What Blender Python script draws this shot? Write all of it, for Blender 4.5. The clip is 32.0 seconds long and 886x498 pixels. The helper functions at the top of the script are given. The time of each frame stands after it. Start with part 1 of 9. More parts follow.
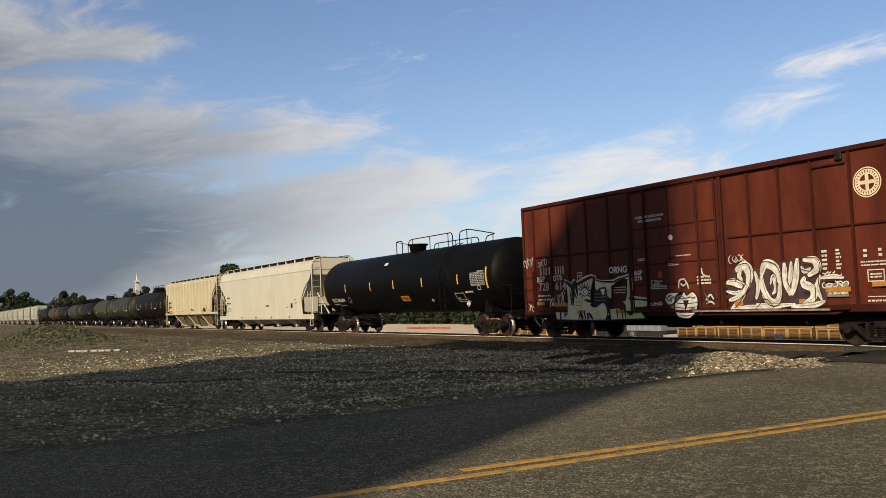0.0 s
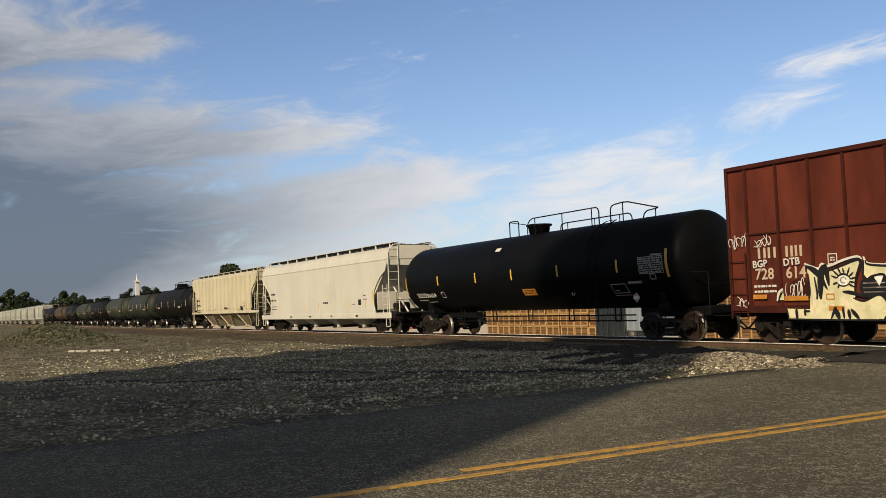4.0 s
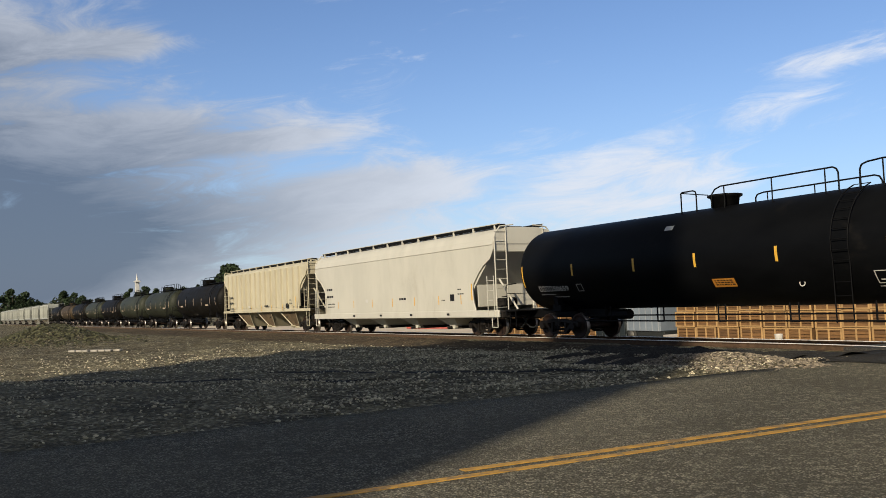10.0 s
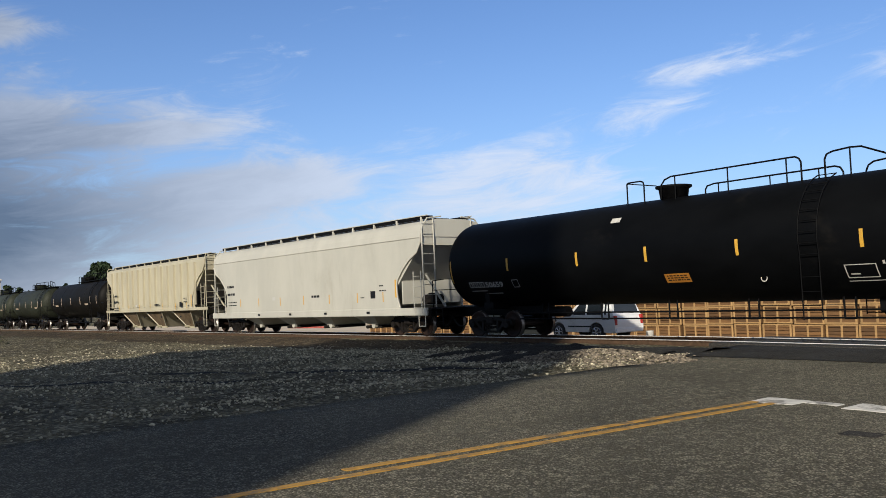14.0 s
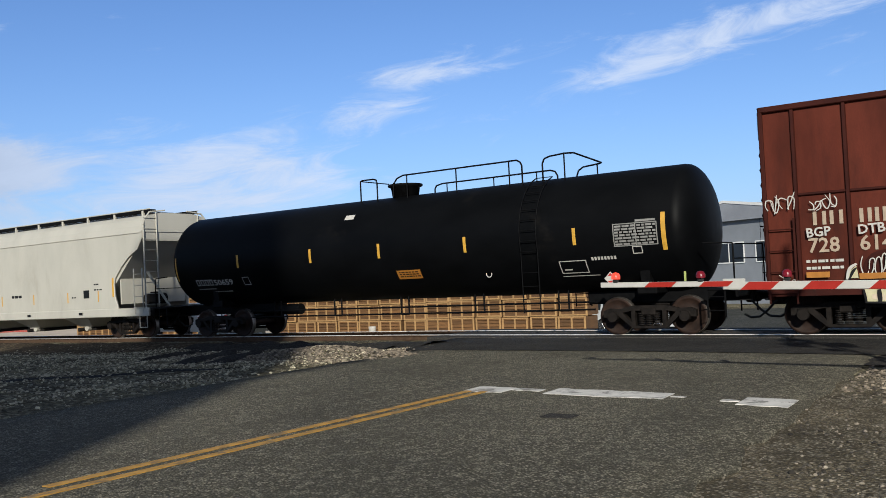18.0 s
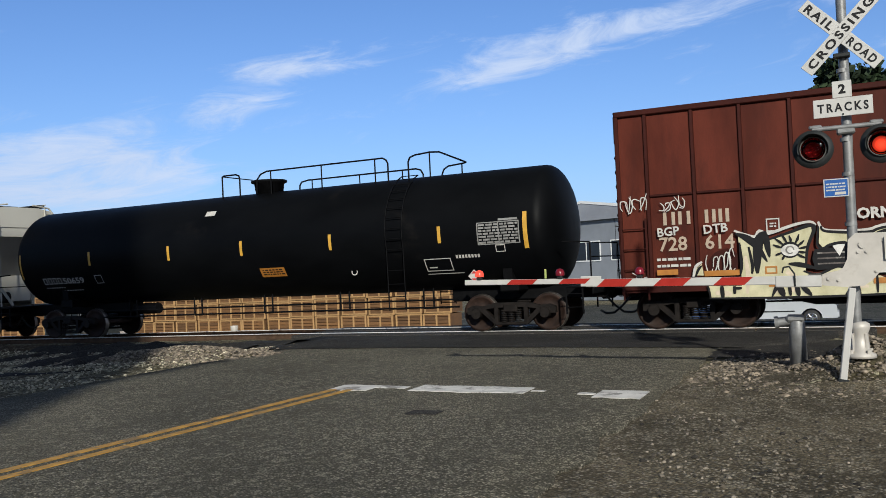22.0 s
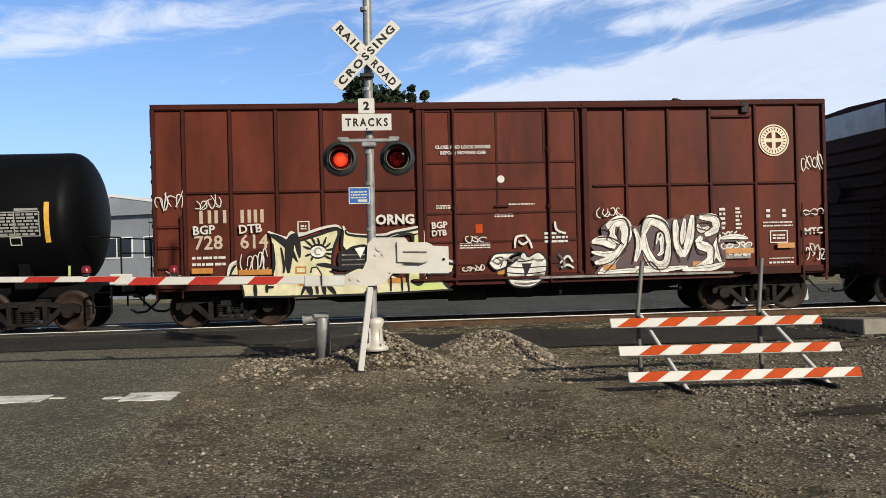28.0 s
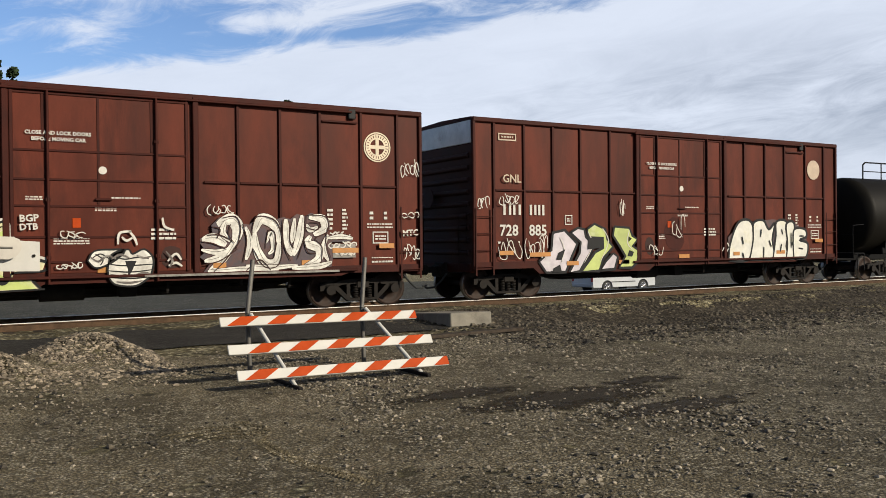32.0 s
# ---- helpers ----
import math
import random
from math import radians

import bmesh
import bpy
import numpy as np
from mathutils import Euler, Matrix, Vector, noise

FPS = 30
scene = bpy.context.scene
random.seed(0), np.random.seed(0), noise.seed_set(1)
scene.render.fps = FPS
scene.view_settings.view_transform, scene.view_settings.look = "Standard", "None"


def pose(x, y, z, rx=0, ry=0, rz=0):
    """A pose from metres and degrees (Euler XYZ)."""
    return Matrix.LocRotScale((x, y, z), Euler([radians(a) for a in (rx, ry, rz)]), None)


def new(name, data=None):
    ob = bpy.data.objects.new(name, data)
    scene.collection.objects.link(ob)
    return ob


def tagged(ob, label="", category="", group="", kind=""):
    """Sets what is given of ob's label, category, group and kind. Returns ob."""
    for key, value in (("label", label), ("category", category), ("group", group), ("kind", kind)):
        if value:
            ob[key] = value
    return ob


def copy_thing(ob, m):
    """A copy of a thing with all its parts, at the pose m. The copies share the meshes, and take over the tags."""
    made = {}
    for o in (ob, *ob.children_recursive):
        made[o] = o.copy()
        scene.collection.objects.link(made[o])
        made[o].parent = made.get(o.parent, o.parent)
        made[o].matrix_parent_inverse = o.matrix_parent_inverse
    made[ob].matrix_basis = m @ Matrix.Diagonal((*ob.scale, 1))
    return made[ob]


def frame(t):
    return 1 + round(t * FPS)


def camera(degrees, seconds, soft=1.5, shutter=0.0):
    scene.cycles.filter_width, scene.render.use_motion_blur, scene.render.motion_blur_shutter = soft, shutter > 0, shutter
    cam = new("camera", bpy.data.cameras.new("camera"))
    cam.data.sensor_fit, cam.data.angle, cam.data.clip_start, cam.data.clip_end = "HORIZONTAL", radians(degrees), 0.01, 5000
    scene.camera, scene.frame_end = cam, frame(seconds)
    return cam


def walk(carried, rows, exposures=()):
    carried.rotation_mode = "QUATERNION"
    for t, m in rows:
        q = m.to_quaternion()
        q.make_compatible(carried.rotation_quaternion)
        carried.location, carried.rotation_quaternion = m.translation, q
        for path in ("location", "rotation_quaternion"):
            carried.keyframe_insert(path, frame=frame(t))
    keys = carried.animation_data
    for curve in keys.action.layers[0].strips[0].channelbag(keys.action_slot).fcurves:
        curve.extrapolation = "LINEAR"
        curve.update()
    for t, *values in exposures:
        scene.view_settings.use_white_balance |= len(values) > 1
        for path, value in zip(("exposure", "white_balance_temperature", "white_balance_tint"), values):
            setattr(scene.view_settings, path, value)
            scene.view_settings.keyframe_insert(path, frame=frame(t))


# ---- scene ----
cam = camera(54.28, 32.0, soft=0.8)
EYE = (0.0, 0.0, 1.65)
TURNS = ((0, 59.55, 3.13, 2.13), (12, 59.55, 3.13, 2.13), (12.5, 59.38, 3.16, 2.10), (13, 57.68, 3.07, 2.11), (13.5, 54.46, 2.91, 2.18),
         (14, 51.80, 2.76, 2.21), (14.5, 49.42, 2.64, 2.25), (15, 46.46, 2.52, 2.26), (15.5, 43.65, 2.37, 2.30), (17.5, 35.74, 1.92, 2.71),
         (18, 33.68, 1.82, 2.65), (18.5, 30.84, 1.66, 2.66), (19, 28.07, 1.52, 2.64), (19.5, 24.83, 1.37, 2.62), (20, 24.71, 1.31, 2.68),
         (20.5, 24.78, 1.26, 2.68), (21, 24.78, 1.26, 2.67), (21.5, 24.78, 1.26, 2.67), (22, 24.78, 1.26, 2.67), (22.5, 24.78, 1.26, 2.67),
         (23, 24.78, 1.26, 2.67), (23.5, 24.73, 1.27, 2.67), (24, 20.18, 1.03, 2.51), (24.5, 14.56, 0.81, 2.25), (26.5, 5.03, 0.47, 1.94),
         (27, 2.03, 0.36, 1.71), (27.5, -1.79, 0.17, 1.63), (28, -5.35, 0.07, 1.44), (28.5, -8.89, -0.03, 1.37), (29, -12.00, -0.13, 1.25),
         (29.5, -18.81, -0.24, 0.87), (30, -21.34, -0.38, 0.92), (30.5, -22.46, -0.38, 0.68), (31, -25.60, -0.42, 0.74), (31.5, -26.53, -0.46, 0.65),
         (32, -30.73, -0.49, 0.57))
walk(cam, [(t, pose(*EYE, 90 + p, r, y)) for t, y, p, r in TURNS],
     exposures=((0, 0.0, 6850, 10), (4, 0.0, 6700, 10), (9, 0.0, 6300, 10), (13, -0.08, 5750, 10), (15, -0.12, 5550, 10), (19, -0.18, 5350, 10), (23, -0.23, 5280, 10), (24.5, -0.24, 5420, 10), (26.4, 0.06, 5620, 10), (28, 0.05, 5720, 10), (32, 0.0, 5950, 10)))

# ---- sun, sky ----
SUN_EL, SUN_AZ = 24.0, 31.0          # the light runs forward, leaning to the left by SUN_AZ degrees from the y axis
sun_to = Vector((math.sin(radians(SUN_AZ)) * math.cos(radians(SUN_EL)), -math.cos(radians(SUN_AZ)) * math.cos(radians(SUN_EL)), math.sin(radians(SUN_EL))))
lamp = bpy.data.lights.new("sun", "SUN")
lamp.energy, lamp.angle, lamp.color = 6.8, radians(1.1), (1.0, 0.85, 0.62)
sun = new("sun", lamp)
sun.rotation_euler = (-sun_to).to_track_quat("-Z", "Y").to_euler()


class Nodes:
    """Short hand for building node trees."""

    def __init__(self, tree):
        self.t = tree
        tree.nodes.clear()

    def add(self, kind, ins=None, **props):
        n = self.t.nodes.new(kind)
        if "operation" in props:
            n.operation, n.use_clamp = props["operation"], props.get("use_clamp", False)
        if "vector_operation" in props:
            n.operation = props["vector_operation"]
        if "data_type" in props:
            n.data_type, n.blend_type = props["data_type"], props["blend_type"]
        if "interpolation_type" in props:
            n.interpolation_type = props["interpolation_type"]
        for k, v in (ins or {}).items():
            if isinstance(v, bpy.types.NodeSocket):
                self.t.links.new(v, n.inputs[k])
            elif isinstance(v, bpy.types.Node):
                self.t.links.new(v.outputs[0], n.inputs[k])
            else:
                n.inputs[k].default_value = v
        return n

    def math(self, op, a, b=0.0, c=0.0, clamp=False):
        return self.add("ShaderNodeMath", {0: a, 1: b, 2: c}, operation=op, use_clamp=clamp)

    def mix(self, fac, a, b, blend="MIX"):
        n = self.add("ShaderNodeMix", {0: fac, 6: a, 7: b}, data_type="RGBA", blend_type=blend)
        return n.outputs[2]

    def ramp(self, fac, lo, hi):
        return self.add("ShaderNodeMapRange", {0: fac, 1: lo, 2: hi}, interpolation_type="SMOOTHSTEP")


def heading(deg, el=0.0):
    """A direction: degrees to the left of the y axis, degrees up."""
    a, e = radians(deg), radians(el)
    return (-math.sin(a) * math.cos(e), math.cos(a) * math.cos(e), math.sin(e))


world = bpy.data.worlds.new("world")
scene.world = world
world.use_nodes = True
w = Nodes(world.node_tree)
sky = w.add("ShaderNodeTexSky")
sky.sky_type, sky.sun_disc = "NISHITA", False
sky.sun_elevation, sky.sun_rotation = radians(SUN_EL), math.atan2(sun_to.x, sun_to.y)
sky.air_density, sky.dust_density, sky.ozone_density = 1.0, 0.6, 2.2
co = w.add("ShaderNodeTexCoord")
sep = w.add("ShaderNodeSeparateXYZ", {0: co.outputs["Generated"]})
up = w.math("MAXIMUM", sep.outputs[2], 0.0)
az = w.math("ARCTAN2", w.math("MULTIPLY", sep.outputs[0], -1.0), sep.outputs[1])      # radians to the left of the y axis
el = w.math("ADD", w.math("ARCSINE", sep.outputs[2]), w.math("MULTIPLY", az, 0.12))     # streaks rise to the right


def wisps(stretch, scale, detail, rough, warp):
    v = w.add("ShaderNodeCombineXYZ", {0: w.math("MULTIPLY", az, stretch[0]), 1: w.math("MULTIPLY", el, stretch[1]), 2: stretch[2]})
    return w.add("ShaderNodeTexNoise", {"Vector": v, "Scale": scale, "Detail": detail, "Roughness": rough, "Distortion": warp})


big = wisps((2.0, 6.5, 0.0), 1.6, 5.0, 0.55, 0.4)
fine = wisps((2.6, 10.0, 3.0), 3.4, 10.0, 0.67, 0.8)


def bank(deg, up_deg, long, thick, amount):
    """Cloud gathers round a place in the sky, stretched along the streaks; all in degrees."""
    a = w.math("DIVIDE", w.math("SUBTRACT", az, radians(deg)), radians(long))
    e = w.math("DIVIDE", w.math("SUBTRACT", el, radians(up_deg) + 0.12 * radians(deg)), radians(thick))
    q = w.math("ADD", w.math("MULTIPLY", a, a), w.math("MULTIPLY", e, e))
    return w.math("MULTIPLY", w.math("EXPONENT", w.math("MULTIPLY", q, -1.0)), amount)


BANKS = ((79.5, 16.3, 3.2, 0.9, 0.36), (87, 15.6, 2.5, 0.9, 0.30), (70, 10.6, 6, 0.6, 0.28), (90, 15, 12, 4.0, 0.34), (82, 10.2, 13, 1.9, 0.40), (86, 3, 22, 5.0, 0.50), (64, 7.0, 5.5, 1.7, 0.42), (46, 7.6, 8, 2.4, 0.23), (35, 13.6, 5.5, 0.7, 0.22),
         (20, 12.7, 6, 0.8, 0.24), (14, 14.6, 8, 1.0, 0.28), (34, 13.1, 4.0, 0.5, 0.18), (39, 10.8, 4.5, 0.9, 0.18), (48, 4, 11, 3.0, 0.18),
         (-9, 13.2, 3, 0.6, 0.18), (-21, 14.2, 5, 0.7, 0.24), (-48, 14.6, 12, 1.6, 0.34), (-60, 22, 30, 6, 0.25), (-10, 17.0, 16, 4.0, 0.16), (-30, 18.5, 14, 3.4, 0.26), (130, 25, 40, 20, 0.2))
more = bank(*BANKS[0])
for args in BANKS[1:]:
    more = w.math("ADD", more, bank(*args))
# a deck of white cloud whose upper edge rises to the right of the crossing
edge = w.math("ADD", el, w.math("MULTIPLY", w.math("SUBTRACT", big, 0.5), 0.10))
deck = w.math("MULTIPLY", w.ramp(edge, radians(10.6), radians(8.4)), w.ramp(az, radians(4), radians(-9)))
more = w.math("ADD", more, w.math("MULTIPLY", deck, 0.46))
dense = w.math("ADD", w.math("ADD", w.math("MULTIPLY", big, 0.34), w.math("MULTIPLY", fine, 0.66)), more)
cover = w.ramp(dense, 0.57, 0.86)
lumps = w.ramp(w.math("ADD", w.math("MULTIPLY", fine, 0.45), w.math("MULTIPLY", big, 0.55)), 0.30, 0.66)
dim = w.math("ADD", bank(95, 2.0, 26, 6.5, 0.98), bank(93, 11, 21, 13, 0.54))
grey = w.math("ADD", dim, w.math("MULTIPLY", w.math("SUBTRACT", 1.0, lumps), w.math("ADD", bank(92, 12, 30, 12, 0.30), w.math("ADD", bank(-46, 7.0, 34, 4.0, 0.62), 0.10))), clamp=True)
haze = w.math("POWER", w.math("SUBTRACT", 1.0, up, clamp=True), 6.5)
cloud = w.mix(grey, (7.6, 7.7, 8.0, 1), (1.15, 1.45, 1.98, 1))
blue = w.mix(1.0, sky, (0.90, 0.96, 1.12, 1), "MULTIPLY")
tinted = w.mix(w.math("MULTIPLY", haze, 0.50), blue, (4.6, 5.8, 7.6, 1))
mixed = w.mix(w.math("MULTIPLY", cover, 0.90), tinted, cloud)
overhead_tint = w.math("MULTIPLY", w.ramp(sep.outputs[2], 0.38, 0.72), 0.85)      # neutral grey added overhead, out of view, to make the shade darker and less blue
mixed = w.mix(overhead_tint, mixed, (1.75, 1.72, 1.62, 1))
w.add("ShaderNodeOutputWorld", {0: w.add("ShaderNodeBackground", {0: mixed, 1: 0.11})})


# ---- materials ----
def colour(c):
    return (*c[:3], 1.0)


def finish(name, base, rough=0.6, metal=0.0, vary=0.25, scale=3.0, grain=60.0, dirt=None, dirt_at=(0.55, 0.75), bump=0.15, each=0.0, coat=0.0, stretch=(1, 1, 1), emit=None, island=0.0, spec=0.5):
    """A surface: base colour, two scales of variation, dirt in blotches, fine relief."""
    m = bpy.data.materials.new(name)
    m.use_nodes = True
    n = Nodes(m.node_tree)
    tc = n.add("ShaderNodeTexCoord")
    mp = n.add("ShaderNodeMapping", {0: tc.outputs["Object"], 3: stretch})
    a = n.add("ShaderNodeTexNoise", {"Vector": mp, "Scale": scale, "Detail": 4.0, "Roughness": 0.6})
    b = n.add("ShaderNodeTexNoise", {"Vector": mp, "Scale": grain, "Detail": 3.0, "Roughness": 0.7})
    dark = tuple(x * (1 - vary) for x in base[:3])
    light = tuple(min(1, x * (1 + vary)) for x in base[:3])
    c = n.mix(n.ramp(a, 0.3, 0.7).outputs[0], colour(dark), colour(light))
    c = n.mix(n.math("MULTIPLY", n.ramp(b, 0.35, 0.65), vary * 0.6), c, colour(tuple(x * 0.6 for x in base[:3])))
    if dirt:
        d = n.add("ShaderNodeTexNoise", {"Vector": mp, "Scale": scale * 0.6, "Detail": 6.0, "Roughness": 0.7, "Distortion": 0.4})
        c = n.mix(n.math("MULTIPLY", n.ramp(d, *dirt_at), 0.75), c, colour(dirt))
    if each:
        info = n.add("ShaderNodeObjectInfo")
        c = n.mix(1.0, c, n.add("ShaderNodeCombineColor", {i: n.math("ADD", n.math("MULTIPLY", info.outputs["Random"], each), 1 - each / 2) for i in range(3)}).outputs[0], "MULTIPLY")
    if island:
        geo = n.add("ShaderNodeNewGeometry")
        c = n.mix(1.0, c, n.add("ShaderNodeCombineColor", {i: n.math("ADD", n.math("MULTIPLY", geo.outputs["Random Per Island"], island), 1 - island / 2) for i in range(3)}).outputs[0], "MULTIPLY")
    bm_ = n.add("ShaderNodeBump", {"Strength": bump, "Distance": 0.01, "Height": b})
    ins = {"Base Color": c, "Roughness": n.math("ADD", n.math("MULTIPLY", a, 0.25), rough - 0.12), "Metallic": metal, "Normal": bm_, "Coat Weight": coat, "Specular IOR Level": spec}
    if emit:
        ins["Emission Color"], ins["Emission Strength"] = colour(emit[:3]), emit[3]
    n.add("ShaderNodeOutputMaterial", {0: n.add("ShaderNodeBsdfPrincipled", ins)})
    return m


def soil(name, base, light, dark, pebble=26.0, bump=0.6, patch=0.35, wet=None, east=None):
    """Loose ground: patches, pebbles of several greys, relief; east: another soil that takes over along x, with its start and end."""
    m = bpy.data.materials.new(name)
    m.use_nodes = True
    n = Nodes(m.node_tree)
    tc = n.add("ShaderNodeTexCoord").outputs["Object"]
    a = n.add("ShaderNodeTexNoise", {"Vector": tc, "Scale": patch, "Detail": 5.0, "Roughness": 0.62})
    v = n.add("ShaderNodeTexVoronoi", {"Vector": tc, "Scale": pebble, "Randomness": 1.0})
    v2 = n.add("ShaderNodeTexVoronoi", {"Vector": tc, "Scale": pebble * 0.34, "Randomness": 1.0})
    g = n.add("ShaderNodeTexNoise", {"Vector": tc, "Scale": 90.0, "Detail": 4.0, "Roughness": 0.7})
    c = n.mix(n.ramp(a, 0.36, 0.64).outputs[0], colour(dark), colour(base))
    if east:
        base2, dark2, x0, x1 = east
        far = n.math("ADD", n.add("ShaderNodeSeparateXYZ", {0: tc}).outputs[0], n.math("MULTIPLY", n.math("SUBTRACT", a, 0.5), 9.0))
        c = n.mix(n.ramp(far, x0, x1).outputs[0], c, n.mix(n.ramp(a, 0.36, 0.64).outputs[0], colour(dark2), colour(base2)))
    tone = n.add("ShaderNodeSeparateColor", {0: v.outputs["Color"]})
    rich = n.ramp(n.add("ShaderNodeTexNoise", {"Vector": tc, "Scale": patch * 1.7, "Detail": 4.0, "Roughness": 0.6, "Distortion": 0.5}), 0.34, 0.62)
    c = n.mix(n.math("MULTIPLY", n.ramp(tone.outputs[0], 0.55, 0.92), n.math("ADD", n.math("MULTIPLY", rich, 0.8), 0.2)), c, colour(light))
    tone2 = n.add("ShaderNodeSeparateColor", {0: v2.outputs["Color"]})
    c = n.mix(n.math("MULTIPLY", n.ramp(tone2.outputs[1], 0.75, 0.95), 0.55), c, colour(light))
    c = n.mix(n.math("MULTIPLY", n.ramp(v.outputs["Distance"], 0.30, 0.62), 0.7), c, colour(tuple(x * 0.35 for x in dark)))
    c = n.mix(n.math("MULTIPLY", n.ramp(g, 0.4, 0.65), 0.45), c, colour(tuple(x * 0.5 for x in base)))
    if wet:
        c = n.mix(n.math("MULTIPLY", n.ramp(n.add("ShaderNodeTexNoise", {"Vector": tc, "Scale": 0.55, "Detail": 3.0}), 0.58, 0.68), 0.6), c, colour(wet))
    h = n.math("SUBTRACT", g, n.math("MULTIPLY", v.outputs["Distance"], 1.2))
    bm_ = n.add("ShaderNodeBump", {"Strength": bump, "Distance": 0.03, "Height": h})
    n.add("ShaderNodeOutputMaterial", {0: n.add("ShaderNodeBsdfPrincipled", {"Base Color": c, "Roughness": 0.92, "Normal": bm_, "Specular IOR Level": 0.2})})
    return m


def damp(name, base):
    """A soft-edged wet stain that thins out towards its rim."""
    m = bpy.data.materials.new(name)
    m.use_nodes = True
    n = Nodes(m.node_tree)
    tc = n.add("ShaderNodeTexCoord")
    g = n.add("ShaderNodeSeparateXYZ", {0: tc.outputs["Generated"]})
    dx, dy = n.math("SUBTRACT", g.outputs[0], 0.5), n.math("SUBTRACT", g.outputs[1], 0.5)
    rim = n.math("MULTIPLY", n.math("SQRT", n.math("ADD", n.math("MULTIPLY", dx, dx), n.math("MULTIPLY", dy, dy))), 2.0)
    a = n.add("ShaderNodeTexNoise", {"Vector": tc.outputs["Object"], "Scale": 3.4, "Detail": 7.0, "Roughness": 0.7})
    fac = n.ramp(n.math("SUBTRACT", n.math("MULTIPLY", a, 2.4), rim), 0.25, 0.85)
    g2 = n.add("ShaderNodeTexNoise", {"Vector": tc.outputs["Object"], "Scale": 60.0, "Detail": 4.0})
    c = n.mix(n.ramp(g2, 0.4, 0.65).outputs[0], colour(tuple(x * 0.5 for x in base)), colour(base))
    bs = n.add("ShaderNodeBsdfPrincipled", {"Base Color": c, "Roughness": 0.8, "Specular IOR Level": 0.2, "Normal": n.add("ShaderNodeBump", {"Strength": 0.7, "Distance": 0.02, "Height": g2})})
    n.add("ShaderNodeOutputMaterial", {0: n.add("ShaderNodeMixShader", {0: n.math("MULTIPLY", fac, 0.9), 1: n.add("ShaderNodeBsdfTransparent"), 2: bs})})
    return m


def clear(name, tint):
    """Coloured glass."""
    m = bpy.data.materials.new(name)
    m.use_nodes = True
    n = Nodes(m.node_tree)
    n.add("ShaderNodeOutputMaterial", {0: n.add("ShaderNodeBsdfPrincipled", {"Base Color": colour(tint), "Roughness": 0.06, "Transmission Weight": 1.0, "IOR": 1.12})})
    return m


def glow(name, tint, radius):
    """A lit lamp: hottest in the middle, dimmer towards its rim."""
    m = bpy.data.materials.new(name)
    m.use_nodes = True
    n = Nodes(m.node_tree)
    g = n.add("ShaderNodeVectorMath", {0: n.add("ShaderNodeTexCoord").outputs["Object"]}, vector_operation="LENGTH")
    hot = n.ramp(n.math("DIVIDE", g.outputs[1], radius), 1.0, 0.0)
    n.add("ShaderNodeOutputMaterial", {0: n.add("ShaderNodeEmission", {0: colour(tint), 1: n.math("ADD", n.math("MULTIPLY", hot, 1.9), 0.35)})})
    return m


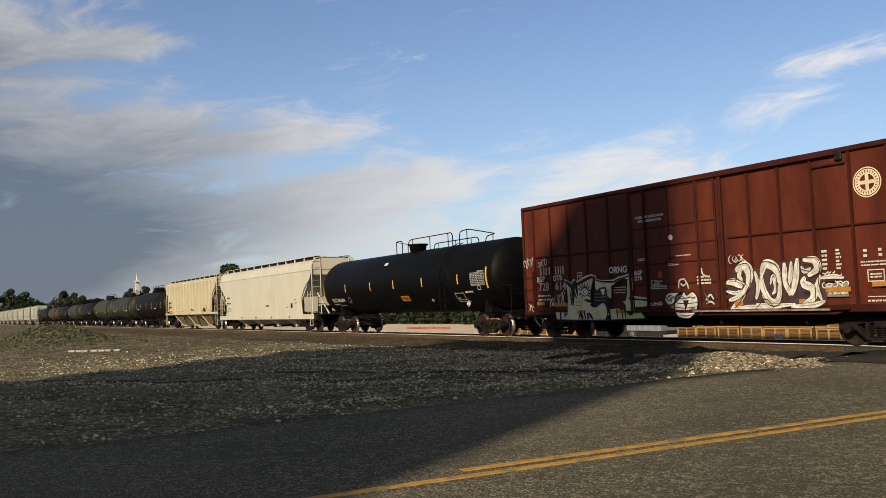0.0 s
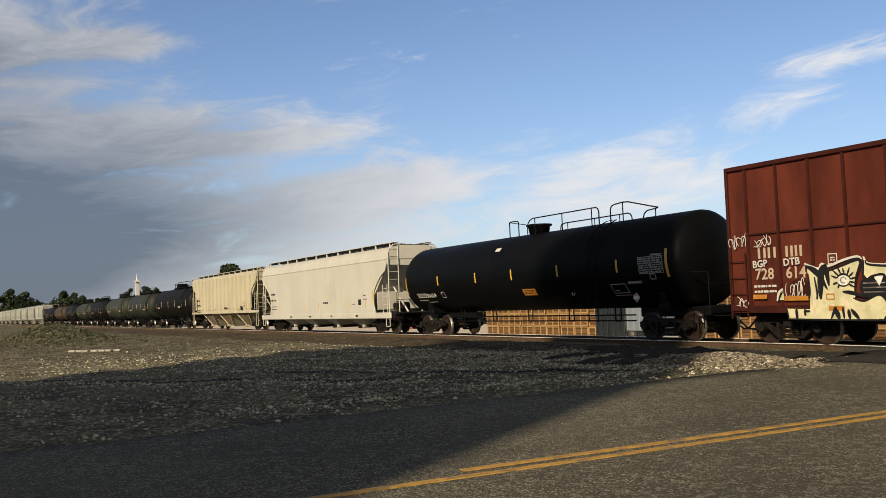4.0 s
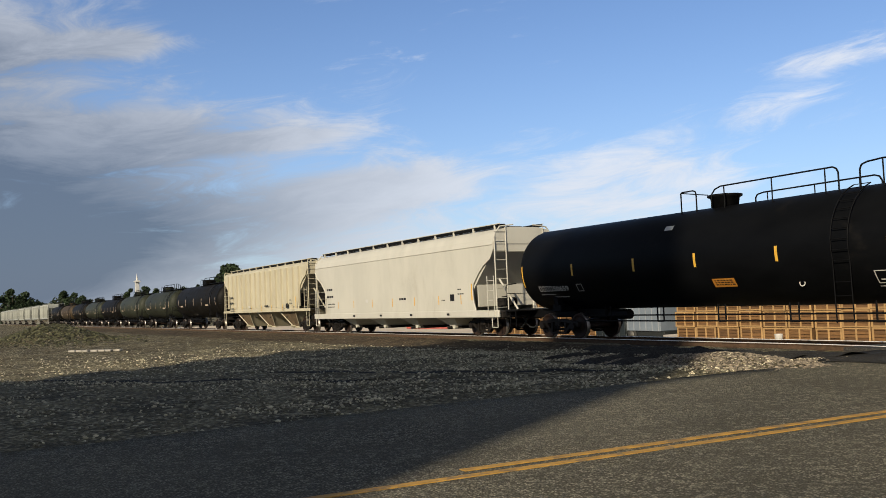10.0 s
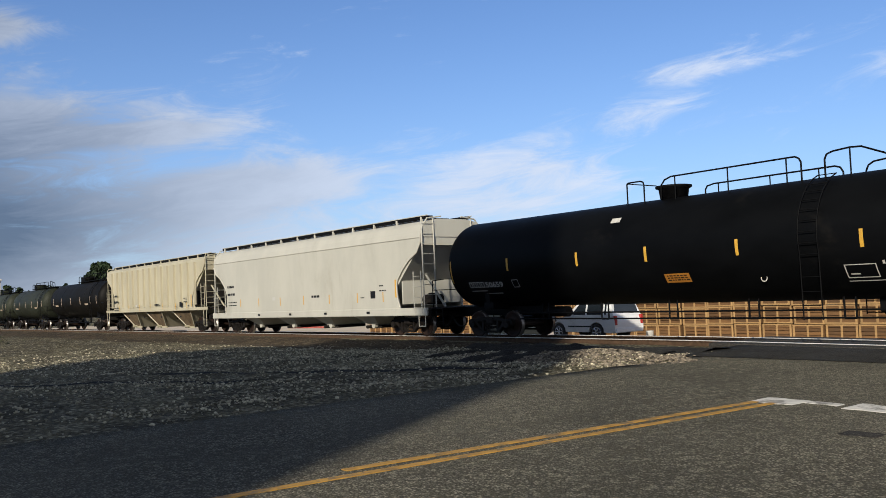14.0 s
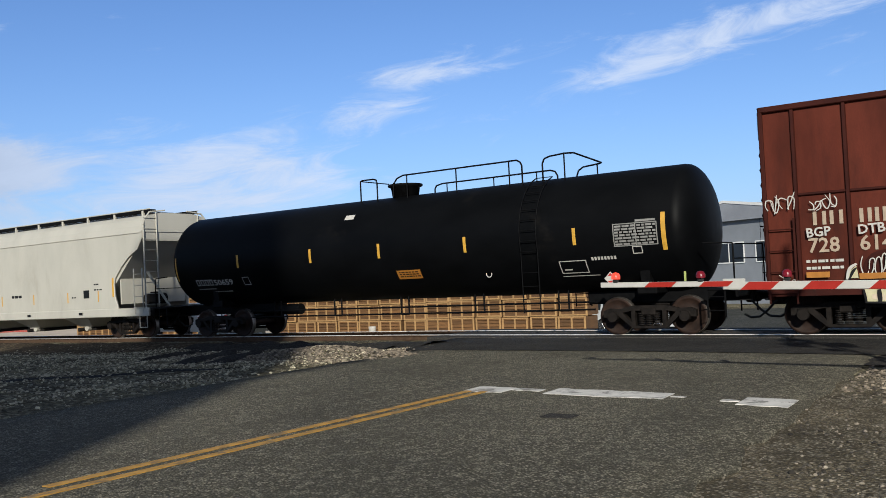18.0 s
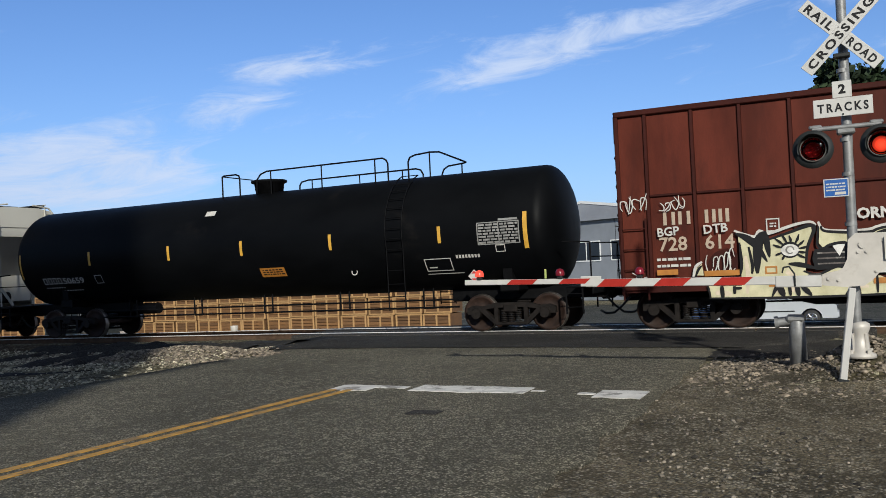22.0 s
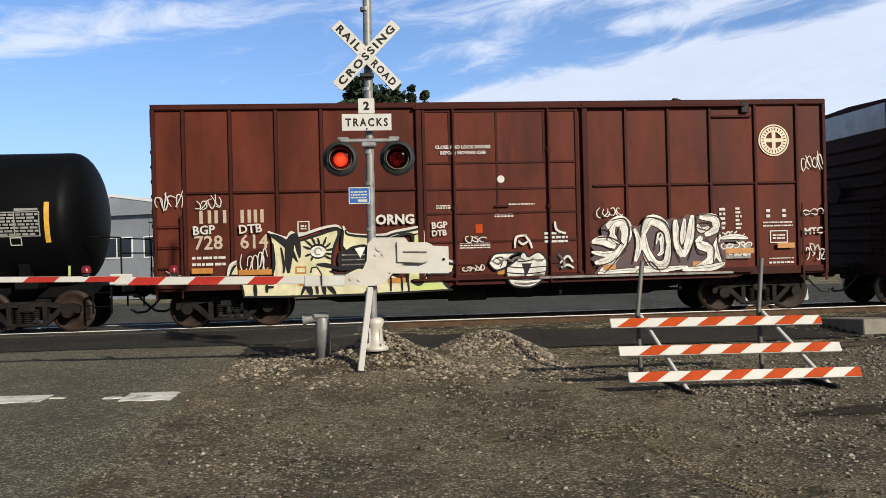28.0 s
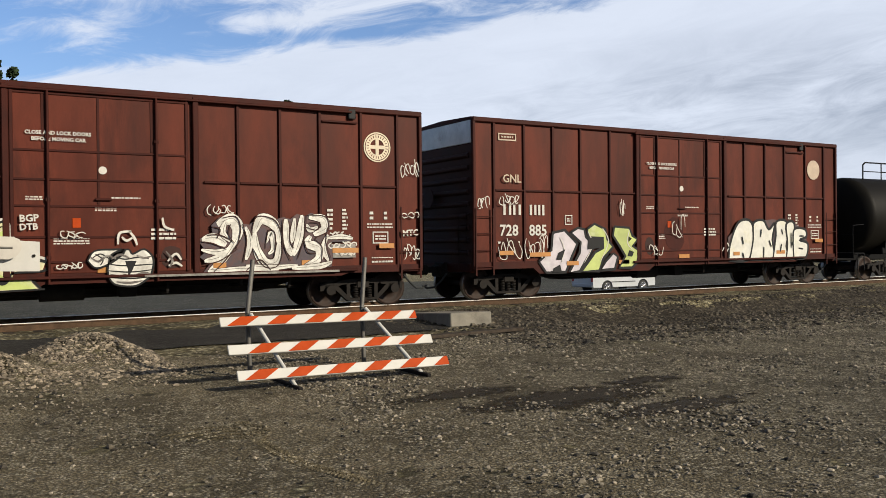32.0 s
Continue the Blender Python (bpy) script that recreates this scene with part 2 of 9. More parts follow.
M = {
    "damp": damp("damp", (0.040, 0.032, 0.020)),
    "gravel": soil("gravel", (0.096, 0.075, 0.034), (0.52, 0.47, 0.31), (0.032, 0.026, 0.012), 12.0, 1.0, east=((0.245, 0.212, 0.118), (0.062, 0.052, 0.027), -46.0, -26.0)),
    "dirt": soil("dirt", (0.245, 0.203, 0.126), (0.46, 0.41, 0.30), (0.080, 0.066, 0.038), 34.0, 1.0, 0.8, wet=(0.060, 0.050, 0.031), east=((0.158, 0.138, 0.094), (0.052, 0.046, 0.030), 3.5, 8.5)),
    "ballast": soil("ballast", (0.066, 0.054, 0.038), (0.17, 0.145, 0.105), (0.026, 0.021, 0.015), 11.0, 1.0, 0.6),
    "asphalt": soil("asphalt", (0.180, 0.164, 0.117), (0.47, 0.43, 0.315), (0.104, 0.096, 0.068), 44.0, 1.0, 0.25),
    "old_asphalt": soil("old_asphalt", (0.042, 0.039, 0.034), (0.085, 0.078, 0.066), (0.014, 0.0132, 0.0118), 40.0, 0.6, 0.9),
    "crossing": soil("crossing", (0.055, 0.050, 0.043), (0.11, 0.10, 0.085), (0.030, 0.028, 0.025), 45.0, 0.4, 0.8),
    "concrete": finish("concrete", (0.27, 0.25, 0.21), 0.85, vary=0.2, scale=2.5, grain=70, dirt=(0.13, 0.11, 0.08)),
    "old_concrete": finish("old_concrete", (0.17, 0.155, 0.125), 0.85, vary=0.25, scale=2.5, grain=70, dirt=(0.08, 0.068, 0.05), dirt_at=(0.45, 0.7), bump=0.3),
    "stone": finish("stone", (0.36, 0.325, 0.225), 0.9, vary=0.3, scale=9, grain=60, bump=0.4, island=1.5),
    "heap_stone": finish("heap_stone", (0.050, 0.050, 0.022), 0.9, vary=0.3, scale=9, grain=60, bump=0.4, island=1.2),
    "mound_stone": finish("mound_stone", (0.165, 0.136, 0.098), 0.9, vary=0.3, scale=9, grain=60, bump=0.4, island=1.4),
    "rust_soil": soil("rust_soil", (0.080, 0.054, 0.028), (0.21, 0.165, 0.10), (0.028, 0.020, 0.010), 12.0, 0.9, 0.4),
    "street": soil("street", (0.070, 0.070, 0.056), (0.15, 0.145, 0.12), (0.030, 0.031, 0.024), 14.0, 0.6, 0.3),
    # dark soil: holds the train's shade behind the tracks, and colours the damp ruts
    "shade_damp_soil": soil("shade_damp_soil", (0.026, 0.025, 0.023), (0.06, 0.055, 0.048), (0.014, 0.0135, 0.0125), 14.0, 0.8, 0.4),
    "post_grey": finish("post_grey", (0.085, 0.08, 0.07), 0.6, 0.2, vary=0.25, scale=7, grain=40, dirt=(0.05, 0.035, 0.025), bump=0.1),
    "verge_stone": finish("verge_stone", (0.165, 0.143, 0.108), 0.9, vary=0.3, scale=9, grain=60, bump=0.4, island=1.5),
    "dark_stone": finish("dark_stone", (0.058, 0.048, 0.033), 0.9, vary=0.3, scale=9, grain=60, bump=0.4, island=1.5),
    "yellow_line": finish("yellow_line", (0.37, 0.205, 0.03), 0.75, vary=0.25, scale=6, grain=50, dirt=(0.12, 0.09, 0.05), dirt_at=(0.50, 0.62), bump=0.3),
    "white_line": finish("white_line", (0.55, 0.53, 0.48), 0.75, vary=0.14, scale=5, grain=50, dirt=(0.11, 0.10, 0.085), dirt_at=(0.52, 0.62), bump=0.3),
    # worn steel head: the sun's reflection is put into a pale, mostly diffuse colour
    "rail_glint": finish("rail_glint", (0.80, 0.77, 0.72), 0.35, 0.35, vary=0.1, scale=2, grain=40, bump=0.05),
    "rail_rust": finish("rail_rust", (0.062, 0.038, 0.022), 0.9, vary=0.3, scale=5, grain=50, spec=0.2),
    "tie": finish("tie", (0.034, 0.026, 0.019), 0.9, vary=0.4, scale=8, grain=40, bump=0.5, each=0.5, spec=0.2),
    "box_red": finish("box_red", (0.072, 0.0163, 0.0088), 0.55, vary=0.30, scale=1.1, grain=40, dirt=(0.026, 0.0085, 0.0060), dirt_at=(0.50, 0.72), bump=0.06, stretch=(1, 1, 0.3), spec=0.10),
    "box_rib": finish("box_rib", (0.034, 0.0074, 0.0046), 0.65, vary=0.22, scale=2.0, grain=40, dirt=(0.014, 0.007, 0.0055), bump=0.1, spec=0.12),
    "box_roof": finish("box_roof", (0.42, 0.42, 0.41), 0.5, 0.6, vary=0.15, scale=2.0, grain=40, dirt=(0.2, 0.14, 0.10)),
    "box_end": finish("box_end", (0.030, 0.012, 0.009), 0.7, vary=0.25, scale=1.5, grain=40, dirt=(0.015, 0.010, 0.008), spec=0.2),
    "tank_black": finish("tank_black", (0.0024, 0.0026, 0.0030), 0.5, spec=0.055, vary=0.25, scale=1.0, grain=30, dirt=(0.010, 0.009, 0.008), bump=0.04, stretch=(0.6, 1, 1)),
    "tank_grey": finish("tank_grey", (0.0185, 0.0205, 0.0140), 0.5, vary=0.4, scale=0.8, grain=30, dirt=(0.005, 0.0045, 0.003), bump=0.05, each=0.9, spec=0.08, stretch=(1, 1, 0.25)),
    "tank_dark": finish("tank_dark", (0.0052, 0.0046, 0.0036), 0.55, vary=0.35, scale=0.8, grain=30, dirt=(0.012, 0.009, 0.006), bump=0.05, each=0.5, spec=0.07, stretch=(1, 1, 0.25)),
    "tank_rust": finish("tank_rust", (0.036, 0.023, 0.009), 0.65, vary=0.3, scale=0.8, grain=30, dirt=(0.03, 0.022, 0.015), bump=0.05, spec=0.25),
    "hopper_white": finish("hopper_white", (0.385, 0.370, 0.315), 0.5, vary=0.06, scale=0.9, grain=40, dirt=(0.26, 0.24, 0.19), dirt_at=(0.5, 0.85), bump=0.05, stretch=(1, 1, 0.4)),
    # dusty tan, darkened to paint in the shade of the undercut chute sides
    "hopper_chute_shade": finish("hopper_chute_shade", (0.115, 0.082, 0.048), 0.8, vary=0.3, scale=2.0, grain=40, dirt=(0.055, 0.038, 0.024), bump=0.1, spec=0.2),
    "hopper_tan": finish("hopper_tan", (0.365, 0.330, 0.232), 0.55, vary=0.09, scale=0.9, grain=40, dirt=(0.24, 0.20, 0.125), dirt_at=(0.5, 0.85), bump=0.05, stretch=(1, 1, 0.4)),
    "hopper_far": finish("hopper_far", (0.24, 0.245, 0.215), 0.6, vary=0.15, scale=0.7, grain=40, dirt=(0.12, 0.12, 0.10), each=0.6),
    "grime": finish("grime", (0.010, 0.0085, 0.0072), 0.85, vary=0.4, scale=5, grain=40, dirt=(0.022, 0.015, 0.010), bump=0.3, spec=0.2),
    "truck_rust": finish("truck_rust", (0.0090, 0.0070, 0.0056), 0.7, vary=0.5, scale=6, grain=40, dirt=(0.022, 0.014, 0.0085), bump=0.3, spec=0.15),
    "wheel": finish("wheel", (0.021, 0.0105, 0.0060), 0.7, 0.2, vary=0.4, scale=6, grain=40, dirt=(0.013, 0.010, 0.008), bump=0.2, spec=0.3),
    "tread": finish("tread", (0.20, 0.18, 0.16), 0.4, 0.9, vary=0.15, scale=4, grain=30, bump=0.05),
    "black_steel": finish("black_steel", (0.0032, 0.0032, 0.0035), 0.6, vary=0.3, scale=6, grain=30, spec=0.08),
    "galvanized": finish("galvanized", (0.185, 0.185, 0.18), 0.5, 0.3, vary=0.22, scale=7, grain=40, dirt=(0.12, 0.11, 0.10), bump=0.06),
    "alu_paint": finish("alu_paint", (0.40, 0.375, 0.33), 0.5, 0.15, vary=0.08, scale=4, grain=40, dirt=(0.28, 0.245, 0.19), bump=0.06),
    "sign_white": finish("sign_white", (0.41, 0.40, 0.37), 0.45, vary=0.05, scale=4, grain=40, dirt=(0.31, 0.295, 0.26), dirt_at=(0.5, 0.9), bump=0.03),
    "mark_white": finish("mark_white", (0.42, 0.40, 0.36), 0.6, vary=0.12, scale=6, grain=50, dirt=(0.22, 0.17, 0.14), dirt_at=(0.55, 0.8), bump=0.03),
    "mark_dim": finish("mark_dim", (0.20, 0.195, 0.18), 0.6, vary=0.2, scale=6, grain=50, bump=0.03),
    "kerb_red": finish("kerb_red", (0.30, 0.055, 0.04), 0.8, vary=0.35, scale=3, grain=30, dirt=(0.22, 0.15, 0.11), bump=0.2),
    "yard": finish("yard", (0.47, 0.39, 0.29), 0.9, vary=0.15, scale=0.6, grain=30, dirt=(0.30, 0.265, 0.21), bump=0.2),
    "container_teal": finish("container_teal", (0.006, 0.010, 0.013), 0.55, vary=0.2, scale=1.2, grain=30, dirt=(0.02, 0.03, 0.03), bump=0.08),
    "mark_tan": finish("mark_tan", (0.34, 0.265, 0.19), 0.6, vary=0.12, scale=6, grain=50, bump=0.03),
    "mark_cream": finish("mark_cream", (0.50, 0.42, 0.30), 0.6, vary=0.12, scale=6, grain=50, bump=0.03),
    "mark_yellow": finish("mark_yellow", (0.48, 0.27, 0.025), 0.5, vary=0.12, scale=6, grain=50, bump=0.03),
    "mark_orange": finish("mark_orange", (0.31, 0.125, 0.012), 0.5, vary=0.15, scale=6, grain=50, bump=0.03),
    "mark_red": finish("mark_red", (0.36, 0.022, 0.016), 0.5, vary=0.12, scale=6, grain=50, bump=0.03),
    "mark_black": finish("mark_black", (0.007, 0.007, 0.0075), 0.6, vary=0.2, scale=6, grain=50, bump=0.03, spec=0.2),
    "paint_cream": finish("paint_cream", (0.45, 0.42, 0.255), 0.55, vary=0.16, scale=2.4, grain=40, dirt=(0.28, 0.255, 0.12), dirt_at=(0.44, 0.7), bump=0.03),
    "paint_green": finish("paint_green", (0.31, 0.36, 0.10), 0.55, vary=0.2, dirt=(0.40, 0.42, 0.25), scale=2, grain=40, bump=0.03),
    "paint_lilac": finish("paint_lilac", (0.38, 0.345, 0.37), 0.55, vary=0.18, dirt=(0.46, 0.45, 0.44), scale=2, grain=40, bump=0.03),
    "spray_white": finish("spray_white", (0.48, 0.465, 0.42), 0.6, vary=0.28, scale=5, grain=45, dirt=(0.20, 0.18, 0.155), dirt_at=(0.50, 0.72), bump=0.03),
    "halo_blue": finish("halo_blue", (0.030, 0.018, 0.026), 0.6, vary=0.4, scale=4, grain=45, dirt=(0.055, 0.014, 0.009), dirt_at=(0.42, 0.6), bump=0.03),
    "bubble_white": finish("bubble_white", (0.47, 0.46, 0.41), 0.6, vary=0.12, scale=3, grain=45, dirt=(0.42, 0.38, 0.20), dirt_at=(0.5, 0.75), bump=0.03),
    "spray_dark": finish("spray_dark", (0.075, 0.062, 0.054), 0.6, vary=0.4, scale=7, grain=45, dirt=(0.26, 0.25, 0.22), dirt_at=(0.5, 0.62), bump=0.03),
    "spray_grey": finish("spray_grey", (0.155, 0.145, 0.128), 0.6, vary=0.35, scale=6, grain=45, dirt=(0.055, 0.040, 0.034), dirt_at=(0.48, 0.68), bump=0.03),
    "sheet_red": finish("sheet_red", (0.27, 0.020, 0.013), 0.4, vary=0.08, scale=6, grain=60, bump=0.03, spec=0.2),
    "sheet_orange": finish("sheet_orange", (0.30, 0.038, 0.002), 0.4, vary=0.08, scale=6, grain=60, bump=0.03, spec=0.12),
    "sign_blue": finish("sign_blue", (0.014, 0.075, 0.27), 0.4, vary=0.08, scale=6, grain=60, bump=0.03),
    "lamp_black": finish("lamp_black", (0.016, 0.018, 0.018), 0.55, vary=0.2, scale=8, grain=60, bump=0.04, spec=0.25),
    "lens_dark": finish("lens_dark", (0.13, 0.006, 0.012), 0.25, vary=0.15, scale=20, grain=90, bump=0.15, spec=0.3),
    "lens_red": clear("lens_red", (0.86, 0.16, 0.10)),
    "lens_glow": glow("lens_glow", (1.0, 0.13, 0.04), 0.118),
    "lens_lit": finish("lens_lit", (0.30, 0.012, 0.008), 0.25, vary=0.15, scale=20, grain=90, bump=0.1, emit=(1.0, 0.11, 0.045, 1.0), spec=0.3),
    "crate": finish("crate", (0.105, 0.052, 0.0155), 0.75, vary=0.22, scale=2, grain=30, dirt=(0.075, 0.040, 0.015), bump=0.3, each=0.6, stretch=(1, 1, 4)),
    "crate_light": finish("crate_light", (0.27, 0.165, 0.064), 0.75, vary=0.16, scale=2, grain=30, bump=0.3, each=0.25),
    "car_white": finish("car_white", (0.72, 0.72, 0.71), 0.28, vary=0.03, scale=1, grain=20, bump=0.01, coat=0.6),
    "car_pearl": finish("car_pearl", (0.38, 0.40, 0.42), 0.3, vary=0.04, scale=1, grain=20, bump=0.01, coat=0.6),
    "car_blue": finish("car_blue", (0.05, 0.09, 0.20), 0.3, 0.2, vary=0.04, scale=1, grain=20, bump=0.01, coat=0.6),
    "trailer_grey": finish("trailer_grey", (0.13, 0.155, 0.185), 0.5, vary=0.08, scale=1.2, grain=20, dirt=(0.09, 0.105, 0.12), bump=0.02),
    "car_glass": finish("car_glass", (0.012, 0.016, 0.02), 0.08, vary=0.05, scale=1, grain=10, bump=0.0),
    "tyre": finish("tyre", (0.02, 0.02, 0.02), 0.85, vary=0.2, scale=8, grain=40),
    "chrome": finish("chrome", (0.62, 0.62, 0.64), 0.22, 1.0, vary=0.06, scale=4, grain=30, bump=0.02),
    "wall_grey": finish("wall_grey", (0.20, 0.215, 0.235), 0.7, vary=0.08, scale=0.5, grain=20, dirt=(0.14, 0.15, 0.165)),
    "wall_white": finish("wall_white", (0.66, 0.66, 0.64), 0.7, vary=0.06, scale=0.5, grain=20),
    "window": finish("window", (0.02, 0.025, 0.032), 0.1, vary=0.1, scale=1, grain=10, bump=0.0),
    "roof_grey": finish("roof_grey", (0.30, 0.31, 0.33), 0.6, 0.3, vary=0.1, scale=0.6, grain=20),
    "bark": finish("bark", (0.09, 0.065, 0.045), 0.9, vary=0.3, scale=6, grain=30, bump=0.6),
    "leaf": finish("leaf", (0.055, 0.085, 0.03), 0.7, vary=0.35, scale=1.2, grain=20, bump=0.1, island=0.7),
    "leaf_dark": finish("leaf_dark", (0.020, 0.032, 0.013), 0.75, vary=0.35, scale=1.2, grain=20, bump=0.1, island=0.8, spec=0.2),
}


# ---- building kit ----
class Kit:
    """Collects the faces of one mesh."""

    def __init__(self):
        self.v, self.f, self.s, self.layer = [], [], [], 0.0

    def put(self, verts, faces, smooth=False, m=None):
        k = len(self.v)
        self.v += [tuple(m @ Vector(p)) for p in verts] if m else [tuple(p) for p in verts]
        self.f += [tuple(i + k for i in q) for q in faces]
        self.s += [smooth] * len(faces)
        return self

    def box(self, c, size, bev=0.0, m=None):
        x, y, z = (d / 2 for d in size)
        b = min(bev, x * 0.9, y * 0.9, z * 0.9)
        if b <= 0:
            vs = [(c[0] + i * x, c[1] + j * y, c[2] + k * z) for i in (-1, 1) for j in (-1, 1) for k in (-1, 1)]
            return self.put(vs, [(0, 1, 3, 2), (4, 6, 7, 5), (0, 4, 5, 1), (2, 3, 7, 6), (0, 2, 6, 4), (1, 5, 7, 3)], False, m)
        vs, at = [], {}
        for i in (-1, 1):
            for j in (-1, 1):
                for k in (-1, 1):
                    for a in range(3):
                        o = [x - b, y - b, z - b]
                        o[a] += b
                        at[i, j, k, a] = len(vs)
                        vs.append((c[0] + i * o[0], c[1] + j * o[1], c[2] + k * o[2]))
        fs = []
        for s in (-1, 1):
            for a, order in ((0, ((-1, -1), (-1, 1), (1, 1), (1, -1))), (1, ((-1, -1), (1, -1), (1, 1), (-1, 1))), (2, ((-1, -1), (-1, 1), (1, 1), (1, -1)))):
                q = []
                for p in order:
                    key = list(p)
                    key.insert(a, s)
                    q.append(at[(*key, a)])
                fs.append(tuple(q))
        for a in range(3):
            b_, c_ = (a + 1) % 3, (a + 2) % 3
            for s in (-1, 1):
                for t in (-1, 1):
                    lo, hi = [0, 0, 0], [0, 0, 0]
                    lo[a], hi[a] = -1, 1
                    lo[b_] = hi[b_] = s
                    lo[c_] = hi[c_] = t
                    fs.append((at[(*lo, b_)], at[(*hi, b_)], at[(*hi, c_)], at[(*lo, c_)]))
        for i in (-1, 1):
            for j in (-1, 1):
                for k in (-1, 1):
                    fs.append(tuple(at[i, j, k, a] for a in range(3)))
        return self.put(vs, fs, False, m)

    def rod(self, p0, p1, r, n=8, r2=None, caps=True, m=None):
        p0, p1 = Vector(p0), Vector(p1)
        d = (p1 - p0).normalized()
        u = d.cross(Vector((0, 0, 1)) if abs(d.z) < 0.9 else Vector((1, 0, 0))).normalized()
        v = d.cross(u)
        r2 = r if r2 is None else r2
        ring = [(math.cos(2 * math.pi * i / n), math.sin(2 * math.pi * i / n)) for i in range(n)]
        vs = [p0 + (u * c + v * s) * r for c, s in ring] + [p1 + (u * c + v * s) * r2 for c, s in ring]
        self.put(vs, [(i, (i + 1) % n, n + (i + 1) % n, n + i) for i in range(n)], True, m)
        if caps:
            self.put(vs, [tuple(range(n - 1, -1, -1)), tuple(range(n, 2 * n))], False, m)
        return self

    def pipe(self, pts, r, n=6):
        for a, b in zip(pts, pts[1:]):
            self.rod(a, b, r, n)
        return self

    def slab(self, poly, lo, hi, axis=1, m=None):
        """A flat polygon given by two coordinates, thickened along the third."""
        def place(p, h):
            q = [p[0], p[1]]
            q.insert(axis, h)
            return tuple(q)
        n = len(poly)
        vs = [place(p, lo) for p in poly] + [place(p, hi) for p in poly]
        return self.put(vs, [tuple(range(n - 1, -1, -1)), tuple(range(n, 2 * n))] + [(i, (i + 1) % n, n + (i + 1) % n, n + i) for i in range(n)], False, m)

    def lathe(self, prof, n=24, axis=0, c=(0, 0, 0), smooth=True):
        """Turn a profile of (along, radius) round an axis."""
        vs = []
        for h, r in prof:
            for i in range(n):
                a = 2 * math.pi * i / n
                q = [r * math.cos(a), r * math.sin(a)]
                q.insert(axis, h)
                vs.append((q[0] + c[0], q[1] + c[1], q[2] + c[2]))
        fs = [(j * n + i, j * n + (i + 1) % n, (j + 1) * n + (i + 1) % n, (j + 1) * n + i) for j in range(len(prof) - 1) for i in range(n)]
        return self.put(vs, fs, smooth)

    def ribbon(self, pts, width, y, thick=0.003, taper=0.65):
        """A painted stroke in the x-z plane, lying on the face at y (towards -y)."""
        n = len(pts)
        self.layer += 0.0005
        thick += self.layer
        left, right = [], []
        for i, p in enumerate(pts):
            a, b = pts[max(0, i - 1)], pts[min(n - 1, i + 1)]
            d = Vector((b[0] - a[0], b[1] - a[1]))
            d = d.normalized() if d.length > 1e-6 else Vector((1, 0))
            wd = width * (taper + (1 - taper) * math.sin(math.pi * i / max(1, n - 1))) / 2
            left.append((p[0] - d.y * wd, y - thick, p[1] + d.x * wd))
            right.append((p[0] + d.y * wd, y - thick, p[1] - d.x * wd))
        return self.put(left + right, [(i, i + 1, n + i + 1, n + i) for i in range(n - 1)])


def mesh_of(name, kit):
    me = bpy.data.meshes.new(name)
    me.from_pydata(kit.v, [], kit.f)
    me.polygons.foreach_set("use_smooth", kit.s)
    me.update()
    return me


def outward(me):
    b = bmesh.new()
    b.from_mesh(me)
    bmesh.ops.recalc_face_normals(b, faces=b.faces)
    b.to_mesh(me)
    b.free()
    return me


def part(name, kit, material, parent=None, label="", at=None, kind=""):
    me = outward(mesh_of(name, kit))
    me.materials.append(M[material] if isinstance(material, str) else material)
    ob = new(name, me)
    if parent:
        ob.parent = parent
    if at is not None:
        ob.matrix_basis = at
    if label or kind:
        tagged(ob, label, kind=kind)
    return ob


def thing(name, at, label, category, group="", kind=""):
    ob = new(name)
    ob.empty_display_size = 0.3
    ob.matrix_basis = at
    return tagged(ob, label, category, group, kind)


def letters(name, text, size, material, parent, at, label="", wide=1.0, bold=0.0):
    """Lettering as a thin mesh; at: its lower left corner, facing -y."""
    cu = bpy.data.curves.new(name, "FONT")
    cu.body, cu.size, cu.extrude, cu.offset, cu.resolution_u = text, size, 0.0015, bold, 2
    tmp = bpy.data.objects.new(name, cu)
    me = bpy.data.meshes.new_from_object(tmp)
    bpy.data.objects.remove(tmp)
    me.materials.clear()
    me.materials.append(M[material])
    ob = new(name, me)
    ob.parent = parent
    ob.matrix_basis = at @ pose(0, 0, 0, 90, 0, 0) @ Matrix.Diagonal((wide, 1, 1, 1))
    if label:
        tagged(ob, label)
    return ob


def lettering(text, width, height, material, parent, at, label, space=1.0, bold=0.0):
    """Lettering of a given width and capital height; at: the middle of its foot, facing -y."""
    cu = bpy.data.curves.new("lettering", "FONT")
    cu.body, cu.size, cu.extrude, cu.offset, cu.resolution_u, cu.space_character = text, 1.0, 0.0, bold / height, 3, space
    tmp = bpy.data.objects.new("lettering", cu)
    me = bpy.data.meshes.new_from_object(tmp)
    bpy.data.objects.remove(tmp)
    xs = [v.co.x for v in me.vertices]
    ys = [v.co.y for v in me.vertices]
    fx, fy = width / (max(xs) - min(xs)), height / (max(ys) - min(ys))
    me.transform(Matrix.Translation((-width / 2 - min(xs) * fx, -min(ys) * fy, 0)) @ Matrix.Diagonal((fx, fy, 1, 1)))
    me.materials.clear()
    me.materials.append(M[material])
    ob = new("lettering", me)
    ob.parent = parent
    ob.matrix_basis = at @ pose(0, 0, 0, 90, 0, 0)
    return tagged(ob, label)


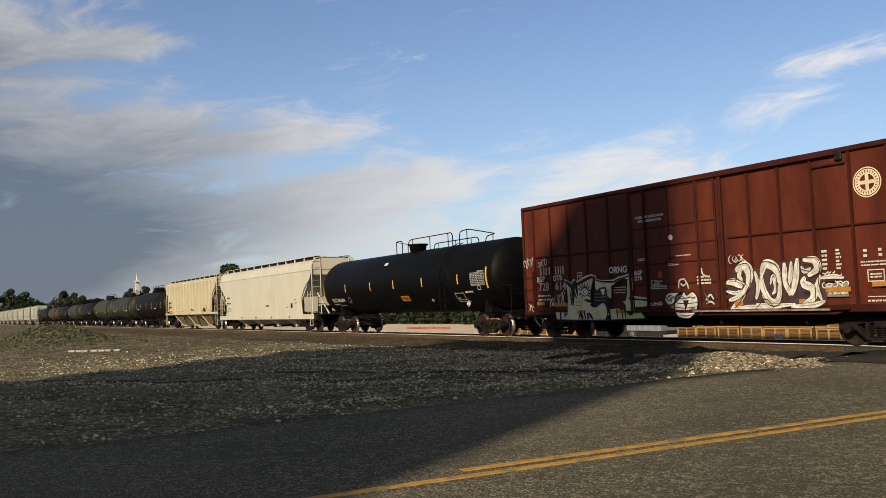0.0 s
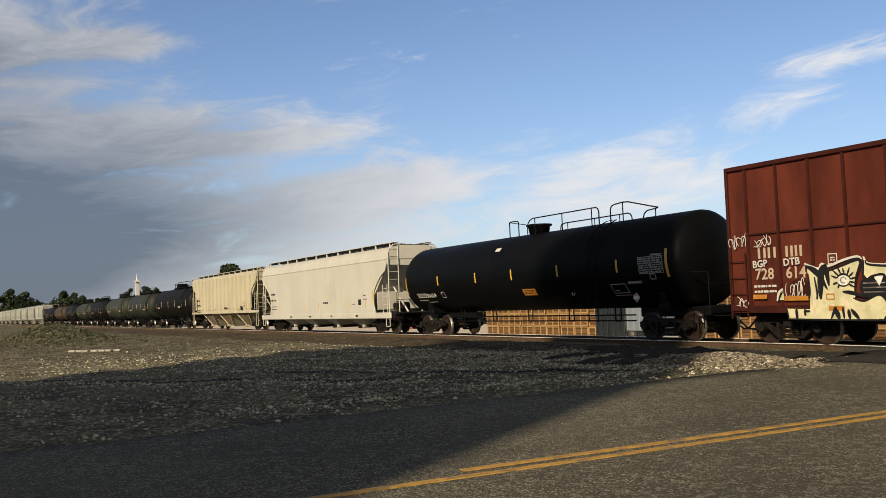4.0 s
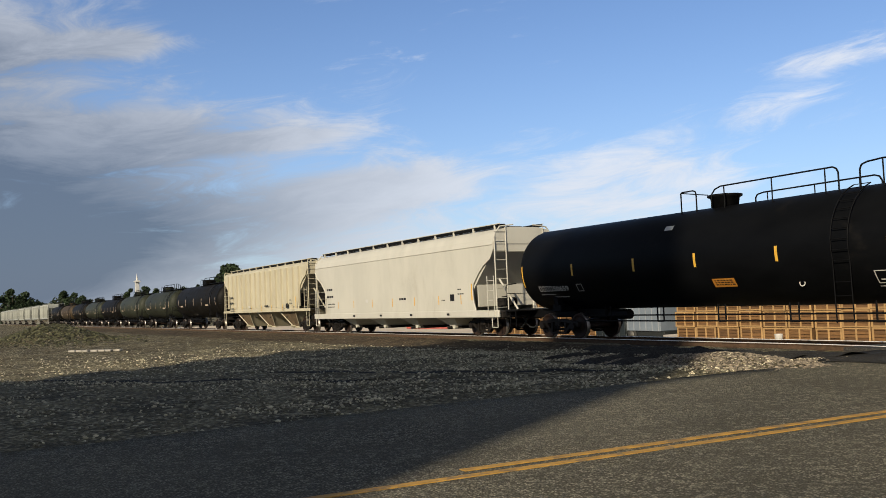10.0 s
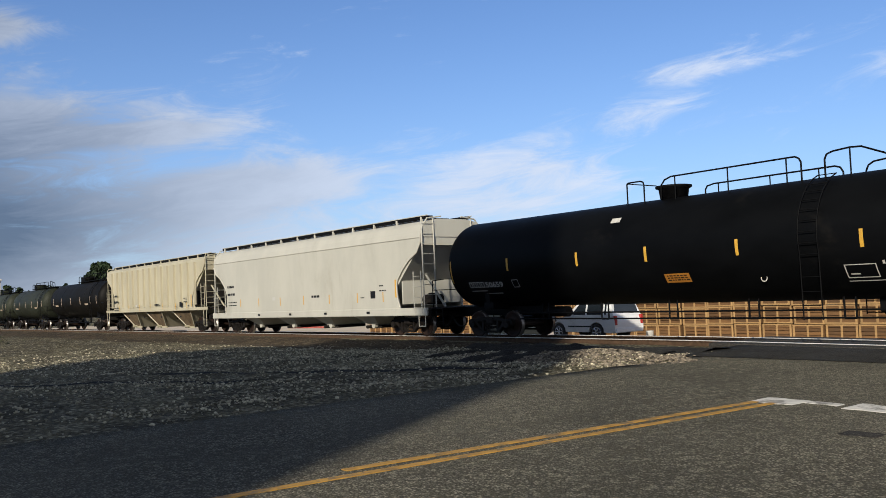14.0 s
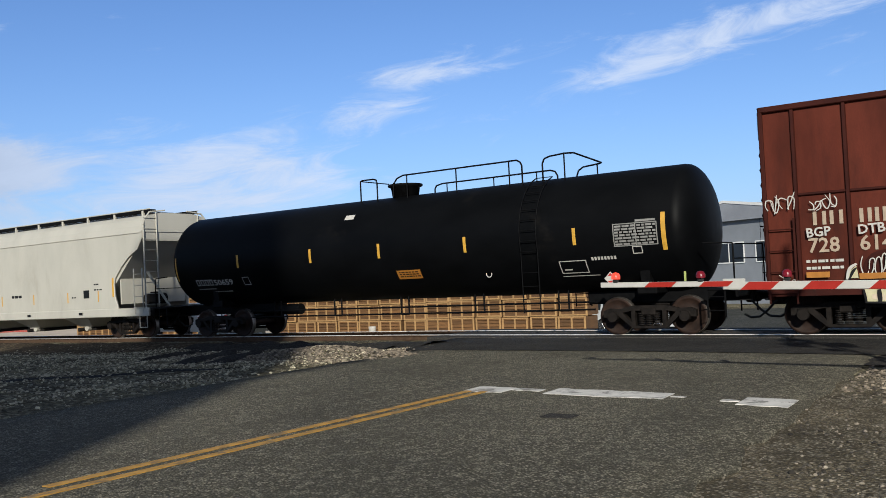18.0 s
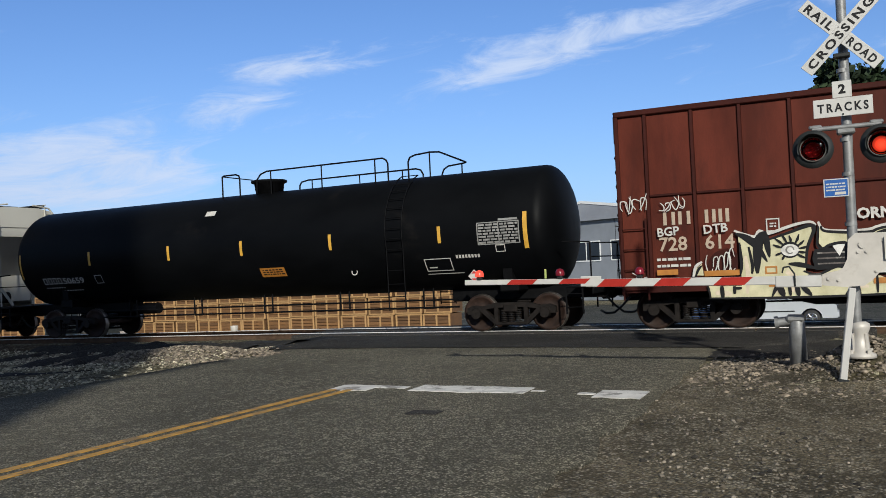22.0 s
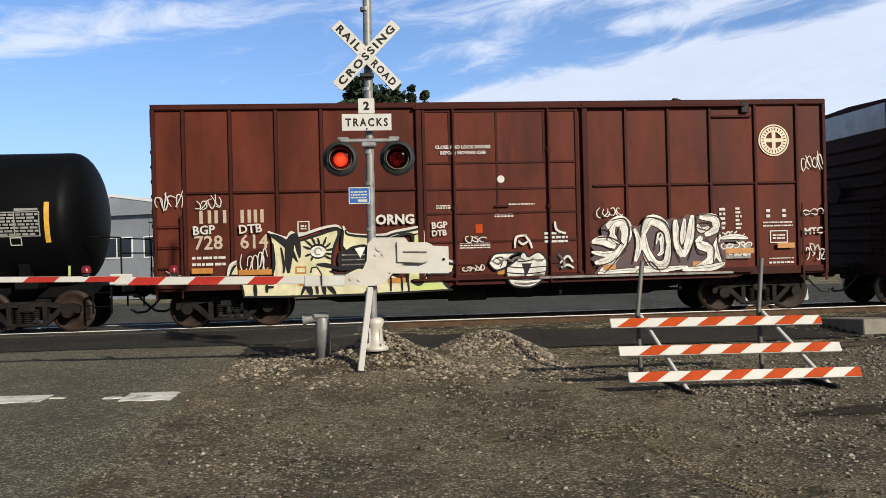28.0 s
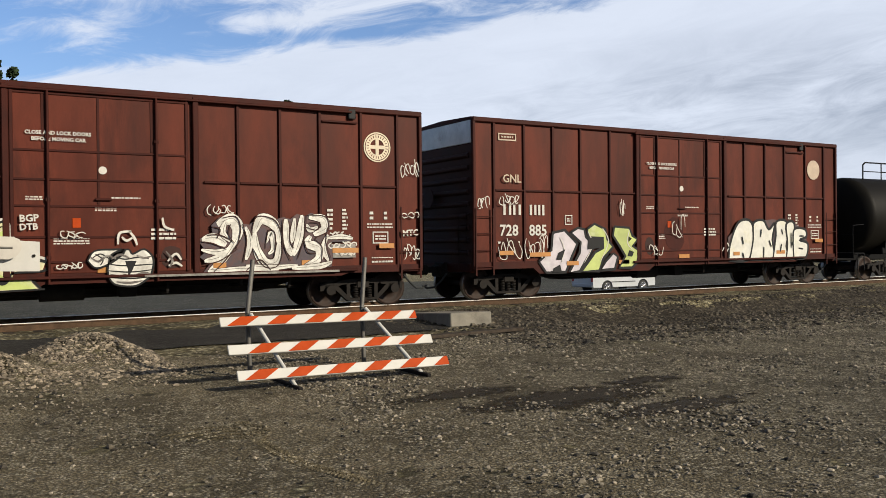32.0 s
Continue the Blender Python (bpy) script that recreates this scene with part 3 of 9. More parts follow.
def bars(kit, x0, x1, z0, z1, rows, y, seed=0, gap=0.45, thick=0.003):
    """Writing too small to read: rows of short plain bars."""
    r = random.Random(seed)
    h = (z1 - z0) / rows
    for i in range(rows):
        x = x0
        while x < x1 - h * 0.3:
            wd = min(x1 - x, h * r.uniform(0.5, 1.6))
            kit.box((x + wd / 2, y - thick / 2, z0 + (i + 0.5) * h), (wd, thick, h * (1 - gap)))
            x += wd + h * r.uniform(0.15, 0.4)
    return kit


def mark(kit, x0, x1, z0, z1, y, thick=0.003):
    return kit.box(((x0 + x1) / 2, y - thick / 2, (z0 + z1) / 2), (x1 - x0, thick, z1 - z0))


def outline(kit, x0, x1, z0, z1, y, wd=0.02):
    for a in ((x0 + wd, x1 - wd, z0, z0 + wd), (x0 + wd, x1 - wd, z1 - wd, z1), (x0, x0 + wd, z0, z1), (x1 - wd, x1, z0, z1)):
        mark(kit, *a, y)
    return kit


# ---- ground ----
ROAD_X, ROAD_L, ROAD_R = -6.85, -11.8, -2.1
TRACK_Y = 21.19


def smooth(a, b, x):
    t = min(1.0, max(0.0, (x - a) / (b - a)))
    return t * t * (3 - 2 * t)


def fall(y):
    """How far the land has dropped behind the tracks."""
    return 0.45 * smooth(23.0, 25.3, y) + 0.075 * min(17.5, max(0.0, y - 26.5))


def grade(x):
    """The line runs gently downhill to the west of the crossing."""
    return -0.0075 * max(0.0, -x - 15.0)


def height(x, y):
    """The lie of the land."""
    z = -0.06 + grade(x)
    far = fall(y)
    z -= far
    off = max(smooth(0.6, 2.6, ROAD_L - x), smooth(0.6, 2.6, x - ROAD_R))
    near = 1 - smooth(17.2, 19.0, y)
    low = 0.16 * off * smooth(13.0, 17.5, y) * near if x < ROAD_L else 0.05 * off * near
    z -= low
    z -= 0.42 * smooth(9.5, 16.0, x) * smooth(12.0, 15.5, y) * (1 - smooth(17.5, 19.2, y))
    z -= off * smooth(18.6, 19.2, y) * (1 - smooth(23.2, 23.8, y)) * 0.10
    rough = 0.05 * off * (1 - smooth(60, 120, math.hypot(x, y)))
    z += rough * (noise.noise((x * 0.45, y * 0.45, 0)) + 0.5 * noise.noise((x * 1.3, y * 1.3, 4)))
    if x < ROAD_L and abs(y) < 40:
        z += 0.055 * smooth(0.8, 3.0, ROAD_L - x) * (1 - smooth(60, 90, -x)) * (1 - smooth(16.5, 18.5, y)) * noise.noise((x * 0.22, y * 1.15 + 0.12 * x, 21))
    for cx, cy, rx, ry, h in MOUNDS:
        d = math.hypot((x - cx) / rx, (y - cy) / ry)
        if d < 1.4:
            z += h * (1 - smooth(0.0, 1.25, d)) * (1 + 0.25 * noise.noise((x * 1.8, y * 1.8, 9)))
    return z


# heaps: centre, radii, height
MOUNDS = ((2.0, 14.0, 1.05, 1.15, 0.46), (0.1, 13.4, 1.9, 1.0, 0.16), (-13.6, 15.2, 2.4, 0.9, 0.24), (-65.5, 7.0, 9.6, 3.8, 1.05), (0.3, 12.72, 1.0, 0.72, 0.42), (-17.0, 16.3, 3.0, 0.7, 0.16))


def sheet(name, xs, ys, material, lift=0.0, z=None):
    k = Kit()
    vs = [(x, y, (height(x, y) if z is None else z(x, y)) + lift) for y in ys for x in xs]
    nx = len(xs)
    k.put(vs, [(j * nx + i, j * nx + i + 1, (j + 1) * nx + i + 1, (j + 1) * nx + i) for j in range(len(ys) - 1) for i in range(nx - 1)], True)
    ob = new(name, mesh_of(name, k))
    ob.data.materials.append(M[material])
    return ob


def steps(*runs):
    out = [runs[0][0]]
    for a, b, d in runs:
        n = max(1, round((b - a) / d))
        out += [a + (b - a) * (i + 1) / n for i in range(n)]
    return out


gx = steps((-3000, -800, 550), (-800, -200, 60), (-200, -80, 6), (-80, -24, 0.8), (-24, 16, 0.3), (16, 45, 0.9), (45, 200, 12), (200, 800, 60), (800, 3000, 550))
gy = steps((-2500, -300, 550), (-300, -30, 30), (-30, 0, 2.5), (0, 20, 0.3), (20, 46, 0.8), (46, 120, 8), (120, 600, 60), (600, 3000, 600))
ground = tagged(sheet("ground", gx, gy, "gravel"), "grey-brown compacted gravel and dirt beside the railway", "ground", kind="structure")


def road_height(x, y):
    crown = 0.03 * (1 - ((x - ROAD_X) / 4.9) ** 2)
    far = fall(y)
    return -0.035 + crown * (1 - smooth(15, 19, y)) - far


def strip(name, ys, left, right, n, material, label, category, zf, lift, wob=0.0, seed=0, depth=0.12, parent=None):
    """A paved strip along y between two edges, with thickness and a ragged border."""
    k, rows = Kit(), []
    for y in ys:
        l = left(y) + wob * noise.noise((y * 1.3, seed, 0)) + wob * 0.5 * noise.noise((y * 4.1, seed, 2))
        r = right(y) + wob * noise.noise((y * 1.3, seed, 7)) + wob * 0.5 * noise.noise((y * 4.1, seed, 5))
        rows.append([(l, y, zf(l, y) + lift - depth)] + [(l + (r - l) * i / n, y, zf(l + (r - l) * i / n, y) + lift) for i in range(n + 1)] + [(r, y, zf(r, y) + lift - depth)])
    m = n + 3
    k.put([p for row in rows for p in row], [(j * m + i, j * m + i + 1, (j + 1) * m + i + 1, (j + 1) * m + i) for j in range(len(ys) - 1) for i in range(m - 1)], True)
    ob = new(name, mesh_of(name, k))
    ob.data.materials.append(M[material])
    ob.parent = parent
    return tagged(ob, label, category, kind="structure")


road = strip("road", steps((-60, -2, 4), (-2, 16.6, 0.3)), lambda y: ROAD_L, lambda y: ROAD_R, 12, "asphalt",
             "worn grey asphalt road running up to the level crossing", "road", road_height, 0.0, 0.14, 1)
strip("road_apron", steps((16.35, 19.6, 0.25)), lambda y: ROAD_L - 0.9 * smooth(15.5, 18, y), lambda y: ROAD_R + 1.9 * smooth(15.6, 18.2, y), 12, "old_asphalt",
      "dark patched asphalt apron in front of the rails", "road", road_height, 0.012, 0.12, 3)
strip("road_beyond", steps((22.7, 60, 1.0)), lambda y: ROAD_L - 0.5, lambda y: ROAD_R + 1.2, 8, "asphalt", "asphalt road sloping down beyond the crossing", "road", road_height, 0.0, 0.1, 5)


def street_z(x, y):
    return height(x, 39.0) - 0.0


k = Kit()
xs_ = steps((-44, -20, 4), (-20, 60, 4), (60, 260, 20))
k.put([(x, y, height(x, y) + 0.03) for y in (36.5, 40, 44, 55, 66) for x in xs_], [(j * len(xs_) + i, j * len(xs_) + i + 1, (j + 1) * len(xs_) + i + 1, (j + 1) * len(xs_) + i) for j in range(4) for i in range(len(xs_) - 1)], True)
street = tagged(new("street", mesh_of("street", k)), "grey asphalt street parallel to the tracks behind the train", "road", kind="structure")
street.data.materials.append(M["street"])
k = Kit()
xs_ = steps((-200, -44, 12))
k.put([(x, y, height(x, y) + 0.03) for y in (36.5, 40, 44, 55, 66) for x in xs_], [(j * len(xs_) + i, j * len(xs_) + i + 1, (j + 1) * len(xs_) + i + 1, (j + 1) * len(xs_) + i) for j in range(4) for i in range(len(xs_) - 1)], True)
lot = tagged(new("pavement_lot", mesh_of("pavement_lot", k)), "pale sunlit dirt lot behind the tracks", "pavement", kind="structure")
lot.data.materials.append(M["yard"])
k = Kit()
k.put([(x, y, height(x, y) + 0.025) for y in (27.6, 29.5, 32, 34, 36.3) for x in steps((-120, -11, 6))], [(j * 19 + i, j * 19 + i + 1, (j + 1) * 19 + i + 1, (j + 1) * 19 + i) for j in range(4) for i in range(18)], True)
yard = tagged(new("pavement", mesh_of("pavement", k)), "pale dusty yard surface behind the tracks", "pavement", kind="structure")
yard.data.materials.append(M["yard"])
k = Kit()
px_ = steps((-2.2, 9.0, 0.5))
k.put([(x, y, height(x, y) + 0.02) for y in (14.9, 15.6, 16.4, 17.4, 18.9) for x in px_], [(j * len(px_) + i, j * len(px_) + i + 1, (j + 1) * len(px_) + i + 1, (j + 1) * len(px_) + i) for j in range(4) for i in range(len(px_) - 1)], True)
pad = tagged(new("pavement_patch", mesh_of("pavement_patch", k)), "dark old asphalt patch between the gravel mound and the rails", "pavement", kind="structure")
pad.data.materials.append(M["old_asphalt"])
# asphalt behind the train, its colour darkened to stand in for the train's shadow
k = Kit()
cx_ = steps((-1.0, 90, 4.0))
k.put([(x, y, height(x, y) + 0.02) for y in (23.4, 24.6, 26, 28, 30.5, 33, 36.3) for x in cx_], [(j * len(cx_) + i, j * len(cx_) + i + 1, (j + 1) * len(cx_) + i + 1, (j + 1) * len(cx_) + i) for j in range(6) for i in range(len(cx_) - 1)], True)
shade_ground = tagged(new("pavement_cinders", mesh_of("pavement_cinders", k)), "dark asphalt ground behind the tracks, the train's shade put into its colour", "ground", kind="structure")
shade_ground.data.materials.append(M["shade_damp_soil"])
dirt = sheet("verge", steps((-2.6, 40, 0.5)), steps((-14, 13.6, 0.5)), "dirt", 0.006)
tagged(dirt, "brown dirt verge strewn with small stones", "ground", kind="structure")


tagged(sheet("ballast_verge", steps((9.4, 46, 0.9)), steps((13.4, 18.7, 0.6)), "ballast", 0.008), "dark ballast spilling down beside the track", "ballast", kind="structure")


# rusty soil along the foot of the ballast west of the crossing
k = Kit()
wx_ = steps((-160, -80, 4), (-80, -20, 0.8))
edge_ = [14.9 + 1.0 * noise.noise((x * 0.16, 3, 0)) + 0.5 * noise.noise((x * 0.7, 5, 0)) + 2.6 * smooth(-34, -20, x) for x in wx_]
k.put([(x, y0 + (18.7 - y0) * j / 5, height(x, y0 + (18.7 - y0) * j / 5) + 0.025 * min(1, j)) for j in range(6) for x, y0 in zip(wx_, edge_)], [(j * len(wx_) + i, j * len(wx_) + i + 1, (j + 1) * len(wx_) + i + 1, (j + 1) * len(wx_) + i) for j in range(5) for i in range(len(wx_) - 1)], True)
rusty = tagged(new("track_verge", mesh_of("track_verge", k)), "rust-brown soil along the foot of the ballast", "ground", kind="structure")
rusty.data.materials.append(M["rust_soil"])


# wheel ruts pressed into the gravel
def rut(off, x0, x1, wide, seed):
    k = Kit()
    n = 46
    vs = []
    for i in range(n + 1):
        x = x0 + (x1 - x0) * i / n
        y = 5.3 + (x + 23.5) * 0.753 + off + 0.35 * noise.noise((x * 0.25, seed, 0))
        w = wide * (0.55 + 0.6 * noise.noise((x * 1.3, seed, 5)) + 0.35) * smooth(0, 6, i) * smooth(0, 6, n - i)
        for d, dz in ((-0.5, 0.004), (-0.2, 0.016), (0.2, 0.016), (0.5, 0.004)):
            xx, yy = x - d * w * 0.6, y + d * w * 0.8
            vs.append((xx, yy, height(xx, yy) + dz))
    k.put(vs, [(4 * i + j, 4 * i + 4 + j, 4 * i + 5 + j, 4 * i + 1 + j) for i in range(n) for j in range(3)], True)
    tagged(part("wheel_rut", k, "shade_damp_soil"), "dark damp wheel rut pressed into the gravel", "wheel rut", "wheel ruts", "structure")


def spill(a, b, c, wide, seed):
    """A ridge of dark asphalt pushed aside from the crossing, along a bent line."""
    k, vs, n = Kit(), [], 36
    a, b, c = Vector((*a, 0)), Vector((*b, 0)), Vector((*c, 0))
    for i in range(n + 1):
        u = i / n
        p = a * (1 - u) ** 2 + b * (2 * u * (1 - u)) + c * u * u
        d = ((b - a) * (1 - u) + (c - b) * u).normalized()
        side = Vector((-d.y, d.x, 0))
        w = wide * (1 - 0.6 * u) * (0.9 + 0.9 * noise.noise((u * 7, seed, 3)))
        for e, up in ((-0.5, -0.01), (-0.3, 0.04), (0.0, 0.085), (0.3, 0.04), (0.5, -0.01)):
            q = p + side * (e * w)
            vs.append((q.x, q.y, height(q.x, q.y) + up * smooth(0, 5, n - i) + 0.012 + 0.02 * noise.noise((q.x * 4, q.y * 4, seed))))
    k.put(vs, [(5 * i + j, 5 * i + j + 1, 5 * i + 6 + j, 5 * i + 5 + j) for i in range(n) for j in range(4)], True)
    ob = part("asphalt_ridge", k, "old_asphalt")
    outward(ob.data)
    tagged(ob, "low ridge of dark broken asphalt beside the crossing", "asphalt ridge", "asphalt ridges", "structure")


spill((-20.4, 18.5), (-19.2, 16.0), (-17.8, 13.2), 0.55, 1)
spill((-18.8, 18.5), (-17.8, 16.0), (-15.6, 12.6), 1.0, 2)
spill((-17.4, 18.5), (-16.9, 16.2), (-14.9, 13.2), 0.8, 3)
spill((-21.5, 18.1), (-17.0, 17.4), (-13.2, 17.9), 1.0, 4)
spill((-13.2, 17.4), (-19.0, 19.0), (-15.2, 13.0), 0.9, 5)
spill((-12.3, 17.9), (-15.5, 18.0), (-20.5, 18.1), 1.9, 6)
rut(0.0, -21.0, -13.6, 0.42, 1)
rut(-2.3, -25.0, -16.5, 0.30, 2)


# painted lines
def line_patch(name, pts, material, label):
    k = Kit()
    k.slab(pts, -0.004, 0.004, 2)
    b = [(x, y, road_height(x, y) + 0.005 + z) for x, y, z in k.v]
    k.v = b
    return tagged(part(name, k, material), label, "road marking", kind="structure")


def ragged(x0, x1, y0, y1, seed, step=0.12):
    r = random.Random(seed)
    n = max(2, int((x1 - x0) / step))
    up = [(x0 + (x1 - x0) * i / n, y1 + r.uniform(-0.04, 0.03)) for i in range(n + 1)]
    lo = [(x0 + (x1 - x0) * i / n, y0 + r.uniform(-0.03, 0.04)) for i in range(n, -1, -1)]
    return lo[::-1] + up[::-1]


for off, y0 in ((-0.13, 4.3), (0.13, -3.0)):
    k = Kit()
    ys = steps((y0, 10.5, 0.4))
    line = [(ROAD_X - 0.09 + 0.07 * (y - 4.4) + off - 0.05, y) for y in ys]
    k.slab([p for p in line] + [(x + 0.11, y) for x, y in reversed(line)], -0.004, 0.004, 2)
    k.v = [(x, y, road_height(x, y) + 0.006 + z) for x, y, z in k.v]
    tagged(part("centre_line", k, "yellow_line"), "worn yellow stripe of the double centre line", "road marking", "centre lines", "structure")
for x0, x1, y0, y1, s in ((-6.72, -6.1, 10.45, 10.95, 1), (-6.1, -5.62, 10.72, 10.92, 6), (-5.48, -3.82, 10.52, 11.05, 2), (-3.78, -3.60, 10.75, 10.85, 7), (-3.12, -2.9, 10.62, 10.74, 8), (-2.88, -2.28, 10.40, 11.0, 3)):
    line_patch("stop_line", ragged(x0, x1, y0, y1, s), "white_line", "chipped white stretch of the stop line")["group"] = "stop line stretches"
line_patch("tar_patch", ragged(-4.66, -4.28, 8.84, 9.10, 5), "crossing", "small dark tar patch in the road")

# ---- tracks ----
def track(yc, name, x0, x1, rust, drop=0.0):
    k = Kit()
    xs = steps((x0, -60, 20), (-60, 45, 1.5), (45, x1, 20))
    prof = ((-2.6, -0.52), (-1.75, -0.21), (-1.0, -0.20), (1.0, -0.20), (1.75, -0.21), (2.6, -0.75))
    vs = []
    for x in xs:
        for dy, dz in prof:
            gap = smooth(0.2, 1.5, ROAD_L - 1.0 - x) if x < ROAD_X else smooth(0.2, 1.5, x - ROAD_R - 1.6)
            vs.append((x, yc + dy, grade(x) + dz * 1.0 - drop - 0.10 * (1 - gap) + 0.03 * noise.noise((x * 0.9, dy * 2, 3))))
    n = len(prof)
    k.put(vs, [(i * n + j, i * n + j + 1, (i + 1) * n + j + 1, (i + 1) * n + j) for i in range(len(xs) - 1) for j in range(n - 1)], True)
    bed = tagged(new(name + "_ballast", mesh_of(name, k)), "dark crushed-stone ballast bed of the track", "ballast", kind="structure")
    bed.data.materials.append(M["ballast"])
    for s in (-1, 1):
        rail = thing("rail", pose(0, yc + s * 0.755, -drop), "steel rail with a worn head, glint painted on the near track, and a rusty web", "rail", "rails", "structure")
        head, web = Kit(), Kit()
        for a, b in ((x0, -15.0), (-15.0, x1)):
            head.box(((a + b) / 2, 0, -0.008), (b - a, 0.062, 0.016), 0.004)
            web.box(((a + b) / 2, 0, -0.029), (b - a, 0.07, 0.026), 0.006)
            web.box(((a + b) / 2, 0, -0.09), (b - a, 0.02, 0.10))
            web.box(((a + b) / 2, 0, -0.155), (b - a, 0.14, 0.03), 0.008)
        for kit in (head, web):
            kit.v = [(x, y, z + grade(x)) for x, y, z in kit.v]
        part("rail_head", head, rust, rail, "steel head, its glint painted on the near track")
        part("rail_web", web, "rail_rust", rail)
    return bed


bed_near = track(TRACK_Y, "track", -420, 160, "rail_glint")
bed_far = track(TRACK_Y + 4.3, "far_track", -420, 160, "rail_rust", 0.40)


def crossing_panels():
    """Planks and panels that carry the road over the rails."""
    k0 = Kit().box((0, 0, 0), (2.35, 0.62, 0.16), 0.015)
    me = outward(mesh_of("panel", k0))
    me.materials.append(M["crossing"])
    root = thing("crossing_surface", pose(0, TRACK_Y, -0.09), "weathered asphalt and timber panels between the rails of the crossing", "level crossing", kind="structure")
    for yc in (0, 4.3):
        for i in range(6):
            for y in (-1.16, -0.36, 0.36, 1.16):
                if abs(y) < 0.5 or abs(y) > 1:
                    ob = new("panel", me)
                    ob.parent = root
                    ob.matrix_basis = pose(-12.6 + 2.4 * i, yc + y, (-0.40 if yc else 0.0) + random.uniform(-0.006, 0.004), 0, random.uniform(-0.3, 0.3), 0)
    return root


crossing_panels()


def rock(k, p, r, rnd):
    """A small angular stone."""
    vs = []
    for z, n_, rr in ((-0.5, 4, 0.7), (0.15, 5, 1.0), (0.6, 3, 0.5)):
        a0 = rnd.uniform(0, 6.3)
        vs.append([(p[0] + r * rr * rnd.uniform(0.7, 1.2) * math.cos(a0 + 2 * math.pi * i / 4), p[1] + r * rr * rnd.uniform(0.7, 1.2) * math.sin(a0 + 2 * math.pi * i / 4), p[2] + r * z * rnd.uniform(0.7, 1.0)) for i in range(4)])
    v = vs[0] + vs[1] + vs[2]
    k.put(v, [(j * 4 + i, j * 4 + (i + 1) % 4, (j + 1) * 4 + (i + 1) % 4, (j + 1) * 4 + i) for j in range(2) for i in range(4)] + [(8, 9, 10, 11)])


def stones(name, count, place, sizes, material, label, seed):
    k, r = Kit(), random.Random(seed)
    for _ in range(count):
        x, y = place(r)
        rock(k, (x, y, height(x, y) + 0.01), r.uniform(*sizes) * r.choice((0.6, 0.8, 1.0, 1.0, 1.4)), r)
    ob = new(name, mesh_of(name, k))
    ob.data.materials.append(M[material])
    return tagged(ob, label, "stones", kind="stuff")


def off_road(f):
    def pick(r):
        while True:
            x, y = f(r)
            if not (ROAD_L - 0.2 < x < ROAD_R + 0.1):
                return x, y
    return pick


def gathered(f):
    """Stones lie in drifts with barer soil between."""
    def pick(r):
        while True:
            x, y = f(r)
            if r.random() < 0.12 + 1.5 * max(0.0, noise.noise((x * 0.55, y * 0.8, 11)) + 0.5 * noise.noise((x * 1.9, y * 2.4, 13)) + 0.12):
                return x, y
    return pick


stones("gravel_stones", 9500, off_road(lambda r: (min(3.0 - abs(r.gauss(0, 0.3)), r.gauss(0.8, 1.5)), r.gauss(13.5, 0.85))), (0.012, 0.042), "mound_stone", "broken brown stones on the mound by the signal", 1)
stones("ballast_stones", 14000, lambda r: (r.uniform(8.5, 42), r.uniform(11.0, 18.9)), (0.025, 0.06), "dark_stone", "dark coarse ballast spread beside the track", 2)
stones("verge_stones", 9500, gathered(lambda r: (r.uniform(-2.3, 16), 2.5 + 11.5 * r.random() ** 1.2)), (0.006, 0.020), "verge_stone", "small pale stones scattered on the dirt", 3)
stones("coarse_stones", 12000, gathered(lambda r: (r.uniform(3.6, 20), r.uniform(3.0, 13.6))), (0.010, 0.030), "verge_stone", "coarse loose gravel lying on the mud", 7)
stones("dark_clods", 3500, gathered(lambda r: (r.uniform(-2.0, 20), r.uniform(2.6, 13.0))), (0.012, 0.032), "dark_stone", "dark clods of earth lying on the dirt", 8)


def from_rut(x, y):
    """Signed distance from the wheel rut that cuts across the gravel."""
    return (8.5 * (y - 5.3) - 6.4 * (x + 23.5)) / 10.64


def windrows(f):
    """Stones thrown up in rows beside the rut and along the road edge."""
    def pick(r):
        while True:
            x, y = f(r)
            s = from_rut(x, y) + 0.5 * noise.noise((x * 0.3, y * 0.3, 31))
            row = math.exp(-((s + 2.5) / 0.45) ** 2) + math.exp(-((s - 0.9) / 0.5) ** 2) + math.exp(-((x + 13.5 + 0.5 * noise.noise((y * 0.4, 0, 33))) / 0.35) ** 2) * smooth(3.0, 5.0, y) + 0.8 * smooth(2.0, 3.0, s)
            if r.random() < 0.10 + 0.75 * row + 0.5 * max(0.0, noise.noise((x * 0.4, y * 0.9, 35))):
                return x, y
    return pick


stones("roadside_stones", 17000, windrows(lambda r: (ROAD_L - 0.1 - abs(r.gauss(0, 9.0)), r.uniform(1.0, 18.2))), (0.010, 0.038), "stone", "loose grey gravel beside the road", 4)
stones("bank_stones", 6500, lambda r: (r.gauss(-13.8, 1.9), r.gauss(15.3, 0.7)), (0.015, 0.046), "mound_stone", "broken stones banked beside the crossing", 5)
stones("heap_stones", 5200, lambda r: (r.gauss(-66, 4.6), r.gauss(7.0, 1.7)), (0.05, 0.14), "heap_stone", "rubble on the gravel heap", 6)


def ties():
    k0 = Kit().box((0, 0, 0), (0.23, 2.6, 0.16), 0.012)
    me = outward(mesh_of("tie", k0))
    me.materials.append(M["tie"])
    for i in range(160):
        x = -60 + i * 0.62
        if ROAD_L - 1.6 < x < ROAD_R + 2.0:
            continue
        ob = new("tie", me)
        ob.parent = bed_near
        ob.matrix_basis = pose(x, TRACK_Y + random.uniform(-0.05, 0.05), -0.245 + grade(x), 0, 0, random.uniform(-1.5, 1.5))


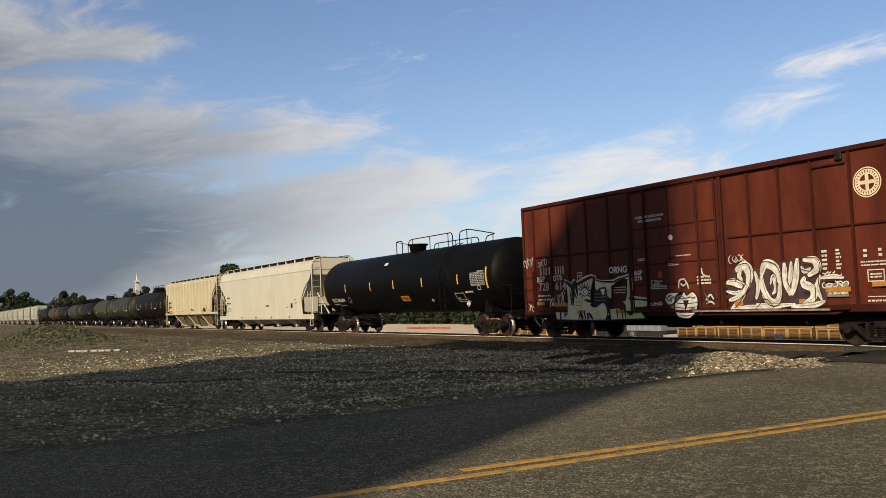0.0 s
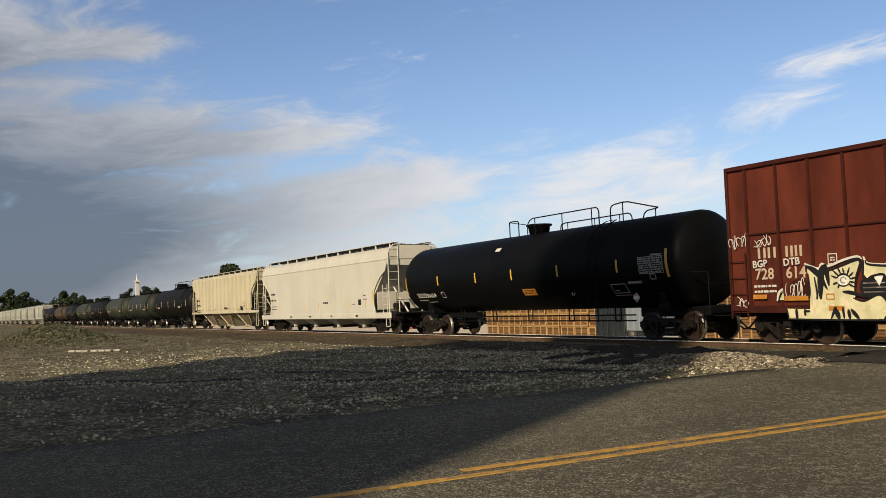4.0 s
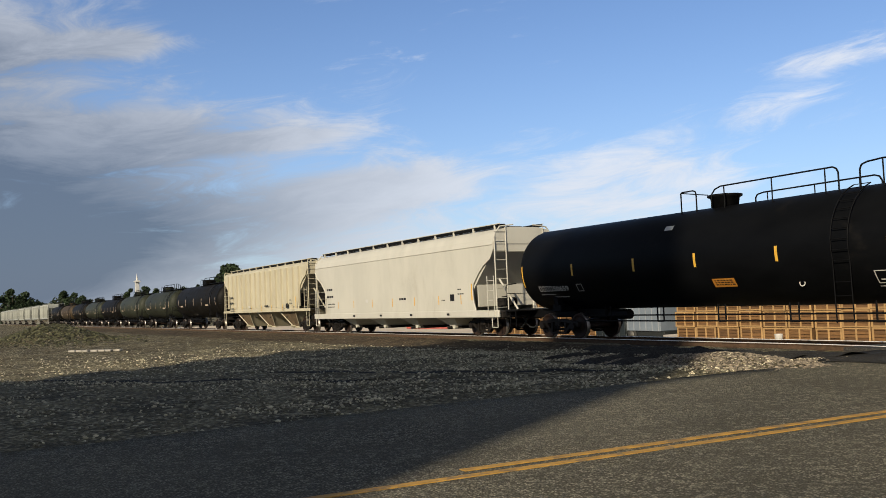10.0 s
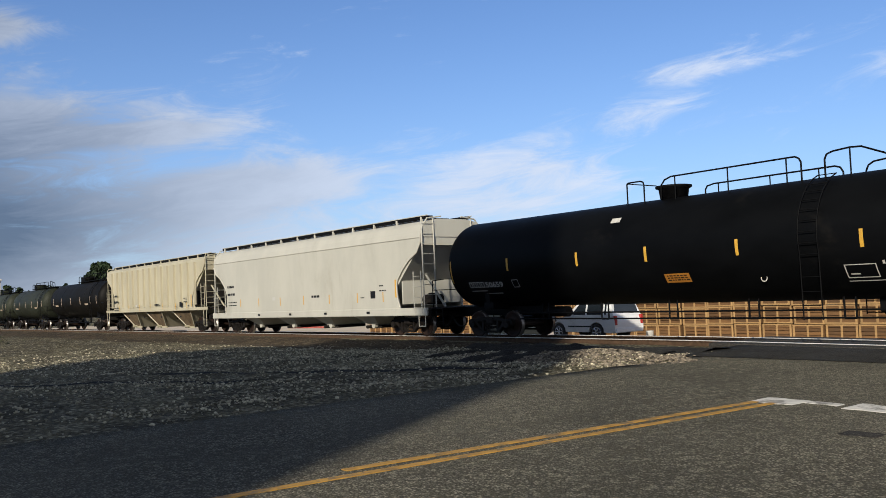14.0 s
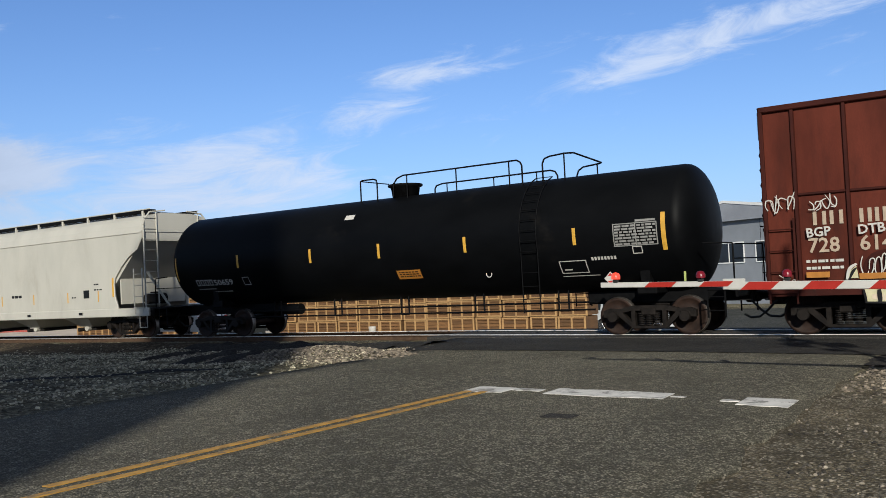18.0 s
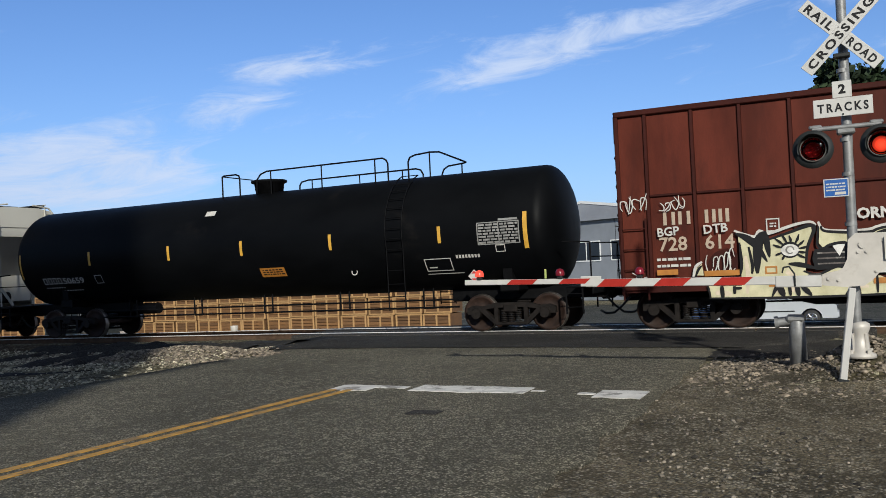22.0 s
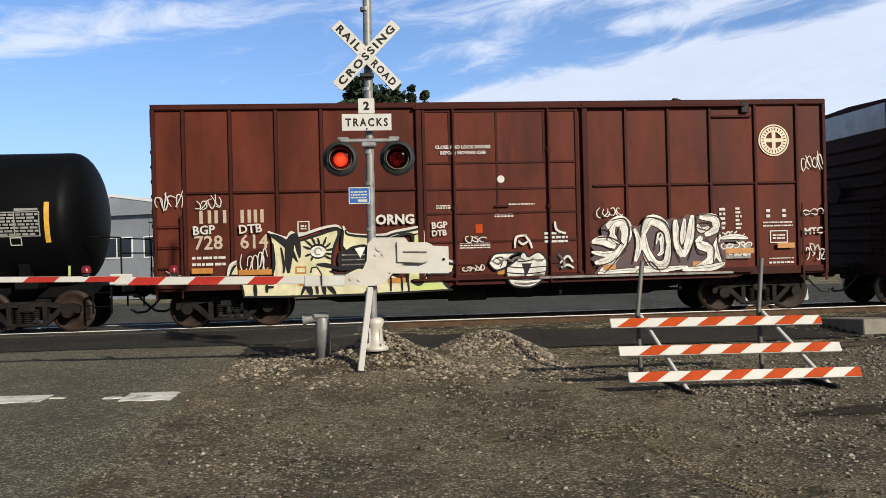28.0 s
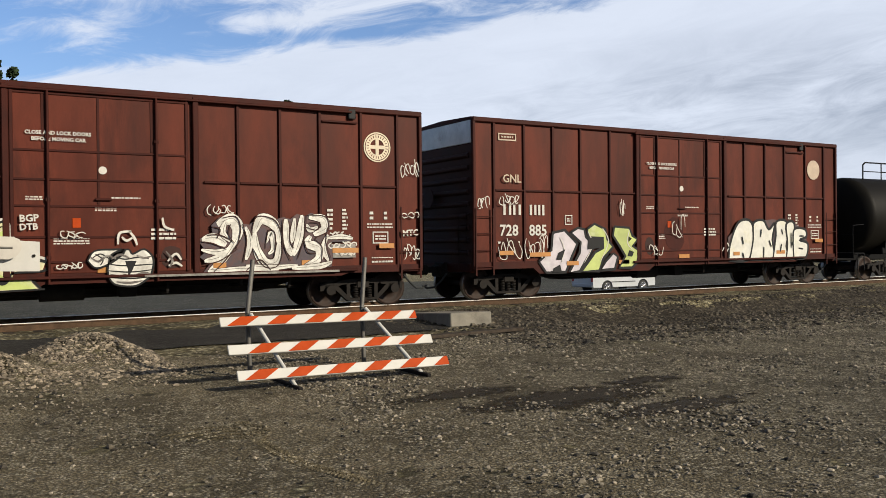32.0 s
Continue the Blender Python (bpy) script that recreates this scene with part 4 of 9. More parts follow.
# ---- rolling stock ----
WHEEL_R, AXLE = 0.457, 0.90


def slow_curve(t):
    """How far the train still has to go, in metres, at t seconds (a value every half second)."""
    ss = (-23.0, -21.52, -20.22, -18.78, -17.48, -16.22, -15.03, -13.85, -12.78, -11.69, -10.66, -9.7, -8.82, -8.0, -7.2, -6.37, -5.65, -4.96, -4.34, -3.74,
          -3.2, -2.68, -2.24, -1.83, -1.48, -1.13, -0.83, -0.56, -0.37, -0.22, -0.1, -0.03, 0.0, 0.0)
    return float(np.interp(t, [0.5 * i for i in range(len(ss))], ss))


def gone(t, slack=0.0):
    """The train's way; slack: how far a car runs ahead (or lags, below zero) while the couplings are stretched."""
    return slow_curve(t) + slack * (1 - (smooth(-2.0, 9.0, t) if slack > 0 else smooth(9.0, 14.0, t)))


ROLLING = []


def wheelset_mesh():
    k = Kit()
    prof = ((-0.07, 0.0), (-0.07, 0.13), (-0.03, 0.16), (-0.02, 0.36), (-0.05, 0.385), (-0.055, WHEEL_R), (0.055, WHEEL_R), (0.075, WHEEL_R + 0.028), (0.085, WHEEL_R + 0.02), (0.085, 0.37), (0.03, 0.34), (0.02, 0.16), (0.07, 0.12), (0.07, 0.0))
    for s in (-1, 1):
        k.lathe([(s * -h, r) for h, r in prof], 28, 1, (0, s * 0.755, 0))
    k.rod((0, -1.0, 0), (0, 1.0, 0), 0.085, 10)
    for i in range(3):
        a = i * 2.1
        k.box((0.09 * math.cos(a), -1.0, 0.09 * math.sin(a)), (0.035, 0.04, 0.035))
    me = outward(mesh_of("wheelset", k))
    me.materials.append(M["wheel"])
    me.materials.append(M["tread"])
    for face in me.polygons:
        if all(math.hypot(me.vertices[v].co.x, me.vertices[v].co.z) > 0.44 for v in face.vertices):
            face.material_index = 1
    return me


def truck_mesh():
    """Two cast side frames with springs, and the bolster between them."""
    k = Kit()
    for s in (-1, 1):
        y = s * 1.0
        upper = [(-1.16, 0.44), (-1.16, 0.60), (-1.0, 0.66), (-0.75, 0.64), (-0.42, 0.72), (0.42, 0.72), (0.75, 0.64), (1.0, 0.66), (1.16, 0.60), (1.16, 0.44), (1.02, 0.44), (1.02, 0.54), (0.78, 0.54), (0.42, 0.60), (-0.42, 0.60), (-0.78, 0.54), (-1.02, 0.54), (-1.02, 0.44)]
        k.slab(upper, y - 0.075, y + 0.075, 1)
        for d in (-1, 1):
            leg = [(d * 0.86, 0.56), (d * 0.70, 0.58), (d * 0.30, 0.19), (d * 0.44, 0.19)]
            k.slab(leg, y - 0.075, y + 0.075, 1)
            post = [(d * 0.34, 0.20), (d * 0.44, 0.20), (d * 0.44, 0.66), (d * 0.34, 0.66)]
            k.slab(post, y - 0.07, y + 0.07, 1)
            k.rod((d * AXLE, y - 0.16, WHEEL_R), (d * AXLE, y + 0.16, WHEEL_R), 0.125, 14)
            k.box((d * AXLE, y, 0.53), (0.24, 0.2, 0.12), 0.02)
        k.box((0, y, 0.20), (0.86, 0.16, 0.07), 0.015)
        for i in (-1, 0, 1):
            for z in np.linspace(0.25, 0.52, 7):
                k.rod((i * 0.19, y + s * 0.03, z), (i * 0.19, y + s * 0.03, z + 0.022), 0.085, 10)
    k.box((0, 0, 0.58), (0.36, 2.25, 0.2), 0.03)
    k.box((0, 0, 0.78), (0.5, 0.5, 0.22), 0.03)
    for d in (-1, 1):
        k.rod((d * 0.5, -0.9, 0.32), (d * 0.5, 0.9, 0.32), 0.035, 8)
        for s in (-1, 1):
            k.box((d * 0.44, s * 0.755, 0.45), (0.06, 0.09, 0.3), 0.015)
    me = outward(mesh_of("truck", k))
    me.materials.append(M["truck_rust"])
    return me


WHEELSET, TRUCK = wheelset_mesh(), truck_mesh()


def running_gear(car, xs):
    for x in xs:
        tr = new("truck", TRUCK)
        tr.parent = car
        tr.matrix_basis = pose(x, 0, 0)
        for d in (-1, 1):
            ws = new("wheelset", WHEELSET)
            ws.parent = tr
            ws.matrix_basis = pose(d * AXLE, 0, WHEEL_R)
            ROLLING.append((ws, d * AXLE, car))


def couplers(car, ends, sill=0.86):
    """Couplers, air hoses and cut levers at both ends."""
    for s, x in ends:
        k = Kit()
        k.box((x + s * 0.30, 0, sill), (0.6, 0.16, 0.18), 0.03)
        k.box((x + s * 0.66, 0.03, sill), (0.28, 0.30, 0.28), 0.06)
        k.box((x + s * 0.05, 0, sill + 0.02), (0.2, 0.55, 0.36), 0.03)
        part("coupler", k, "grime", car)
        k = Kit()
        k.pipe([(x + s * 0.1, -0.35, sill - 0.1), (x + s * 0.3, -0.36, sill - 0.32), (x + s * 0.5, -0.34, sill - 0.48), (x + s * 0.72, -0.3, sill - 0.5), (x + s * 0.86, -0.28, sill - 0.42)], 0.028, 8)
        part("air_hose", k, "lamp_black", car)
        k = Kit()
        k.pipe([(x + s * 0.12, -1.35, sill - 0.05), (x + s * 0.16, -0.6, sill - 0.08), (x + s * 0.3, -0.2, sill + 0.16)], 0.013, 6)
        part("cut_lever", k, "grime", car)


def ladder(k, x0, x1, z0, z1, y, n, r=0.012, rails=True):
    if rails:
        for x in (x0, x1):
            k.box((x, y, (z0 + z1) / 2), (0.04, 0.02, z1 - z0))
    for i in range(n):
        z = z0 + (z1 - z0) * (i + 0.5) / n
        k.rod((x0, y, z), (x1, y, z), r, 6)


def splash(cx, cz, rx, rz, seed, spikes=9, sharp=0.25):
    """An uneven closed outline."""
    r = random.Random(seed)
    out = []
    n = spikes * 3
    for i in range(n):
        a = 2 * math.pi * i / n
        f = 1 + sharp * math.sin(spikes * a / 3 + seed) + r.uniform(-sharp, sharp) * 0.5
        out.append((cx + rx * f * math.cos(a), cz + rz * f * math.sin(a)))
    return out


def scrawl(k, x0, x1, z0, z1, y, n, width, seed, thick=0.006):
    """Quick hand-sprayed loops and strokes that spell nothing."""
    r = random.Random(seed)
    cell = (x1 - x0) / n
    hgt = z1 - z0
    for i in range(n):
        a, c = x0 + cell * (i - 0.15), cell * 1.3
        base, tall = z0 + r.uniform(-0.12, 0.12) * hgt, hgt * r.uniform(0.7, 1.1)
        side, turn = r.choice((0, 1)), r.uniform(0, 6.3)
        spin = [(0.5 + (0.5 - 0.05 * q) * math.cos(turn + 1.25 * q), 0.5 + (0.5 - 0.03 * q) * math.sin(turn + 1.25 * q)) for q in range(r.choice((4, 5, 6)))]
        dash = [(r.uniform(0, 0.3), r.uniform(0, 0.2)), (r.uniform(0.2, 0.8), r.uniform(0.4, 0.6)), (r.uniform(0.6, 1.1), r.uniform(0.8, 1.1))]
        for st in (spin, dash) if i % 2 else (spin,):
            k.ribbon(flow([(a + c * (abs(side - u) + r.uniform(-0.12, 0.12)), base + tall * (v + r.uniform(-0.1, 0.1))) for u, v in st], 4), width, y, thick)
    return k


def flow(pts, n=5):
    """A smooth curve through a few points."""
    p = [pts[0]] + list(pts) + [pts[-1]]
    out = []
    for i in range(1, len(p) - 2):
        for j in range(n):
            u = j / n
            out.append(tuple(0.5 * (2 * p[i][q] + (p[i + 1][q] - p[i - 1][q]) * u + (2 * p[i - 1][q] - 5 * p[i][q] + 4 * p[i + 1][q] - p[i + 2][q]) * u * u + (3 * p[i][q] - p[i - 1][q] - 3 * p[i + 1][q] + p[i + 2][q]) * u ** 3) for q in (0, 1)))
    return out + [tuple(pts[-1])]


BOX_L, BOX_HW = 15.6, 1.58
RIBS = (0.69, 1.71, 2.72, 3.73, 4.86, 10.74, 11.76, 12.77, 13.87, 14.89)


def box_car(x_left, which):
    """A high brown box car; its local x starts at the centre."""
    h = BOX_L / 2
    first = which == 1
    car = thing("box_car", pose(x_left + h, TRACK_Y, 0), "brown-red steel box car with plug door, cream graffiti and white stencils" if first else "brown-red steel box car with white and lime-green graffiti", "railway wagon", "box cars")
    yo = -BOX_HW
    X = lambda v: v - h
    k = Kit()
    k.box((0, 0, 3.0), (BOX_L - 0.06, 2 * BOX_HW - 0.04, 4.0), 0.0)
    part("body", k, "box_red", car)
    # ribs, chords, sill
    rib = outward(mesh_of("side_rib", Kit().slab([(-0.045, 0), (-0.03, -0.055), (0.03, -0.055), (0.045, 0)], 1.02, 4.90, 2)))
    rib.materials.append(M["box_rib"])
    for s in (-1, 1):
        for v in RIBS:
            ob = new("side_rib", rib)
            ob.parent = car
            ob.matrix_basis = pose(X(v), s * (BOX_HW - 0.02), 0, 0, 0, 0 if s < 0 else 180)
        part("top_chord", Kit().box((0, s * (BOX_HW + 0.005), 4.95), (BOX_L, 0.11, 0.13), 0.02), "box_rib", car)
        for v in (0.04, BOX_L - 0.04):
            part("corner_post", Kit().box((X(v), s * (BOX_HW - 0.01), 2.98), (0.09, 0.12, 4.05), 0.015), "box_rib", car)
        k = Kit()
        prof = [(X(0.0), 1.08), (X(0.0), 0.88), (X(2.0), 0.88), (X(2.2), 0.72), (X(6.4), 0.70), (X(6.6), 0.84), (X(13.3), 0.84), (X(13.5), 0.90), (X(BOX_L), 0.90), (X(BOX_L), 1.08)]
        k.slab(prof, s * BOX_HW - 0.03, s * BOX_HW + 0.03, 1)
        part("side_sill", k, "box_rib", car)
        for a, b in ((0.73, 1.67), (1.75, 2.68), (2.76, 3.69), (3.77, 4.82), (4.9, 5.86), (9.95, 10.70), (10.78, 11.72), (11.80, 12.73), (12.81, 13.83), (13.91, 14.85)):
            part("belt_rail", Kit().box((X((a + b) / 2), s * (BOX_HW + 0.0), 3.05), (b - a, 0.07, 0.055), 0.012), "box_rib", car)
        # plug door with its frames, rods and track
        k = Kit()
        k.box((X(7.79), s * (BOX_HW + 0.015), 2.95), (3.5, 0.05, 3.78), 0.01)
        door = part("door", k, "box_red", car)
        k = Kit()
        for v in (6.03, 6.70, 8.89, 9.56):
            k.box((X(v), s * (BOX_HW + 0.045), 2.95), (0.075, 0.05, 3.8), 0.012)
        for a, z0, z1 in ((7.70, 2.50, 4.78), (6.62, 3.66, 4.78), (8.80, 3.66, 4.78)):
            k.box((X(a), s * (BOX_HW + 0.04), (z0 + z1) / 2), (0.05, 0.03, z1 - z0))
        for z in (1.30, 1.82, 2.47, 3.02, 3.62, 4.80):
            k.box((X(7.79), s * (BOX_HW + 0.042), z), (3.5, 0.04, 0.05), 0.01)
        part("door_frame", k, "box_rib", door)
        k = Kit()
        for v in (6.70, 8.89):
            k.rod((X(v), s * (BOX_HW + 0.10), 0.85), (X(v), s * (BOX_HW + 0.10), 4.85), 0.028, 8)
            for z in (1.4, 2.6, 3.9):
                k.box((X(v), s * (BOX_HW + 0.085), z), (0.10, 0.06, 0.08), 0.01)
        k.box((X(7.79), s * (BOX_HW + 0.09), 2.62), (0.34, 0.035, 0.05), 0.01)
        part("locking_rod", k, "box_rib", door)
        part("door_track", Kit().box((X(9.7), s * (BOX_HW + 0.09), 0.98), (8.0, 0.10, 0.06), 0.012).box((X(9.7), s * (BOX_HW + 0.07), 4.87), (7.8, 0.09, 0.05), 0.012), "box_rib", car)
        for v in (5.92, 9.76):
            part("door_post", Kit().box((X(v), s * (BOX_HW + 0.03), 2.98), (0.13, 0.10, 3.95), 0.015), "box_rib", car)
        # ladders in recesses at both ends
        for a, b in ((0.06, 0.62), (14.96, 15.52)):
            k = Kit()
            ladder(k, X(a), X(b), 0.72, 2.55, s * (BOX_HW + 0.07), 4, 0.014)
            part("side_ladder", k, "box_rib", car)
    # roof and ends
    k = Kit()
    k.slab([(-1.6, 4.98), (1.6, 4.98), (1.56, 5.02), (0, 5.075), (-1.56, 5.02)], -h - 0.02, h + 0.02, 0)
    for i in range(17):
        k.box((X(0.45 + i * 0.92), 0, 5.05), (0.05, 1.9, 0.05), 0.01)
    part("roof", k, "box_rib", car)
    for s in (-1, 1):
        k = Kit()
        k.box((s * (h - 0.02), 0, 2.98), (0.05, 2 * BOX_HW - 0.1, 4.0))
        for i in range(9):
            k.rod((s * (h + 0.0), -1.42, 1.35 + i * 0.33), (s * (h + 0.0), 1.42, 1.35 + i * 0.33), 0.075, 8)
        part("end_wall", k, "box_end", car)
        part("end_panel", Kit().box((s * (h + 0.012), 0, 4.62), (0.05, 3.08, 0.62), 0.01), "box_roof", car, "bare galvanized upper end panel")
        k = Kit()
        ladder(k, 0, 0.42, 0.9, 2.6, 0, 5, 0.014)
        k.v = [(s * (h + 0.12) + 0 * x, -1.45 + x, z) for x, y, z in k.v]
        part("end_ladder", k, "box_end", car)
        k = Kit()
        k.rod((s * (h + 0.16), 0.5, 2.9), (s * (h + 0.19), 0.5, 2.9), 0.28, 16)
        part("hand_brake", k, "box_end", car)
        part("end_sill", Kit().box((s * (h - 0.05), 0, 0.93), (0.16, 3.0, 0.26), 0.03), "box_rib", car)
    # underframe
    k = Kit()
    k.box((0, 0, 0.82), (BOX_L + 0.5, 0.5, 0.34), 0.03)
    k.slab([(X(3.2), 0.66), (X(12.4), 0.66), (X(11.6), 0.46), (X(4.0), 0.46)], -0.3, 0.3, 1)
    for v in (2.9, 5.2, 7.8, 10.4, 12.6):
        k.box((X(v), 0, 0.92), (0.16, 3.0, 0.2), 0.02)
    part("underframe", k, "grime", car)
    for v, z in ((5.6, 0.62), (9.2, 0.58), (10.9, 0.66), (12.1, 0.60)):
        part("hanger", Kit().box((X(v), -1.2, (z + 0.9) / 2), (0.07, 0.05, 0.9 - z), 0.01).rod((X(v), -1.2, z), (X(v), 0.4, z - 0.06), 0.03, 6), "grime", car)
    k = Kit()
    k.rod((X(6.6), -0.7, 0.62), (X(7.5), -0.7, 0.62), 0.19, 14)
    k.box((X(8.4), -0.75, 0.66), (0.4, 0.3, 0.36), 0.03)
    k.pipe([(X(3.0), -0.8, 0.58), (X(6.6), -0.8, 0.58), (X(8.4), -0.6, 0.5), (X(12.5), -0.6, 0.56)], 0.025, 6)
    part("brake_rigging", k, "grime", car)
    running_gear(car, (X(1.5), X(14.12)))
    couplers(car, ((-1, -h), (1, h)))
    # stencils
    y = yo - 0.012
    yr = yo - 0.001
    bn, no = ("mark_tan", "mark_tan") if first else ("mark_white", "mark_white")
    for a, b, z0, z1 in ((1.0, 1.26, 2.37, 2.66), (1.33, 1.59, 2.37, 2.66), (1.90, 2.13, 2.37, 2.66), (2.19, 2.41, 2.37, 2.66)):
        k = Kit()
        mark(k, X(a), X(a) + 0.075, z0, z1, yr)
        mark(k, X(b) - 0.075, X(b), z0, z1, yr)
        part("road_mark", k, bn, car, "pair of plain painted bars")
    for txt, v in (("728", 0.87), ("614" if first else "885", 1.87)):
        letters("number", txt, 0.43, no, car, pose(X(v), yr - 0.002, 1.80), "painted car number", 0.98, 0.008)
    rows = ((0.82, 1.55, 1.555, 1.66, 1, 0), (0.82, 1.55, 1.41, 1.515, 1, 0), (12.95, 13.1, 1.95, 2.5, 5, 0), (13.35, 13.5, 1.95, 2.5, 6, 0), (14.1, 14.2, 2.2, 2.45, 2, 0), (14.5, 14.6, 2.2, 2.45, 2, 0),
            (14.02, 14.75, 2.08, 2.14, 1, 0), (14.02, 14.75, 2.0, 2.06, 1, 0), (6.28, 6.62, 2.58, 2.68, 2, 0.04), (7.95, 8.55, 2.63, 2.69, 1, 0.04), (6.80, 7.5, 1.66, 1.82, 3, 0.04), (7.62, 8.05, 2.36, 2.48, 2, 0.04), (8.76, 9.30, 1.74, 2.02, 3, 0.06), (14.15, 14.75, 1.12, 1.2, 1, 0), (14.15, 14.75, 1.24, 1.28, 1, 0))
    for i, (a, b, z0, z1, n, out) in enumerate(rows):
        part("stencil", bars(Kit(), X(a), X(b), z0, z1, n, yr - out, i + 3), "mark_white", car, "small unreadable white stencil", None, "stuff")
    for a, b, z0, z1 in ((3.15, 3.42, 2.1, 2.38), (14.18, 14.62, 1.62, 1.92)):
        k = outline(Kit(), X(a), X(b), z0, z1, yr, 0.026)
        bars(k, X(a) + 0.07, X(b) - 0.07, z0 + 0.08, z1 - 0.08, 2, yr, 17)
        part("stencil", k, "mark_white", car, "small framed white stencil", None, "stuff")
    letters("stencil", "CLOSE AND LOCK DOORS", 0.105, "mark_white", car, pose(X(6.28), yr - 0.075, 3.95), "white warning on the door", 1.0, 0.004)
    letters("stencil", "BEFORE MOVING CAR", 0.105, "mark_white", car, pose(X(6.40), yr - 0.075, 3.82), "white warning on the door", 1.0, 0.004)
    k = Kit().rod((X(7.78), yo - 0.05, 3.24), (X(7.78), yo - 0.056, 3.24), 0.085, 20)
    part("dot", k, "mark_white", car, "white dot on the door")
    for a, b, z in ((0.82, 1.28, 1.26), (1.84, 2.57, 1.20), (14.33, 14.75, 1.50), (7.65, 8.1, 1.06), (13.05, 13.75, 1.40), (12.25, 12.7, 1.12), (10.12, 10.42, 1.10), (3.15, 3.59, 0.93), (5.14, 5.55, 0.93)):
        part("reflector", mark(Kit(), X(a), X(b), z, z + 0.12, yo - (0.06 if 6 < a < 9.6 else 0.07)), "mark_orange", car, "orange-yellow reflective strip")
    part("placard", Kit().box((X(7.25), yo - 0.05, 2.12), (0.16, 0.006, 0.2)), "sheet_orange", car, "small orange card on the door")
    part("lamp_box", Kit().box((X(13.62), yo - 0.04, 4.83), (0.2, 0.06, 0.26), 0.02), "mark_black", car)
    part("upper_rail", Kit().box((X(13.3), yo - 0.02, 4.62), (0.95, 0.05, 0.05), 0.01), "box_rib", car)
    # emblem
    c = (X(14.33), 4.05)
    k = Kit()
    if first:
        n = 28
        for r0, r1 in ((0.345, 0.375), (0.20, 0.325)):
            vs = [(c[0] + r * math.cos(2 * math.pi * i / n), yr - 0.004, c[1] + r * math.sin(2 * math.pi * i / n)) for r in (r0, r1) for i in range(n)]
            k.put(vs, [(i, (i + 1) % n, n + (i + 1) % n, n + i) for i in range(n)])
        mark(k, c[0] - 0.2, c[0] + 0.2, c[1] - 0.045, c[1] + 0.045, yr)
        mark(k, c[0] - 0.045, c[0] + 0.045, c[1] - 0.2, c[1] + 0.2, yr - 0.001)
        part("emblem", k, "mark_cream", car, "cream ring and cross emblem")
        k = Kit()
        for i in range(24):
            a = 2 * math.pi * (i + 0.5) / 24
            k.box((0, 0, 0), (0.02, 0.004, 0.06), 0.0, pose(c[0] + 0.265 * math.cos(a), yr - 0.008, c[1] + 0.265 * math.sin(a), 0, 90 - math.degrees(a), 0))
        part("emblem_print", k, "box_red", car, "unreadable brown print round the ring", None, "stuff")
    else:
        k.rod((c[0], yr, c[1]), (c[0], yr - 0.005, c[1]), 0.34, 28)
        part("emblem", k, "mark_tan", car, "faded tan disc emblem")
        k = Kit()
        outline(k, X(0.85), X(1.45), 4.42, 4.62, yr, 0.035)
        bars(k, X(0.95), X(1.35), 4.48, 4.56, 1, yr, 3)
        part("badge", k, "mark_tan", car, "faded oblong badge")
    # overpainted patches
    for a, b, z0, z1, mat in ((1.90, 2.56, 1.20, 1.78, "box_rib"), (8.95, 9.45, 1.12, 1.60, "box_end")) if first else ((0.8, 1.6, 1.15, 1.7, "box_rib"), (7.0, 7.9, 1.3, 2.3, "box_rib"), (6.2, 6.6, 1.2, 1.7, "box_end")):
        out = yo - (0.044 if 6 < a < 9.6 else 0.002)
        part("paint_patch", Kit().slab(splash(X((a + b) / 2), (z0 + z1) / 2, (b - a) / 2, (z1 - z0) / 2, int(a * 7), 5, 0.10), out - 0.003, out, 1), mat, car, "dark overpainted patch")
    # graffiti
    yg = yo - 0.058
    if first:
        fills = ([(1.62, 1.23), (1.68, 1.39), (1.79, 1.48), (1.81, 1.35), (1.82, 1.22)],
                 [(2.57, 2.09), (2.70, 2.06), (2.86, 1.87), (2.94, 1.66), (2.94, 0.71), (1.94, 0.72), (1.89, 0.99), (2.60, 0.97), (2.61, 1.45)],
                 [(2.93, 1.75), (3.19, 1.91), (3.61, 2.05), (4.03, 2.15), (4.04, 2.07), (3.93, 1.72), (3.89, 1.29), (3.83, 0.99), (3.91, 0.71), (2.92, 0.71)],
                 [(3.86, 1.22), (4.13, 1.16), (4.50, 1.31), (4.68, 1.20), (4.72, 0.92), (4.61, 0.71), (3.75, 0.71)],
                 [(4.19, 2.14), (4.30, 2.03), (5.07, 1.97), (5.33, 2.03), (5.97, 2.15), (5.95, 2.06), (5.30, 1.98), (5.08, 1.86), (4.97, 1.82), (4.94, 1.41), (4.74, 1.52), (4.68, 1.78), (4.38, 1.76), (4.24, 1.70), (4.16, 1.80)],
                 [(5.71, 1.96), (5.95, 2.08), (5.87, 1.50), (5.83, 1.39), (6.10, 1.35), (6.64, 1.31), (6.58, 1.13), (6.05, 1.11), (6.01, 0.98), (6.37, 0.98), (6.55, 0.73), (5.60, 0.71), (5.63, 1.19), (5.47, 1.34), (5.64, 1.36), (5.72, 1.70)],
                 [(4.86, 1.07), (5.27, 1.09), (5.64, 0.90), (5.62, 0.71), (4.88, 0.71)])
        for i, pts in enumerate(fills):
            part("graffiti_fill", Kit().slab([(X(a), b) for a, b in pts], yg - 0.003 - 0.0004 * i, yg, 1), "paint_cream", car, "pale yellow sprayed letter")
        dark = [(4.07, 1.68), (4.36, 1.70), (4.85, 1.66), (4.83, 1.20), (4.66, 1.16), (4.49, 1.27), (4.07, 1.24), (4.02, 1.49)]
